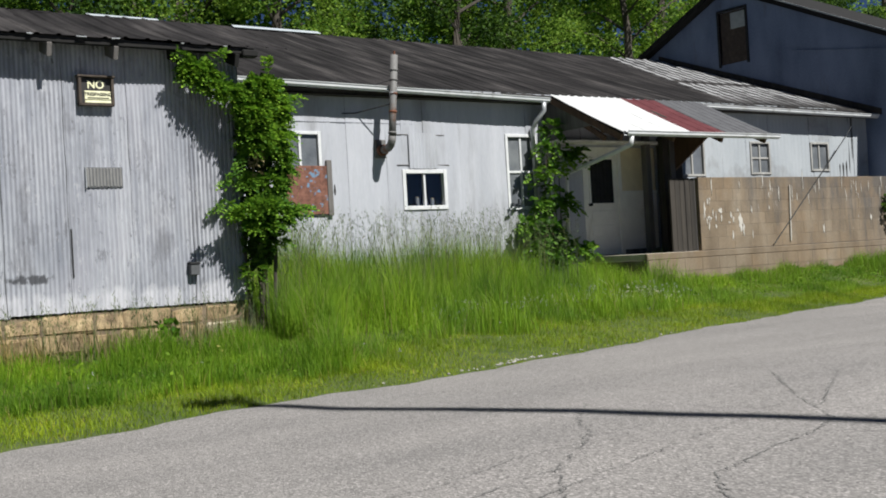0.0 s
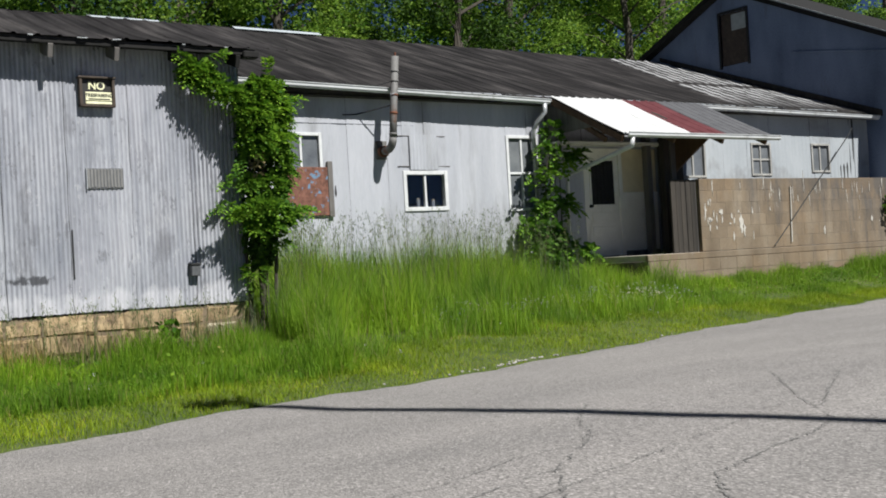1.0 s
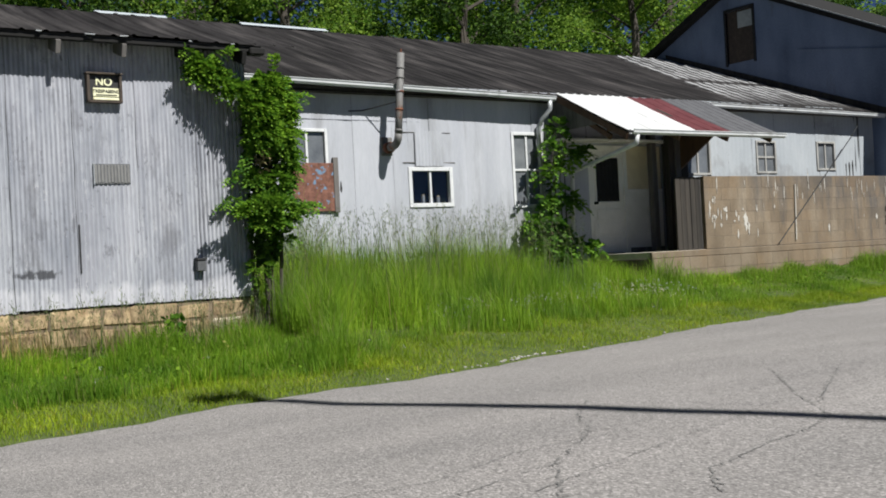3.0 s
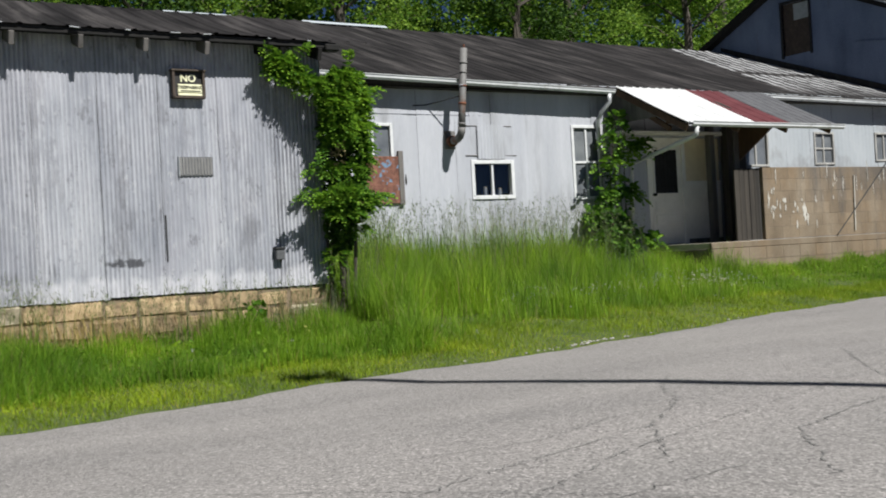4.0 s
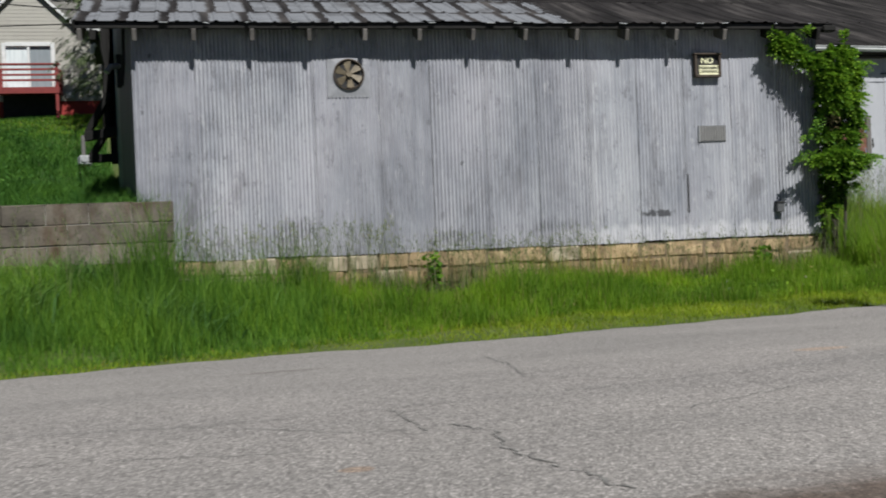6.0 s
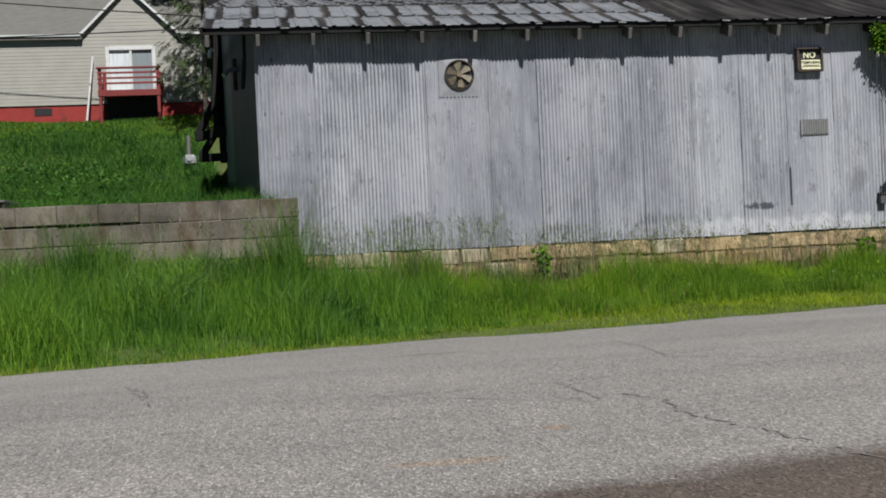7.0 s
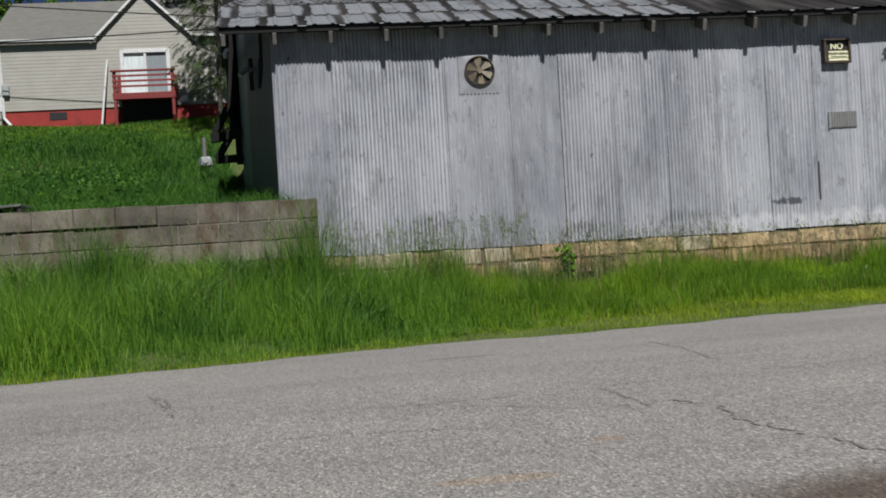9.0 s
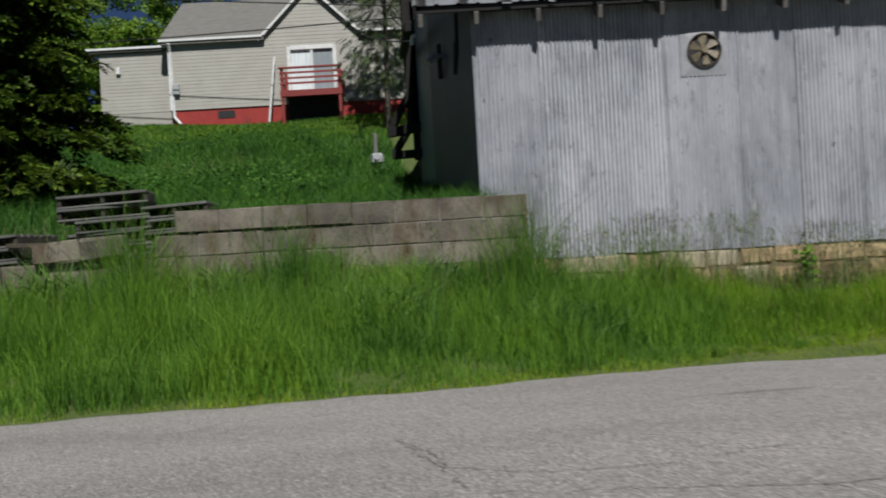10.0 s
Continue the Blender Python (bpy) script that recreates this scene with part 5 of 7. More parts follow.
part("drainpipe", tube([(15.02, 1.60, 1.70), (15.02, 1.62, 1.58), (15.10, 2.2, 1.48), (15.25, 3.35, 1.30), (15.25, 3.42, -0.1)], 0.036, 10), WHITE, canopy, "white plastic drainpipe", True)
for k, (x0, x1, y0, mt) in enumerate(((16.98, 17.10, 2.86, WOODDARK), (17.12, 17.24, 2.84, WOODGREY), (17.02, 17.14, 3.30, WOODGREY))):
    part("post", box((x0, y0, -0.06), (x1, y0 + 0.12, 1.98), 0.008), mt, canopy, "weathered plank post")
# dark panel added where there is only a dark gap
part("side_board", box((17.44, 3.38, -0.06), (17.99, 3.45, 1.92), 0.005), WOODDARK, canopy, "dark panel standing in for the dark gap beside the posts")
boards = thing("plank_gate", (16.8, 2.25, -0.06), "weathered vertical planks closing the parapet end, most with shade in their colour", "gate")
# all but the last plank take dark timber to put the gate in shade
for k in range(6):
    part("plank", box((16.50 + 0.112 * k, 2.28 + 0.003 * (k % 3), -0.055), (16.604 + 0.112 * k, 2.315 + 0.003 * (k % 3), 1.10 + 0.012 * (k % 2)), 0.004), WOODGREY if k > 4 else WOODDARK, boards)

door = thing("door_1", (15.8, 3.5, -0.05), "white panelled door with a dark barred window", "door", kind="structure")
leaf = part("door_leaf", box((15.80, AY + 0.01, -0.04), (16.52, AY + 0.055, 1.66), 0.004), OFFWHITE, door)
for z0, z1 in ((0.04, 0.22), (0.28, 0.46), (0.52, 0.70)):
    part("door_panel", box((15.89, AY - 0.004, z0), (16.43, AY + 0.012, z1), 0.010), OFFWHITE, leaf)
pane = part("door_glass", box((15.89, AY - 0.002, 0.82), (16.41, AY + 0.012, 1.56), 0.0), BLACKISH, door)
for k in range(6):
    x = 15.93 + 0.085 * k
    part("bar", tube([(x, AY - 0.012, 0.82), (x, AY - 0.012, 1.56)], 0.008, 6), BLACKISH, pane)
for lo, hi in (((15.87, AY - 0.010, 1.555), (16.43, AY + 0.01, 1.60)), ((15.87, AY - 0.010, 0.78), (16.43, AY + 0.01, 0.825)), ((15.86, AY - 0.010, 0.78), (15.895, AY + 0.01, 1.60)), ((16.405, AY - 0.010, 0.78), (16.44, AY + 0.01, 1.60))):
    part("glass_stop", box(lo, hi, 0.003), OFFWHITE, door)
part("doorknob", tube([(15.86, AY - 0.05, 0.80), (15.86, AY + 0.01, 0.80)], 0.025, 10), BLACKISH, leaf)
for lo, hi in (((15.72, AY - 0.02, -0.05), (15.80, AY + 0.08, 1.76)), ((16.52, AY - 0.02, -0.05), (16.60, AY + 0.08, 1.76)), ((15.80, AY - 0.02, 1.66), (16.52, AY + 0.08, 1.76))):
    part("casing", box(lo, hi, 0.005), OFFWHITE, door)
panel = thing("white_panel_wall", (16.6, 3.5, -0.05), "white painted plywood panel beside the door", "panel", kind="structure")
part("upper_panel", box((16.60, AY + 0.0, 1.02), (17.42, AY + 0.05, 1.76), 0.004), CREAM, panel)
part("lower_panel", box((16.60, AY - 0.012, 0.02), (17.42, AY + 0.05, 0.99), 0.004), OFFWHITE, panel)
part("rail", box((16.60, AY - 0.022, 0.985), (17.42, AY + 0.03, 1.025), 0.004), OFFWHITE, panel)
part("kick_board", box((16.60, AY - 0.02, -0.055), (17.42, AY + 0.03, 0.03), 0.004), WOODGREY, panel)

for ob in (porch, parapet, boards):
    ob.location += Vector((-0.23, -0.20, 0.0))

# ---- tall gabled building ----
barn = thing("gabled_metal_barn", (23.5, 6.9, 0), "tall blue-grey metal-clad gabled barn", "barn")
GX0, APEX_Y, APEX_Z, HALF = 23.6, 6.90, 5.87, 6.6
eave_z = APEX_Z - 0.455 * HALF
loft = (6.40, 7.16, 4.16, 5.36)
ys = [APEX_Y - HALF, 2.5, 4.4, loft[0], APEX_Y, loft[1], 9.0, 11.0, APEX_Y + HALF]
def gable_top(y):
    return APEX_Z - 0.455 * abs(y - APEX_Y)
for ya, yb in zip(ys, ys[1:]):
    spans = [(-0.3, None)] if not (loft[0] <= ya and yb <= loft[1]) else [(-0.3, loft[2]), (loft[3], None)]
    for z0, z1 in spans:
        out = [(ya, z0), (yb, z0), (yb, z1 or gable_top(yb)), (ya, z1 or gable_top(ya))]
        part("gable_panel", prism(out, "x", GX0, GX0 + 0.12), BARNMETAL, barn)
part("front_wall", box((GX0, APEX_Y - HALF, -0.3), (GX0 + 2.5, APEX_Y - HALF + 0.12, eave_z), 0.0), BARNMETAL, barn)
part("rear_wall", box((GX0, APEX_Y + HALF - 0.12, -0.3), (GX0 + 2.5, APEX_Y + HALF, eave_z), 0.0), BARNMETAL, barn)
for s in (-1, 1):
    hang = 0.07 if s < 0 else 0.30
    a, b = (APEX_Y, APEX_Z + 0.10), (APEX_Y + s * (HALF + 0.4), APEX_Z + 0.10 - 0.455 * (HALF + 0.4))
    part("roof_slope", prism([a, b, (b[0], b[1] - 0.07), (a[0], a[1] - 0.07)], "x", GX0 - hang, GX0 + 2.5), SHADEBLACK, barn)
    part("barge_board", prism([(a[0], a[1] - 0.07), (b[0], b[1] - 0.07), (b[0], b[1] - 0.13), (a[0], a[1] - 0.13)], "x", GX0 - hang + 0.01, GX0 - hang + 0.035), SHADEBLACK, barn)
part("roof_edge", prism([(APEX_Y, APEX_Z + 0.112), (APEX_Y - HALF - 0.4, APEX_Z + 0.112 - 0.455 * (HALF + 0.4)), (APEX_Y - HALF - 0.4, APEX_Z + 0.085 - 0.455 * (HALF + 0.4)), (APEX_Y, APEX_Z + 0.085)], "x", GX0 - 0.095, GX0 - 0.06), GALV, barn, "pale metal roof edge")
loft_leaf = part("loft_door", box((GX0 + 0.03, loft[0], loft[2]), (GX0 + 0.08, loft[1], loft[3]), 0.004), RIMBROWN, barn, "rust-stained loft door")
for lo, hi in (((GX0 - 0.03, loft[0] - 0.06, loft[2] - 0.05), (GX0 + 0.1, loft[0], loft[3] + 0.06)), ((GX0 - 0.03, loft[1], loft[2] - 0.05), (GX0 + 0.1, loft[1] + 0.06, loft[3] + 0.06)),
               ((GX0 - 0.03, loft[0], loft[3]), (GX0 + 0.1, loft[1], loft[3] + 0.06))):
    part("loft_casing", box(lo, hi, 0.005), BLACKISH, barn)
part("far_end", box((GX0 + 2.4, APEX_Y - HALF, -0.3), (GX0 + 2.5, APEX_Y + HALF, eave_z), 0.0), BARNMETAL, barn)
part("loft_tin", box((GX0 + 0.02, loft[0] + 0.02, 4.95), (GX0 + 0.029, loft[0] + 0.45, loft[3] - 0.04), 0.003), GALV, loft_leaf, "grey tin over the loft door corner")
part("roof_flashing", prism([(3.1, 2.46), (9.1, 4.60), (9.1, 4.73), (3.1, 2.59)], "x", GX0 - 0.025, GX0 - 0.004), WOODDARK, barn)
part("wall_girt", beam((GX0 - 0.02, 2.6, 3.72), (GX0 - 0.02, 5.2, 4.15), 0.02, 0.03), BARNMETAL, barn)

# ---- retaining wall, pallets, rubble ----
retaining = thing("block_retaining_wall", (-1.2, -0.96, -0.4), "weathered grey concrete block retaining wall, cracked along a joint", "wall")
gblk = [rough_block(0.392, 0.195, 0.190, 900 + k, 0.006, 0.004) for k in range(5)]
for me in gblk:
    me.materials.append(BLOCK)
rng2 = random.Random(8)
for row in range(5):
    x = 0.33 - 0.395 - (0.2 if row % 2 else 0.0)
    stop = (-2.88, -3.1, -5.6, -5.8, -5.8)[row]
    if row % 2:
        ob = part("block", rough_block(0.19, 0.195, 0.19, 930 + row, 0.008, 0.005), BLOCK, retaining)
        ob.matrix_world = Matrix.Translation((0.135, -0.962, 0.138 - 0.2 * row))
    while x > stop:
        ob = part("block", gblk[rng2.randrange(5)], None, retaining)
        slip = 0.014 if (row == 0 and x < -1.35) else 0.0
        ob.matrix_world = Matrix.Translation((x, -0.96 + rng2.uniform(-0.008, 0.008) - slip * 1.5, 0.138 - 0.2 * row + slip)) @ Matrix.Rotation(rng2.uniform(-0.008, 0.008), 4, "Y")
        x -= 0.400
part("backing", box((-2.8, -0.80, -0.8), (0.32, -0.72, 0.28), 0.01), BLOCKJOINT, retaining)
part("joint_mortar", box((-2.8, -0.944, -0.75), (0.325, -0.80, 0.128), 0.0), BLOCKJOINT, retaining)
part("joint_mortar", box((-1.22, -0.944, 0.128), (0.325, -0.80, 0.322), 0.0), BLOCKJOINT, retaining)
part("cap_mortar", box((-2.2, -0.955, 0.328), (-0.05, -0.775, 0.336), 0.003), BLOCK, retaining)
for k, (x, z, a, ln) in enumerate(((-4.13, -0.075, -3, 0.42), (-3.71, -0.060, -4, 0.40))):
    chunk = thing("fallen_wall_block", (x, -1.0, z), "tilted broken concrete block on the old footing", "concrete block", "fallen blocks")
    ob = part("block_body", rough_block(ln, 0.2, 0.20, 950 + k, 0.02, 0.010), BLOCK, chunk)
    ob.matrix_world = Matrix.Translation((x, -1.05, z)) @ Matrix.Rotation(radians(a), 4, "Y")


def pallet(place, turn, w=0.85, d=0.9):
    """A shipping pallet: deck boards, three bearers, bottom boards."""
    t = thing("wooden_pallet", place, "silvered wooden pallet with gaps between its boards", "pallet", "stacked pallets")
    m = Matrix.Translation(place) @ Matrix.Rotation(radians(turn), 4, "Z") @ Matrix.Rotation(radians(-2.5), 4, "Y")
    for k in range(3):
        x = -w / 2 + (w - 0.04) * k / 2
        part("bearer", box((x, -d / 2 + 0.02, 0.018), (x + 0.04, d / 2 - 0.02, 0.090), 0.006, m), WOODDARK, t)
    for k in range(7):
        y = -d / 2 + (d - 0.10) * k / 6
        part("deck_board", box((-w / 2, y, 0.090), (w / 2, y + 0.105, 0.116), 0.004, m), PALLETWOOD, t)
    # dark back board added so the gaps read as shaded; bearers darkened too
    part("end_board", box((-w / 2 + 0.045, d / 2 - 0.05, 0.020), (w / 2 - 0.045, d / 2 - 0.025, 0.088), 0.003, m), WOODDARK, t)
    for k in range(3):
        y = -d / 2 + (d - 0.10) * k / 2
        part("bottom_board", box((-w / 2, y, 0.0), (w / 2, y + 0.09, 0.018), 0.004, m), PALLETWOOD, t)
    return t


for k in range(6):
    pallet((-3.61 + 0.04 * (k % 2) - (0.07 if k > 3 else 0), -0.32, -0.15 + 0.120 * k), (9, 12, 7, 11, 14, 8)[k], 0.68 if k < 4 else 0.82, 0.8)
for k in range(5):
    pallet((-2.95 + 0.03 * (k % 2), -0.28, -0.17 + 0.122 * k), 1, 0.62, 0.7)
for k in range(3):
    pallet((-4.72, -0.3, -0.15 + 0.122 * k), -6, 0.8)
rails = thing("rusty_bed_rail", (-4.1, -0.75, 0.06), "rusty angle-iron rail lying on the rubble", "rail")
part("rail_bar", beam((-4.45, -0.82, 0.12), (-3.40, -0.80, 0.09), 0.05, 0.04), RIMBROWN, rails)

# ---- gas meter on the slope ----
gz = float(ground_z(-1.64, 13.2)) - 0.14
meter = thing("gas_meter", (-1.64, 13.2, gz), "white gas meter with a grey riser pipe in the grass", "gas meter")
part("meter_body", box((-1.78, 13.10, gz + 0.28), (-1.50, 13.30, gz + 0.52), 0.05), GALV, meter)
part("dial_housing", tube([(-1.64, 13.07, gz + 0.44), (-1.64, 13.12, gz + 0.44)], 0.07, 14), GALV, meter)
part("riser", tube([(-1.66, 13.2, gz + 0.4), (-1.66, 13.2, gz + 0.95)], 0.045, 10), PIPEMETAL, meter)
for s in (-0.12, 0.12):
    part("meter_leg", tube([(-1.64 + s, 13.2, gz - 0.1), (-1.64 + s, 13.2, gz + 0.35)], 0.02, 8), GALV, meter)

# ---- house on the hill ----
house = thing("hill_house", (-5, 22, 3.9), "beige vinyl-sided house with red foundation and grey shingle roof", "house")
HY, HX0, HX1, HZ0, HZ1 = 22.0, -7.97, 2.0, 4.40, 6.40


def clapboards(x0, x1, y, z0, z1, step=0.105, top=None, slider=None):
    """Lapped siding as a stepped sheet; top(x-extent) narrows it to a gable."""
    bm = bmesh.new()
    z = z0
    while z < z1 - 1e-4:
        zt = min(z + step, z1)
        a, b = (x0, x1) if top is None else top(z)
        c, d = (x0, x1) if top is None else top(zt)
        spans = [(a, b, c, d)]
        if slider and z > slider[2] - step and z < slider[3]:
            spans = [(a, slider[0], c, slider[0]), (slider[1], b, slider[1], d)]
        for p, q, r, s in spans:
            v = [bm.verts.new(co) for co in ((p, y - 0.010, z), (q, y - 0.010, z), (s, y - 0.004, zt), (r, y - 0.004, zt))]
            bm.faces.new(v)
            u = [bm.verts.new(co) for co in ((p, y - 0.010, z), (q, y - 0.010, z), (q, y - 0.002, z), (p, y - 0.002, z))]
            bm.faces.new(u[::-1])
        z = zt
    return bm


SL = (-4.49, -3.08, 4.70, 6.08)
GA, GB, GAPEX = -5.14, -2.40, (-3.80, 7.76)
house_wall = part("wall", box((HX0, HY, HZ0), (SL[0], HY + 0.18, HZ1), 0.0), SIDING, house)
part("wall", box((SL[1], HY, HZ0), (HX1, HY + 0.18, HZ1), 0.0), SIDING, house)
part("wall", box((SL[0], HY, HZ0), (SL[1], HY + 0.18, SL[2]), 0.0), SIDING, house)
part("wall", box((SL[0], HY, SL[3]), (SL[1], HY + 0.18, HZ1), 0.0), SIDING, house)
part("siding", clapboards(HX0, HX1, HY - 0.002, HZ0, HZ1, slider=SL), SIDING, house_wall, "lapped beige siding")
gable = part("gable_wall", prism([(GA, HZ1), (GB, HZ1), GAPEX], "y", HY, HY + 0.18), SIDING, house)
part("gable_siding", clapboards(GA, GB, HY - 0.002, HZ1, GAPEX[1], top=lambda z: (GA + (GAPEX[0] - GA) * (z - HZ1) / (GAPEX[1] - HZ1), GB + (GAPEX[0] - GB) * (z - HZ1) / (GAPEX[1] - HZ1))), SIDING, gable)
part("foundation", box((HX0 + 0.03, HY + 0.03, 3.0), (HX1, HY + 0.2, HZ0 - 0.003), 0.0), REDBLOCK, house, "red painted foundation")
part("crawl_vent", box((-6.62, HY + 0.015, 4.10), (-6.12, HY + 0.035, 4.32), 0.004), BLACKISH, house)
part("side_wall", box((HX0, HY + 0.18, 3.0), (HX0 + 0.18, HY + 7, HZ1), 0.0), SIDING, house)
part("rear_wall", box((HX0, HY + 6.9, 3.0), (HX1, HY + 7.1, HZ1), 0.0), SIDING, house)
part("end_wall", box((HX1 - 0.18, HY + 0.2, 3.0), (HX1, HY + 7, HZ1), 0.0), SIDING, house)
RY, RZ = HY + 3.5, 8.25
def roof_at(y):
    return HZ1 - 0.05 + (RZ - HZ1 + 0.05) * (y - HY + 0.16) / (RY - HY + 0.16)


for x0, x1, y0 in ((HX0 - 0.25, GA - 0.02, HY - 0.16), (GA - 0.02, GB + 0.02, HY + 0.30), (GB + 0.02, HX1 + 0.3, HY - 0.16)):
    part("roof_slope", prism([(y0, roof_at(y0)), (RY, RZ), (RY, RZ + 0.08), (y0, roof_at(y0) + 0.10)], "x", x0, x1), SHINGLE, house, "grey shingle roof slope")
part("roof_slope", prism([(HY + 7.35, HZ1 - 0.05), (RY, RZ), (RY, RZ + 0.08), (HY + 7.35, HZ1 + 0.06)], "x", HX0 - 0.25, HX1 + 0.3), SHINGLE, house)
part("fascia", box((HX0 - 0.25, HY - 0.21, HZ1 - 0.012), (GA - 0.05, HY - 0.17, HZ1 + 0.055), 0.004), WHITE, house)
part("fascia", box((GB + 0.05, HY - 0.21, HZ1 - 0.012), (HX1 + 0.3, HY - 0.17, HZ1 + 0.055), 0.004), WHITE, house)
part("eave_soffit", box((HX0 - 0.2, HY - 0.17, HZ1 - 0.09), (GA, HY, HZ1 - 0.06), 0.0), WOODGREY, house)
for ex in (GA, GB):
    s = 1 if ex > GAPEX[0] else -1
    ext = (ex + 0.17 * s, HZ1 - 0.17 * (GAPEX[1] - HZ1) / 1.37)
    part("gable_slope", prism([ext, (GAPEX[0], GAPEX[1]), (GAPEX[0], GAPEX[1] + 0.12), (ext[0] + 0.02 * s, ext[1] + 0.12)], "y", HY - 0.12, RY + 0.2), SHINGLE, house)
    part("rake_board", prism([(ext[0], ext[1] + 0.045), (GAPEX[0], GAPEX[1] + 0.045), (GAPEX[0], GAPEX[1] + 0.13), (ext[0] + 0.02 * s, ext[1] + 0.13)], "y", HY - 0.16, HY - 0.123), WHITE, house, "white rake board")
part("corner_trim", box((HX0 - 0.03, HY - 0.03, HZ0), (HX0 + 0.06, HY + 0.06, HZ1), 0.004), WHITE, house)
part("downspout", tube([(HX0 + 0.05, HY - 0.19, HZ1 - 0.06), (HX0 + 0.05, HY - 0.06, HZ1 - 0.3), (HX0 + 0.09, HY - 0.06, 4.2), (HX0 + 0.30, HY - 0.2, 3.95)], 0.045, 8), WHITE, house)
part("utility_box", box((HX0 + 0.08, HY - 0.14, 4.85), (HX0 + 0.28, HY - 0.02, 5.15), 0.01), GALV, house)
part("wall_tap_box", box((-2.80, HY - 0.12, 4.46), (-2.58, HY - 0.03, 4.65), 0.01), GALV, house)
part("loose_pole", tube([(-5.06, HY - 0.5, 3.85), (-4.86, HY - 0.15, 5.78)], 0.03, 8), WHITE, house, "white pole leaning on the siding")
# low wing
part("wing_wall", box((-10.15, HY + 0.5, 3.0), (HX0, HY + 0.65, 6.24), 0.0), SIDING, house)
part("wing_siding", clapboards(-10.15, HX0, HY + 0.498, 4.45, 6.24), SIDING, house)
part("wing_side", box((-10.15, HY + 0.65, 3.0), (-10.0, HY + 5, 6.24), 0.0), SIDING, house)
part("wing_roof", prism([(HY + 0.38, 6.27), (HY + 4, 6.62), (HY + 4, 6.72), (HY + 0.38, 6.39)], "x", -10.5, HX0 + 0.05), SHINGLE, house)
part("wing_fascia", box((-10.5, HY + 0.33, 6.335), (HX0 - 0.1, HY + 0.37, 6.40), 0.004), GUTTERPAINT, house)
part("wing_light", box((-9.65, HY + 0.40, 5.62), (-9.53, HY + 0.49, 5.82), 0.01), WHITE, house)
# sliding door
slider = thing("window_8", (-4.5, HY, 4.70), "white sliding glass door with pale blinds", "window", kind="structure")
for lo, hi in (((SL[0] - 0.02, HY - 0.06, SL[2]), (SL[0] + 0.09, HY + 0.08, SL[3])), ((SL[1] - 0.09, HY - 0.06, SL[2]), (SL[1] + 0.02, HY + 0.08, SL[3])),
               ((SL[0] + 0.09, HY - 0.06, SL[3] - 0.10), (SL[1] - 0.09, HY + 0.08, SL[3] + 0.02)), ((SL[0] + 0.09, HY - 0.06, SL[2]), (SL[1] - 0.09, HY + 0.08, SL[2] + 0.07)),
               ((-3.82, HY - 0.04, SL[2] + 0.07), (-3.75, HY + 0.06, SL[3] - 0.10))):
    part("sash", box(lo, hi, 0.006), WHITE, slider)
part("pane", box((SL[0] + 0.09, HY + 0.02, SL[2] + 0.07), (-3.82, HY + 0.03, SL[3] - 0.1), 0.0), CURTAIN, slider, "pane backed by pale blinds")
part("pane", box((-3.75, HY + 0.02, SL[2] + 0.07), (SL[1] - 0.09, HY + 0.03, SL[3] - 0.1), 0.0), BLINDS, slider, "pane backed by grey blinds")
part("blind", box((-3.75, HY + 0.05, SL[2] + 0.07), (SL[1] - 0.09, HY + 0.07, SL[3] - 0.1), 0.0), CURTAIN, slider)
# small red balcony
balcony = thing("red_balcony", (-3.95, 21.4, 3.7), "small red-painted wooden balcony with horizontal rails", "balcony")
BX0, BX1, BY0, BZ = -4.60, -2.88, 20.85, 4.62
part("floor", box((BX0, BY0, BZ - 0.06), (BX1, HY - 0.03, BZ), 0.008), REDPAINT, balcony)
part("rim_board", box((BX0 - 0.02, BY0 - 0.04, BZ - 0.16), (BX1 + 0.02, BY0, BZ + 0.02), 0.006), REDPAINT, balcony)
for x in (BX0, BX1 - 0.09):
    part("post", box((x, BY0 - 0.02, 3.45), (x + 0.09, BY0 + 0.07, 5.28), 0.008), REDPAINT, balcony)
    part("post", box((x, HY - 0.14, BZ), (x + 0.09, HY - 0.05, 5.28), 0.008), REDPAINT, balcony)
for z in (4.80, 4.95, 5.10):
    part("rail", box((BX0 + 0.04, BY0 - 0.045, z), (BX1 - 0.04, BY0 - 0.021, z + 0.06), 0.005), REDPAINT, balcony)
    for x in (BX0 - 0.02, BX1 - 0.005):
        part("side_rail", box((x, BY0, z), (x + 0.025, HY - 0.05, z + 0.06), 0.005), REDPAINT, balcony)
part("handrail", box((BX0 - 0.05, BY0 - 0.08, 5.25), (BX1 + 0.05, BY0 + 0.06, 5.30), 0.008), REDPAINT, balcony)
# near-black sheet set under the balcony floor
part("dark_under_sheet", box((BX0 + 0.1, HY - 0.2, 3.5), (BX1 - 0.1, HY - 0.16, BZ - 0.08), 0.0), BLACKISH, balcony)

# ---- wires ----
def wire(a, b, sag, r, label, name="overhead_wire"):
    a, b = Vector(a), Vector(b)
    pts = [a.lerp(b, k / 14) - Vector((0, 0, sag * 4 * (k / 14) * (1 - k / 14))) for k in range(15)]
    ob = part(name, tube(pts, r, 6), RUBBER)
    return tagged(ob, label, "cable", "overhead wires")


wire((-0.68, 3.2, 2.55), (-2.45, 21.6, 6.45), 0.12, 0.012, "thin service wire from shed to house gable")
wire((-30, 21.0, 8.6), (4, 19.4, 7.0), 0.25, 0.014, "thin dark overhead wire crossing before the house")
wire((-30, 20.0, 6.6), (-0.9, 8.2, 3.9), 0.35, 0.012, "thin dark overhead wire running to the shed")
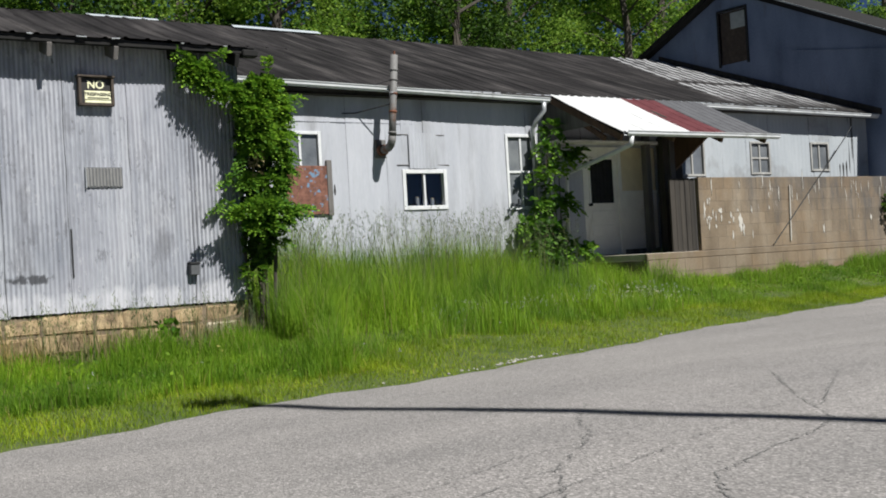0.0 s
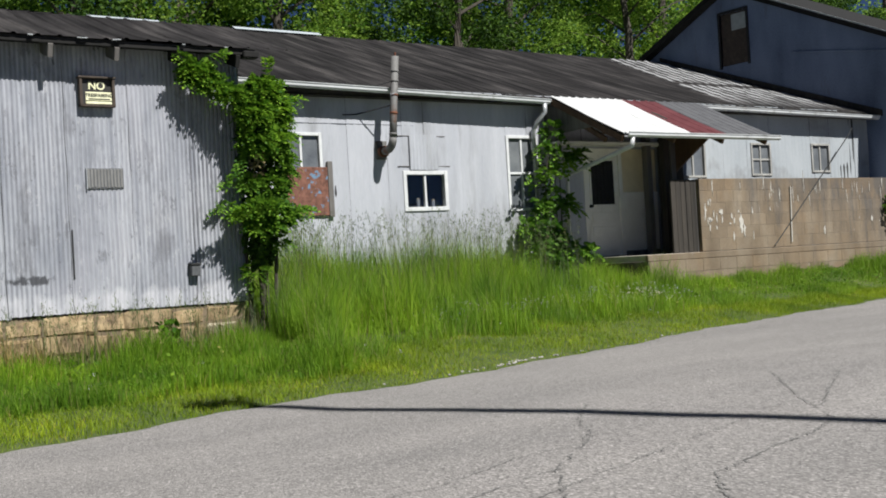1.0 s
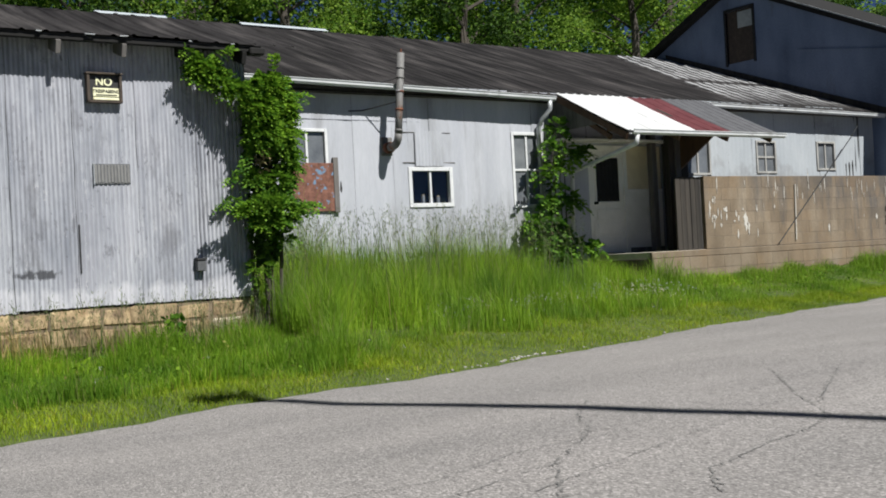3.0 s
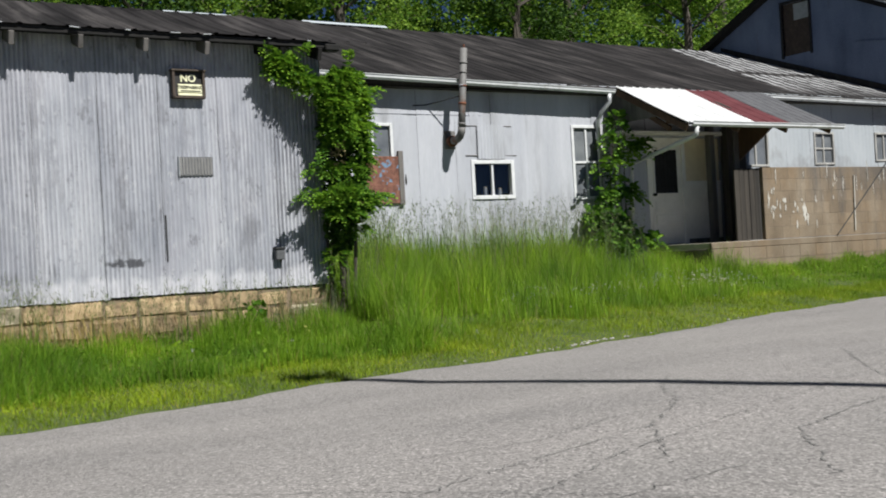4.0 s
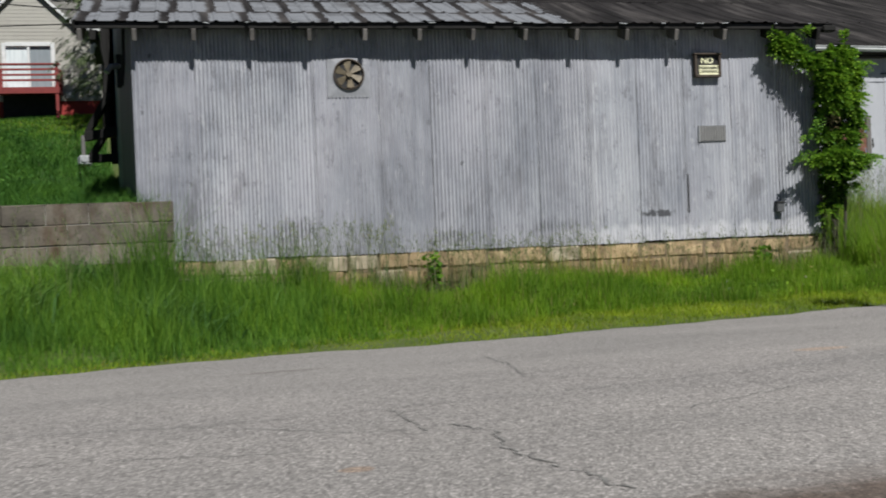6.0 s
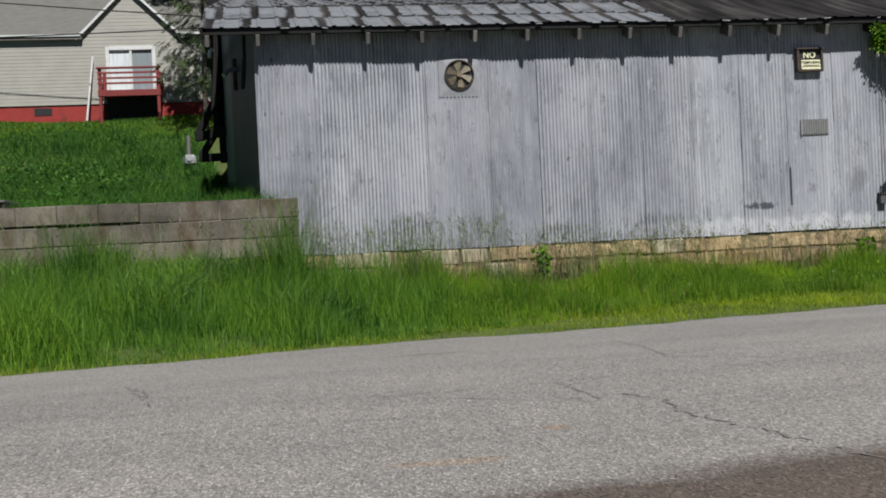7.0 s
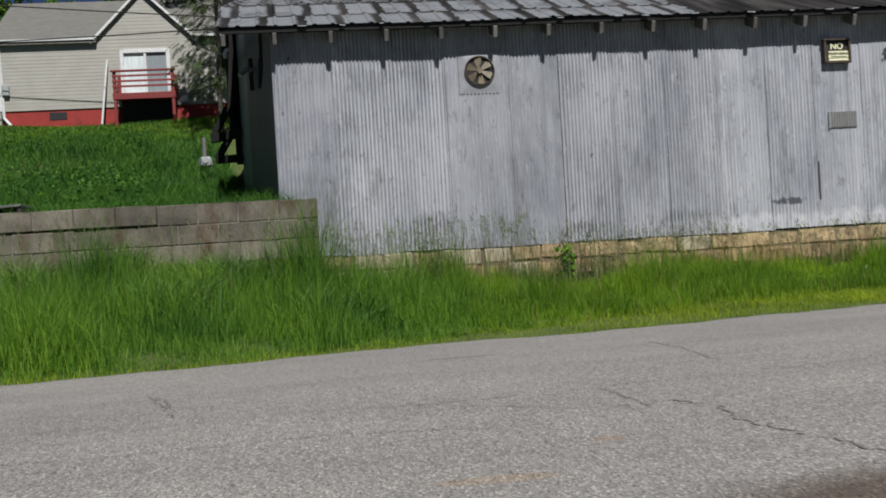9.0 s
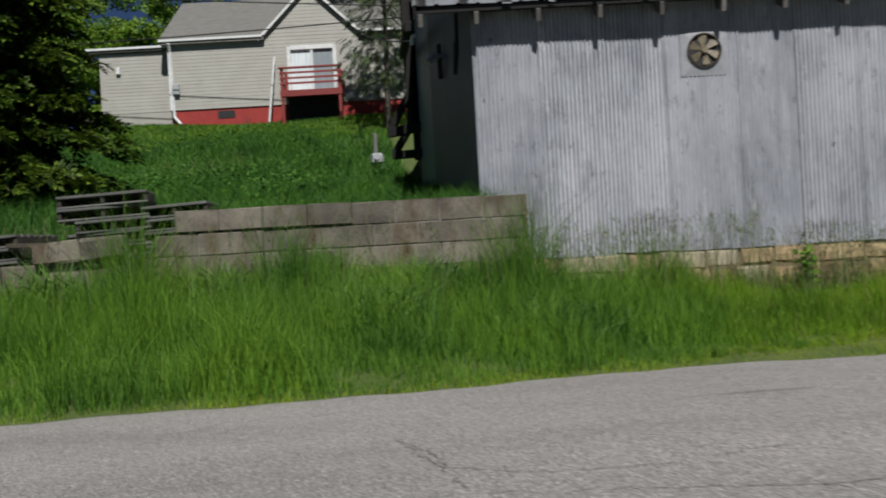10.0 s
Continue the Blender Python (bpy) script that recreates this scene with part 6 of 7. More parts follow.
wire((-30, 19.0, 9.8), (-0.9, 8.2, 4.1), 0.3, 0.012, "thin dark overhead wire running to the shed")
# unseen cable inferred from its shadow; end piece added to cast the blob
off = SUN_DIR / SUN_DIR.z * 9.5
line_pts = [Vector((x, y, float(road_base(x, y)))) + off for x, y in ((6.4, -2.8), (6.56, -3.22), (6.67, -3.95), (6.9, -4.92), (7.01, -5.78), (7.11, -6.52), (7.39, -7.48), (7.93, -9.19), (9.24, -13.02), (12.06, -21.07))]
street = thing("road_shadow_cable", line_pts[0], "unseen thick black cable with an end piece added to cast the road shadow", "street lamp")
part("cable", tube(line_pts, 0.075, 8), RUBBER, street)
lx, ly, lz = line_pts[0]
part("blob_caster", tube([(lx + 0.10, ly - 0.05, lz + 0.02), (lx - 0.05, ly - 0.02, lz), (lx - 0.32, ly - 0.06, lz - 0.02)], 0.09, 10, taper=0.14), GALV, street)
guy = part("guy_wire", tube([(22.60, 3.14, 2.20), (22.20, 3.0, 1.98), (20.34, 1.97, 1.49), (18.58, 1.97, -0.02)], 0.010, 6), RUBBER)
tagged(guy, "dark guy wire slanting before the tan parapet", "cable")

# ---- road marks ----
rngc = random.Random(21)
CR = [([(7.24, -5.73), (6.83, -6.11), (6.52, -6.54), (6.18, -6.86), (5.81, -7.14), (5.23, -7.87)], 0.013), ([(8.82, -5.72), (7.89, -6.63), (7.35, -7.25), (6.94, -7.42), (6.5, -7.54), (6.03, -7.72), (5.42, -8.38)], 0.014),
      ([(2.11, -5.94), (2.07, -6.54), (1.91, -7.46), (2.1, -7.62), (2.33, -7.94)], 0.015), ([(2.3, -5.87), (2.73, -5.69), (3.43, -5.61)], 0.006),
      ([(-3.15, -8.49), (-1.06, -8.24), (-0.45, -8.13), (0.43, -8.3), (1.15, -8.21), (2.26, -8.03), (2.94, -7.91), (3.63, -7.92), (4.65, -7.53), (5.85, -7.14)], 0.009),
      ([(1.15, -8.21), (1.17, -8.53), (1.18, -8.8)], 0.014), ([(1.28, -8.68), (1.37, -8.9), (1.32, -9.2), (1.34, -9.35), (1.41, -9.68), (1.45, -9.98), (1.51, -10.48)], 0.022),
      ([(-0.69, -7.11), (-0.6, -7.5), (-0.47, -8.18)], 0.008), ([(-1.66, -6.1), (-1.59, -5.72)], 0.009), ([(-0.74, -6.87), (-0.6, -7.31), (-0.53, -7.72), (-0.23, -7.9), (0.1, -7.87), (0.59, -7.63)], 0.010),
      ([(-0.44, -5.59), (-0.39, -5.89)], 0.008), ([(0.43, -8.3), (0.92, -8.68), (1.37, -8.84)], 0.008), ([(9.17, -5.99), (8.3, -6.53), (7.66, -6.96)], 0.010), ([(3.98, -7.02), (4.63, -7.86), (5.12, -8.58)], 0.008),
      ([(10.05, -4.54), (10.72, -5.46), (11.28, -6.56)], 0.009),
      ([(3.0, -8.75), (3.7, -8.45), (4.4, -8.05), (5.3, -7.55), (6.3, -7.2), (7.6, -6.75)], 0.008), ([(2.1, -8.75), (3.0, -8.3), (3.9, -8.0), (4.6, -8.15), (5.4, -8.05)], 0.006), ([(4.7, -7.0), (5.3, -7.05), (5.9, -6.8), (6.6, -6.75)], 0.005),
      ([(-2.6, -7.6), (-1.9, -7.9), (-1.2, -7.75)], 0.006), ([(-1.4, -8.9), (-0.6, -8.95), (0.1, -8.85), (0.8, -9.0)], 0.006)]
for pts, w in CR:
    part("road_crack", crack(pts, w * 0.6, rngc), CRACK, road)


# ---- loose stones at the road edge ----
rngs = random.Random(31)
for k in range(80):
    x = rngs.choice((rngs.uniform(8.6, 10.6), rngs.uniform(7.5, 14), rngs.uniform(9.0, 9.9)))
    y = float(road_edge(x)) - rngs.uniform(-0.02, 0.10)
    r = rngs.uniform(0.005, 0.017)
    bm = bmesh.new()
    bmesh.ops.create_icosphere(bm, subdivisions=1, radius=r)
    for v in bm.verts:
        v.co = Vector((v.co.x * 1.3, v.co.y, v.co.z * 0.7)) * rngs.uniform(0.8, 1.2)
    peb = part("pebble", bm, GRAVEL)
    peb.matrix_world = Matrix.Translation((x, y, FALL_Z[0] + r * 0.3))
    tagged(peb, "pale gravel stone lying at the road edge", "stone", "loose stones")

# ---- grass ----
rg = np.random.default_rng(4)


def bank_points(n, x0, x1, k0, k1, power=1.0):
    x = rg.uniform(x0, x1, n)
    ye, yf = road_edge(x), np.interp(x, FOOT_X, FOOT_Y)
    k = k0 + (k1 - k0) * rg.uniform(0, 1, n) ** power
    y = ye + (yf - ye) * k
    return x, y, k


def clump_noise(x, y, f):
    return 0.5 + 0.25 * (np.sin(x * f + 1.3 * np.sin(y * f * 0.7)) + np.sin(y * f * 1.3 + 2 + 1.1 * np.sin(x * f * 0.6)))


def sow(name, x, y, h, w, lean, material, label):
    roots = np.stack([x, y, ground_z(x, y) - 0.01], 1)
    ob = part(name, blades(name, roots, h, w, lean, rg), material)
    return tagged(ob, label, "grass", kind="stuff")


# short, yellower verge along the asphalt, wider before the buildings
x, y, k = bank_points(95000, -7, 24, -0.028, 0.30)
x, y, k = [a[k < np.interp(x, [-7, -1, 1.5, 4, 24], [-0.02, -0.01, 0.10, 0.30, 0.30])] for a in (x, y, k)]
h = rg.uniform(0.03, 0.085, len(x)) * (0.6 + 0.9 * clump_noise(x, y, 3.0)) * (0.7 + 2.2 * np.clip(k, 0, 1))
sow("verge_grass", x, y, h, rg.uniform(0.0035, 0.0065, len(x)), rg.uniform(0.2, 0.9, len(x)), VERGE, "short yellow-green grass along the road edge")
# the bank proper: rank and bluish by the block wall, green before the shed, yellower and brightened in colour by the
# workshop
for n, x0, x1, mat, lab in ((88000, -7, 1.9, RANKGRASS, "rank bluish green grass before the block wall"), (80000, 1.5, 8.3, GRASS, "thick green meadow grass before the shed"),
                            (105000, 7.9, 24, MOUNDGRASS, "bright yellow-green meadow grass before the workshop")):
    x, y, k = bank_points(n, x0, x1, -0.022 if x0 < 0 else 0.0, 0.995)
    keep = k > np.interp(x, [-7, -1, 1.5, 4, 24], [-0.10, -0.09, 0.02, 0.20, 0.20]) + 0.06 * clump_noise(x, y, 4.0)
    x, y, k = x[keep], y[keep], k[keep]
    tall = np.interp(x, [-7, 0.5, 2.2, 3.4, 7.5, 8.6, 11, 14, 16, 24], [1.15, 1.08, 0.95, 0.74, 0.64, 1.3, 1.25, 0.85, 0.42, 0.42]) * np.where((x > 1.5) & (x < 8.2), np.interp(k, [0.6, 0.9], [1, 0.45]), np.where(x <= 1.5, np.interp(k, [0.58, 0.90], [1, 0.36]), 1))
    h = rg.uniform(0.14, 0.40, len(x)) * (0.22 + 1.45 * clump_noise(x, y, 2.1) * clump_noise(x + 3, y, 6.1) * 1.75) * (0.55 + 0.9 * np.clip(k, 0, 1)) * tall * np.where(x < 1.9, np.interp(k, [-0.02, 0.03], [0.45, 1.0]), 1)
    h = h * np.where(x < 1.9, 0.55 + 0.75 * (clump_noise(x - 2, y + 5, 3.3) > 0.42), 1)
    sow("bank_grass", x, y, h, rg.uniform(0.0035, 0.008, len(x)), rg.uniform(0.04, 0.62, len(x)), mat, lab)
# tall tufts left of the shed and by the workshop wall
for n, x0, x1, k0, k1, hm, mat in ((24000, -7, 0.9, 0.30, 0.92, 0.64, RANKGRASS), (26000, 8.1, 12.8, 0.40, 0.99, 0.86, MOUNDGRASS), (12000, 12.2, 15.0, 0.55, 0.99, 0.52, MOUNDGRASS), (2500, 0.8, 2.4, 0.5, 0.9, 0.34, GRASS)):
    x, y, k = bank_points(n, x0, x1, k0, k1)
    c = clump_noise(x, y, 2.7) * 0.6 + clump_noise(x + 7, y - 3, 6.5) * 0.4
    h = rg.uniform(0.40, 1.0, len(x)) * hm * (0.25 + 1.15 * c) * np.where(x < 1.0, np.interp(k, [0.50, 0.86], [1, 0.22]), 1)
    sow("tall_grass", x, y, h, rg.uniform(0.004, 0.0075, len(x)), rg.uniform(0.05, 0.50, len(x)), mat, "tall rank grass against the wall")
# broad-bladed weed clumps in the rank grass
for cx, cy, hh in ((-0.55, -1.9, 0.48), (0.05, -2.3, 0.45), (-2.3, -2.3, 0.6), (-0.9, -3.0, 0.55), (0.7, -1.6, 0.5), (-3.6, -2.0, 0.6), (-1.6, -1.5, 0.5), (0.3, -3.4, 0.45)):
    clump = thing("leafy_weed_clump", (cx, cy, float(ground_z(cx, cy))), "bluish green broad-bladed weed clump in the grass", "weeds", "weed clumps")
    n = 420
    px, py = cx + rg.normal(size=n) * 0.17, cy + rg.normal(size=n) * 0.15
    roots = np.stack([px, py, ground_z(px, py) - 0.01], 1)
    part("foliage", blades("foliage", roots, rg.uniform(0.35, 1.0, n) * hh, rg.uniform(0.010, 0.022, n), rg.uniform(0.3, 1.2, n), rg), WEEDBLUE, clump)
# dry straw before the stone base
x, y, k = bank_points(1500, 0.9, 8.0, 0.86, 0.99)
sow("dry_stalks", x, y, rg.uniform(0.15, 0.50, len(x)), np.full(len(x), 0.008), rg.uniform(0.05, 0.5, len(x)), STRAW, "dry straw stalks before the stone base")
# seed stalks
SX, SY, SH = [], [], []
for n, x0, x1, k0, k1, hm in ((330, 0.2, 2.6, 0.74, 0.99, 0.78), (160, 2.6, 5.0, 0.80, 0.99, 0.62), (950, 8.4, 13.8, 0.55, 0.98, 1.10), (260, -7, 0.2, 0.45, 0.97, 0.70), (320, 3, 8, 0.86, 0.99, 0.50)):
    x, y, k = bank_points(n, x0, x1, k0, k1)
    SX.append(x), SY.append(y), SH.append(rg.uniform(0.65, 1.1, n) * hm)
x, y, h = np.concatenate(SX), np.concatenate(SY), np.concatenate(SH)
sow("grass_stalks", x, y, h, np.full(len(x), 0.0075), rg.uniform(0.02, 0.25, len(x)), SEEDS, "thin pale grass stalks")
tips = np.stack([x, y, ground_z(x, y) + h * 0.93], 1)
heads = np.repeat(tips, 9, 0) + rg.normal(size=(len(tips) * 9, 3)) * np.array([0.012, 0.012, 0.050])
nh = len(heads)
ob = part("seed_heads", blades("seed_heads", heads, rg.uniform(0.02, 0.05, nh), np.full(nh, 0.006), rg.uniform(0.2, 0.9, nh), rg), SEEDS)
tagged(ob, "feathery grass seed heads above the bank", "grass", kind="stuff")
# clover and small broad weeds
x, y, k = bank_points(760, 9.8, 15.0, 0.32, 0.62)
fl = np.stack([x, y, ground_z(x, y) + rg.uniform(0.10, 0.24, len(x))], 1)
x2, y2, k2 = bank_points(22, 3, 14, 0.1, 0.5)
fl = np.concatenate([fl, np.stack([x2, y2, ground_z(x2, y2) + rg.uniform(0.06, 0.16, len(x2))], 1)])
fl = np.repeat(fl, 6, 0) + rg.normal(size=(len(fl) * 6, 3)) * 0.008
ob = part("clover_flowers", leaf_cloud("clover_flowers", fl, 0.015, rg), PETAL)
tagged(ob, "scattered white clover heads in the grass", "flowers", kind="stuff")
x, y, k = bank_points(900, -6, 22, 0.30, 0.85)
wl = np.repeat(np.stack([x, y, ground_z(x, y) + rg.uniform(0.02, 0.12, len(x))], 1), 4, 0)
wl = wl + rg.normal(size=wl.shape) * 0.035
ob = part("broad_weeds", leaf_cloud("broad_weeds", wl, 0.040, rg), GRASS)
tagged(ob, "broad-leaved weeds among the grass", "weeds", kind="stuff")
# hillside behind the retaining wall
n = 165000
y = -0.72 + 23 * rg.uniform(0, 1, n) ** 1.25
x = rg.uniform(-14, 0.1, n) - 0.09 * np.maximum(y, 0)
h = rg.uniform(0.14, 0.34, n) * (0.5 + 0.9 * clump_noise(x, y, 1.1)) * np.interp(y, [-1, 2, 16, 20], [0.8, 1.2, 1.1, 0.45])
sow("hill_grass", x, y, h, rg.uniform(0.008, 0.017, n) * (0.6 + y / 22), rg.uniform(0.2, 0.9, n), HILLGRASS, "lush dark green grass on the hillside")
n = 9000
y = rg.uniform(1, 18, n)
x = rg.uniform(-11, -1.2, n)
c = clump_noise(x, y, 0.8) * 0.6 + clump_noise(x + 4, y - 2, 1.9) * 0.4
keep = c > 0.53 + 0.07 * (x < -4.5)
x, y, c = x[keep], y[keep], c[keep]
hw = np.repeat(np.stack([x, y, ground_z(x, y) + rg.uniform(0.1, 1.0, len(x)) * (0.25 + 1.1 * (c - 0.5))], 1), 3, 0)
hw = hw + rg.normal(size=hw.shape) * 0.06
ob = part("hill_weeds", leaf_cloud("hill_weeds", hw, 0.068, rg), WEEDLEAF)
tagged(ob, "leafy weeds spread over the hillside", "weeds", kind="stuff")
n = 26000
y = rg.uniform(18.2, 21.9, n)
x = rg.uniform(-12, 1, n)
sow("lawn_grass", x, y, rg.uniform(0.05, 0.14, n), rg.uniform(0.010, 0.020, n), rg.uniform(0.2, 0.9, n), GRASS, "short sunlit lawn grass along the house")
for k, (cx, cy, hh) in enumerate(((3.02, -0.40, 0.34), (6.95, -0.35, 0.26))):
    weed = thing("tall_weed", (cx, cy, float(ground_z(cx, cy))), "single leafy green weed before the stone base", "weed", "tall weeds")
    z0 = float(ground_z(cx, cy))
    part("stem", tube([(cx, cy, z0 - 0.02), (cx + 0.02, cy, z0 + hh)], 0.006, 5), WEEDLEAF, weed)
    pts = np.array([(cx, cy, z0 + 0.1)]) + rg.uniform(-1, 1, (70, 3)) * np.array([0.09, 0.08, 0.0]) + np.stack([np.zeros(70), np.zeros(70), rg.uniform(0, hh, 70)], 1)
    part("foliage", leaf_cloud("foliage", pts, 0.075, rg), VINELEAF, weed)

# ---- climbing plants ----
vine = thing("climbing_vine", (8.0, -0.1, -0.4), "bright green leafy vine climbing the shed corner", "vine")
vc = [((7.44, -0.20, 2.00), (0.17, 0.10, 0.11), 1.3), ((7.60, -0.22, 1.86), (0.12, 0.10, 0.10), 0.6), ((7.78, -0.26, 1.78), (0.15, 0.13, 0.10), 0.9),
      ((8.08, -0.26, 1.84), (0.20, 0.18, 0.14), 1.6), ((8.24, -0.20, 1.66), (0.16, 0.18, 0.16), 1.4), ((7.98, -0.30, 1.60), (0.20, 0.18, 0.15), 1.6), ((8.00, -0.30, 1.36), (0.18, 0.18, 0.16), 1.4),
      ((8.22, -0.22, 1.38), (0.18, 0.18, 0.18), 1.4), ((8.28, -0.18, 1.12), (0.13, 0.16, 0.14), 0.9), ((8.18, -0.22, 0.90), (0.16, 0.16, 0.12), 1.0), ((7.92, -0.22, 0.93), (0.09, 0.08, 0.07), 0.22),
      ((7.85, -0.28, 0.62), (0.16, 0.16, 0.10), 1.1), ((8.03, -0.34, 0.68), (0.20, 0.18, 0.10), 1.4), ((8.25, -0.26, 0.60), (0.18, 0.18, 0.12), 1.3), ((8.02, -0.30, 0.50), (0.24, 0.16, 0.08), 0.7),
      ((8.20, -0.16, 0.34), (0.14, 0.12, 0.10), 0.25), ((7.98, -0.12, 0.02), (0.22, 0.14, 0.16), 0.3)]
vc = [(c, tuple((1.0 if c[2] > 0.8 else 0.86) * q for q in r), w * (1.3 if c[2] > 0.8 else 0.8)) for c, r, w in vc]
p, v = clump_skin(vc, 2900, rg, 0.35)
way = v * np.array([1.0, 0.7, 0.55]) + np.array([0.0, -0.55, 0.25])
part("leaves", fronds("leaves", p - way * 0.05, way, rg.uniform(0.08, 0.16, len(p)), rg, 5, 0.040, 0.36), VINELEAF, vine)
# long shoots reaching off the mass, their leaves set along them
shoots = bmesh.new()
tips_p, tips_v = [], []
for k, (a, b) in enumerate((((7.40, -0.2, 2.02), (7.22, -0.28, 2.12)), ((8.15, -0.25, 1.9), (8.14, -0.3, 2.10)), ((8.32, -0.2, 1.7), (8.46, -0.25, 1.74)),
                            ((7.78, -0.3, 0.66), (7.50, -0.34, 0.66)), ((8.34, -0.2, 0.62), (8.50, -0.3, 0.62)), ((7.9, -0.25, 1.25), (7.74, -0.25, 1.02)),
                            ((7.45, -0.2, 2.05), (7.66, -0.28, 2.16)), ((7.92, -0.2, 0.9), (7.66, -0.24, 0.92)))):
    a, b = Vector(a), Vector(b)
    mid = a.lerp(b, 0.5) + Vector((0, 0, 0.05))
    tube([a, mid, b], 0.005, 4, shoots, taper=0.002)
    for q in np.linspace(0.15, 1.0, 9):
        c = a.lerp(b, float(q)) + Vector((0, 0, 0.1 * q * (1 - q)))
        tips_p.append(c)
        sgn = 1 if len(tips_p) % 2 else -1
        tips_v.append((b - a).normalized() + Vector((0.5 * sgn, -0.5, 0.5 * sgn)))
part("shoots", shoots, WEEDLEAF, vine)
part("shoot_leaves", fronds("shoot_leaves", np.array(tips_p), np.array(tips_v), rg.uniform(0.08, 0.15, len(tips_p)), rg, 4, 0.042, 0.36), VINELEAF, vine)
for k in range(6):
    r = random.Random(k)
    x = 7.93 + 0.06 * k
    part("stem", tube([(x, 0.02, -0.85), (x + r.uniform(-.1, .1), -0.06, 0.3), (x + r.uniform(-.12, .12), -0.12, 1.0), (x + r.uniform(-.1, .1), -0.14, 1.75)], 0.024, 6, taper=0.010), BARK, vine)
# dark leaves inside the vine stand in for its inner shade
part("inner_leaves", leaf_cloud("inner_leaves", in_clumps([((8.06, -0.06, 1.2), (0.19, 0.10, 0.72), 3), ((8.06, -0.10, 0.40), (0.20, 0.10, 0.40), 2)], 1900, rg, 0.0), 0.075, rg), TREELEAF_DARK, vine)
part("dry_leaves", leaf_cloud("dry_leaves", in_clumps([((7.98, -0.32, 1.08), (0.10, 0.06, 0.14), 1)], 34, rg, 0.0), 0.06, rg), STRAW, vine, "pale dried leaves")
vine2 = thing("wall_creeper", (14.9, 3.2, -0.3), "green compound-leaved creeper beside the porch", "vine")
vc2 = [((14.80, 3.12, 2.00), (0.12, 0.08, 0.12), 0.5), ((14.62, 3.14, 1.72), (0.16, 0.10, 0.14), 0.7), ((14.95, 3.06, 1.60), (0.20, 0.12, 0.15), 1.2), ((15.18, 3.0, 1.60), (0.14, 0.10, 0.12), 0.6), ((14.66, 3.12, 1.36), (0.16, 0.10, 0.14), 0.6),
       ((14.42, 3.14, 1.22), (0.12, 0.08, 0.16), 0.4), ((14.74, 3.10, 1.02), (0.14, 0.10, 0.14), 0.5), ((14.95, 3.05, 0.86), (0.22, 0.14, 0.16), 1.0), ((14.46, 3.12, 0.84), (0.16, 0.10, 0.12), 0.6), ((14.24, 3.14, 0.52), (0.18, 0.12, 0.14), 0.8),
       ((14.62, 3.08, 0.48), (0.22, 0.14, 0.16), 1.0), ((14.28, 3.10, 0.18), (0.22, 0.14, 0.16), 0.9), ((14.66, 3.02, 0.14), (0.28, 0.18, 0.16), 1.3), ((15.05, 2.98, 0.10), (0.26, 0.18, 0.14), 1.0), ((15.32, 2.92, 0.04), (0.18, 0.14, 0.14), 0.5), ((14.55, 3.02, -0.10), (0.50, 0.22, 0.14), 1.3)]
p, v = clump_skin(vc2, 360, rg, 0.1)
way = v * np.array([1.0, 0.6, 0.5]) + np.array([0.0, -0.45, 0.1])
part("leaves", fronds("leaves", p - way * 0.06, way, rg.uniform(0.14, 0.25, len(p)), rg, 4, 0.075), CREEPERLEAF, vine2)
# same dark inner leaves, standing in for shade within the creeper
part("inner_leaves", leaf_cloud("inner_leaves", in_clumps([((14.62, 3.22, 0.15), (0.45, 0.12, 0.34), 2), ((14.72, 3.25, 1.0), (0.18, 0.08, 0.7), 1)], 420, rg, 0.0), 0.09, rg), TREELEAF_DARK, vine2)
for k in range(4):
    x = 14.55 + 0.10 * k
    part("stem", tube([(x, 3.2, -0.4), (x + 0.05, 3.15, 0.5), (x + 0.03, 3.12, 1.2), (x + 0.16, 3.08, 1.95 - 0.15 * k)], 0.014, 5, taper=0.005), BARK, vine2)
bush = thing("parapet_shrub", (22.0, 1.9, 0), "dark green shrub growing against the tan parapet", "shrub")
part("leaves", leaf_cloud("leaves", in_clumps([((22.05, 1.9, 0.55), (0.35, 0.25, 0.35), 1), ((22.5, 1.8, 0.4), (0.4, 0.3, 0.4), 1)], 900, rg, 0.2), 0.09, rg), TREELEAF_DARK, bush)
part("stem", tube([(22.1, 1.95, -0.2), (22.1, 1.92, 0.6)], 0.02, 6), BARK, bush)

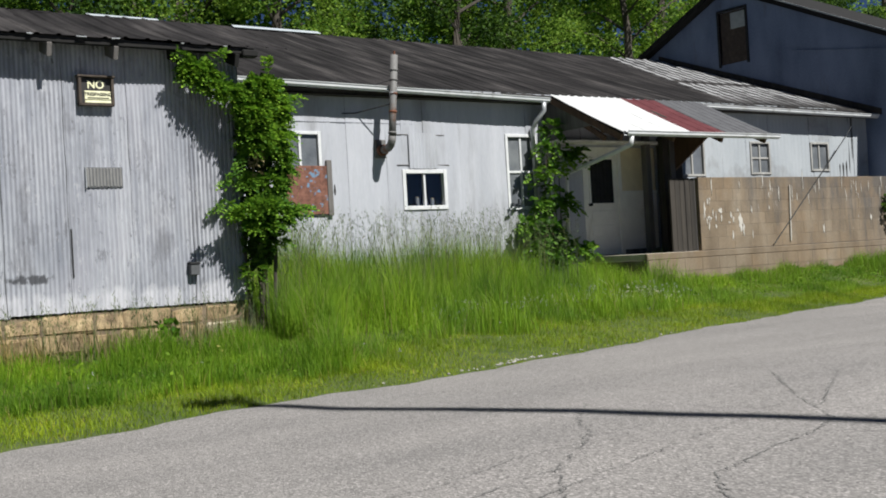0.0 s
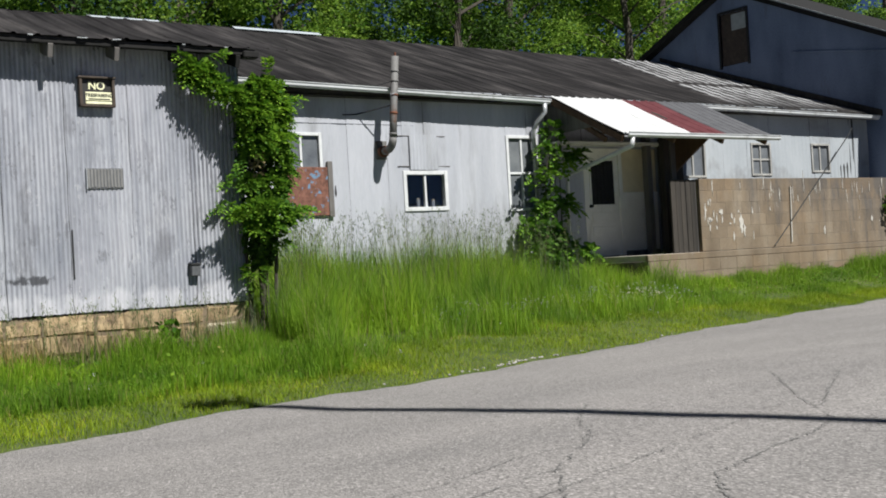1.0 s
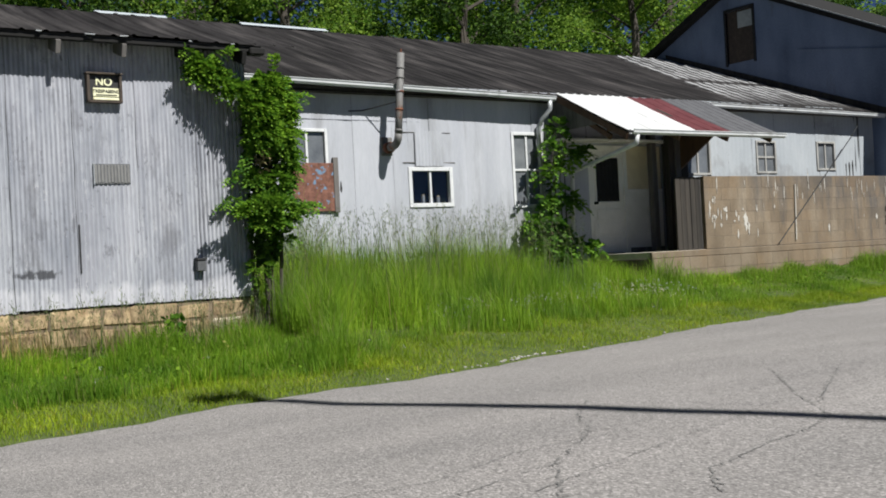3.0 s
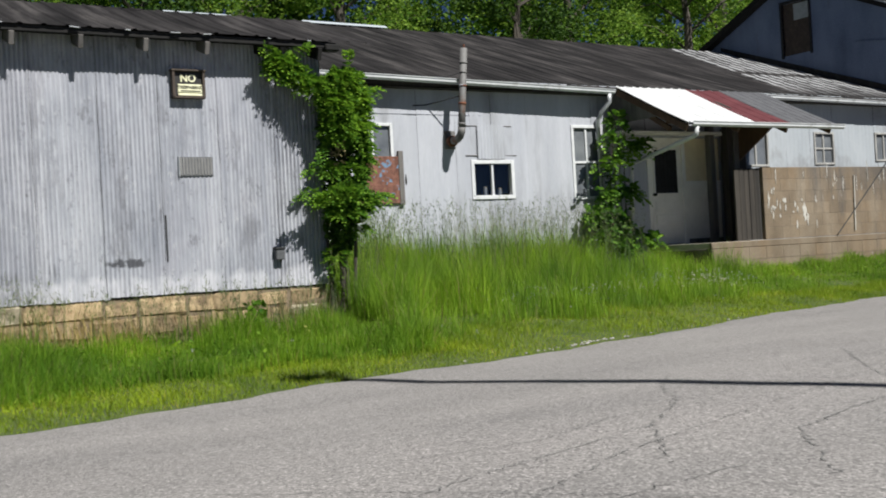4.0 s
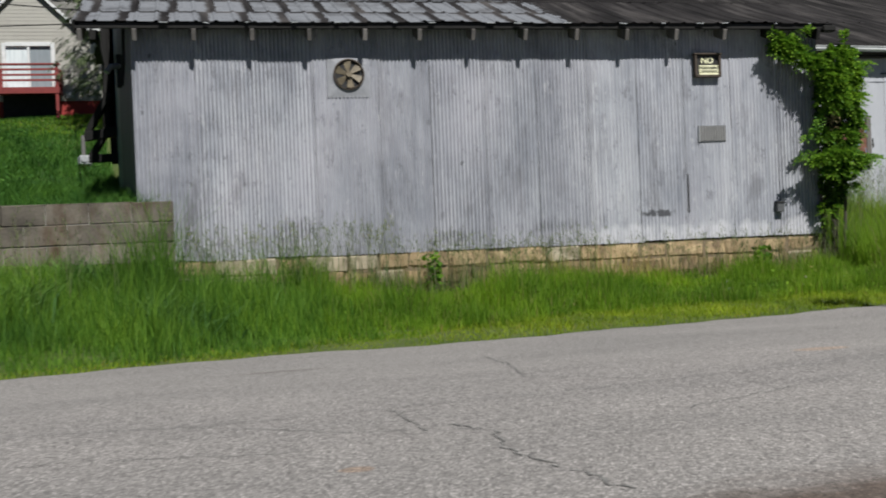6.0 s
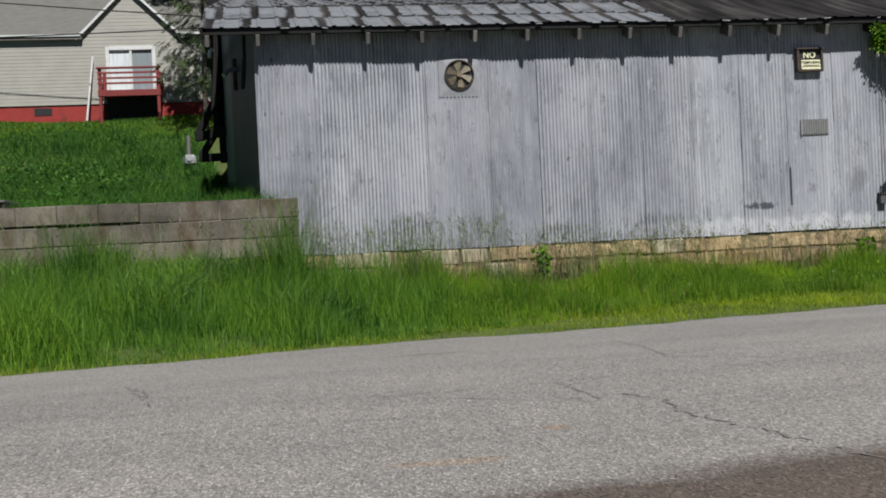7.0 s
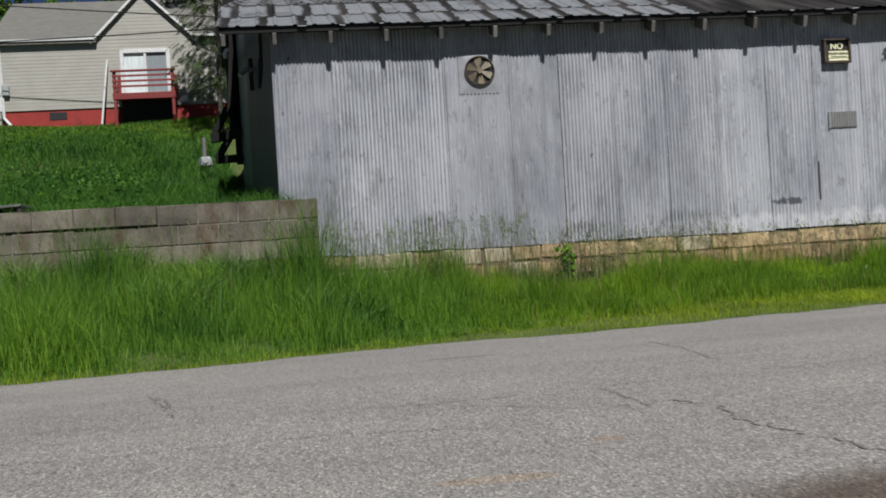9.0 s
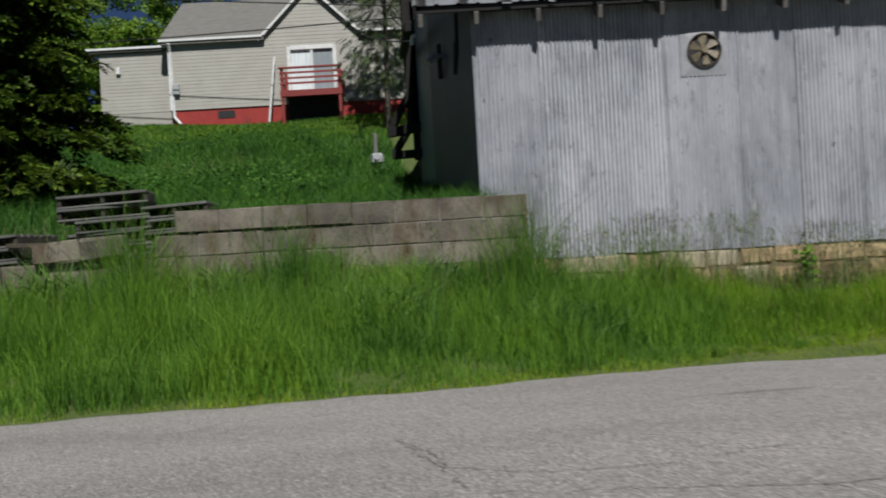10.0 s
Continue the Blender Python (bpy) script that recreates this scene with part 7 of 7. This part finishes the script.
# ---- trees ----
def tree(x, y, height, spread, seed, leaves=5200, size=0.16, material=TREELEAF, low=0.25, label="leafy green tree in the wood behind the workshop", group="wood behind the workshop", trunk=None, name="tree"):
    """A tapered trunk, forking limbs, and many small leaves gathered along the limbs."""
    r = np.random.default_rng(seed)
    z0 = float(ground_z(x, y))
    t = thing(name, (x, y, z0), label, "tree", group)
    rt = trunk or 0.018 * height + 0.05
    top = Vector((x + r.uniform(-0.5, 0.5), y + r.uniform(-0.4, 0.4), z0 + height * 0.92))
    base = Vector((x, y, z0 - 0.1))
    spine = [base.lerp(top, k / 6) + Vector((r.uniform(-0.12, 0.12), r.uniform(-0.12, 0.12), 0)) * (0 if k in (0,) else 1) for k in range(7)]
    clumps = []
    limbs = tube(spine, rt, 9, taper=rt * 0.22)
    n = 15
    for k in range(n):
        f = low + (0.95 - low) * (k + 0.5) / n
        p = base.lerp(top, f)
        a = k * 2.4 + r.uniform(-0.5, 0.5)
        reach = spread * (0.45 + 0.75 * math.sin(math.pi * min(1, (f - low) / (1 - low) * 0.75 + 0.22))) * r.uniform(0.65, 1.1)
        q = p + Vector((math.cos(a) * reach, math.sin(a) * reach, reach * r.uniform(0.15, 0.6)))
        m = p.lerp(q, 0.5) + Vector((0, 0, 0.12 * reach))
        tube([p, m, q], rt * 0.35 * (1 - 0.6 * f), 5, limbs, taper=0.012)
        for s in (0.45, 0.75, 1.0):
            c = p.lerp(q, s)
            rad = spread * r.uniform(0.16, 0.34)
            clumps.append(((c.x + r.normal() * 0.2, c.y + r.normal() * 0.2, c.z + r.normal() * 0.2), (rad, rad, rad * 0.65), rad))
    clumps.append(((top.x, top.y, top.z), (spread * 0.3, spread * 0.3, spread * 0.3), spread * 0.3))
    part("trunk", limbs, BARK, t)
    part("crown", leaf_cloud("crown", in_clumps(clumps, leaves, r, 0.25), size, r), material, t)
    return t


rt_ = random.Random(77)
spots = [(-3, 27, 13), (2, 24, 12), (5.5, 21, 11), (9, 23, 13), (12.5, 20, 11), (15.5, 22.5, 13), (19, 20.5, 12), (22.5, 23, 14), (26, 20.5, 12), (29.5, 22, 13), (33.5, 20, 12), (37.5, 22, 13), (42, 19, 12), (46, 21, 13),
         (7, 29, 15), (13, 30, 15), (19.5, 29, 15), (26, 30, 16), (33, 29, 15), (40, 28, 15), (50, 26, 15), (56, 24, 14)]
for k, (x, y, hgt) in enumerate(spots):
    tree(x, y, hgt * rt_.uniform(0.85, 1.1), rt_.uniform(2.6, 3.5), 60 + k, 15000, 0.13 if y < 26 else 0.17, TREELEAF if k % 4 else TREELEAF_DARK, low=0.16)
def boughed_tree(x, y, height, spread, seed, boughs, label, name="evergreen_tree", narrowing=0.72):
    """A trunk with tiers of drooping boughs, each carrying flat feathery sprays along it."""
    r = np.random.default_rng(seed)
    z0 = float(ground_z(x, y))
    t = thing(name, (x, y, z0), label, "tree")
    wood = tube([(x, y, z0 - 0.1), (x + 0.05, y, z0 + height * 0.5), (x + 0.02, y, z0 + height)], 0.02 * height, 8, taper=0.02)
    roots, ways, lens = [], [], []
    for k in range(boughs):
        f = (k + 0.5) / boughs
        a = k * 2.399 + r.uniform(-0.4, 0.4)
        reach = spread * (1.0 - narrowing * f ** 1.6) * r.uniform(0.55, 1.08)
        p = np.array([x, y, z0 + 0.25 + (height - 0.3) * f])
        out = np.array([math.cos(a), math.sin(a), 0.0])
        rise = r.uniform(0.05, 0.42)
        pts = [p + out * reach * q + np.array([0, 0, reach * (rise * q - 0.34 * q * q)]) for q in np.linspace(0, 1, 6)]
        tube(pts, 0.030 * (1.2 - f), 5, wood, taper=0.005)
        side = np.array([-out[1], out[0], 0.0])
        m = int(9 + 11 * reach / spread)
        for q in np.linspace(0.25, 1.0, m):
            c = p + out * reach * q + np.array([0, 0, reach * (rise * q - 0.34 * q * q)])
            for sgn in (-1, 1):
                roots.append(c + r.normal(size=3) * 0.05)
                ways.append(out * 0.75 + side * sgn * r.uniform(0.3, 1.1) + np.array([0, 0, r.uniform(-0.25, 0.25)]))
                lens.append(r.uniform(0.26, 0.52) * (1.15 - 0.4 * q))
    part("trunk", wood, BARK, t)
    part("crown", fronds("crown", np.array(roots), np.array(ways), np.array(lens), r, 8, 0.115, 0.26, 0.35, (0.0, -0.2, 1.0)), CONIFER, t)
    return t


boughed_tree(-8.25, 5.6, 6.6, 3.0, 11, 120, "dark green feathery tree standing above the pallets")
boughed_tree(-6.84, 5.2, 5.6, 1.80, 13, 160, "low dark green feathery shrub spreading above the pallets", "evergreen_shrub", 0.42)
tree(-9.6, 8.5, 6.2, 2.2, 12, 6000, 0.15, TREELEAF_DARK, 0.10, "dense dark green tree on the hillside", "", 0.14)
for k, (x, y, hgt) in enumerate(((-16, 40, 11), (-12, 44, 11), (-20, 43, 12.5), (-24, 40, 13), (-8, 46, 10), (-28, 36, 13), (-14.2, 37, 5.2), (-16.2, 38, 6.2), (-12.2, 39, 5.6), (-18.5, 37, 6.4))):
    tree(x, y, hgt, 3.0 if hgt > 8 else 2.2, 120 + k, 9000, 0.20, TREELEAF, 0.15 if hgt > 8 else 0.05, "hazy green tree far behind the house", "trees behind the house")
n = 120000
wx = rg.uniform(-4, 62, n)
wz = rg.uniform(0, 1, n) ** 0.8 * 10.5
wy = 31 + rg.normal(size=n) * 2.0
keep = clump_noise(wx, wz * 2.2, 0.8) + rg.normal(size=n) * 0.12 > 0.36
wood_pts = np.stack([wx, wy, ground_z(wx, wy) + wz], 1)[keep]
ob = part("far_woods", leaf_cloud("far_woods", wood_pts, 0.26, rg), TREELEAF)
tagged(ob, "thick green woodland filling the slope behind", "woods", kind="stuff")
# open cedar by the house corner
cedar = thing("cedar_tree", (-1.55, 19.2, float(ground_z(-1.55, 19.2))), "open grey-green cedar standing before the house corner", "tree")
cz = float(ground_z(-1.55, 19.2))
part("trunk", tube([(-1.55, 19.2, cz - 0.1), (-1.5, 19.2, cz + 2.5), (-1.45, 19.2, cz + 5.4)], 0.09, 8, taper=0.03), BARK, cedar)
rr = np.random.default_rng(5)
roots, ways, lens = [], [], []
for k in range(64):
    f = k / 64
    a = k * 2.399
    reach = (1.35 - 0.55 * f) * rr.uniform(0.55, 1.05)
    out = np.array([math.cos(a), math.sin(a), 0.0])
    base = np.array([-1.5, 19.2, cz + 1.0 + 4.6 * f])
    for q in np.linspace(0.2, 1.0, 9):
        for sgn in (-1, 1):
            roots.append(base + out * reach * q + np.array([0, 0, 0.25 * reach * q]) + rr.normal(size=3) * 0.05)
            ways.append(out + sgn * rr.uniform(0.2, 1.0) * np.array([-out[1], out[0], 0.0]) + np.array([0, 0, rr.uniform(-0.5, 0.2)]))
            lens.append(rr.uniform(0.20, 0.38))
part("crown", fronds("crown", np.array(roots), np.array(ways), np.array(lens), rr, 9, 0.075, 0.2, 0.5, (0.0, -0.3, 1.0)), CEDAR, cedar)
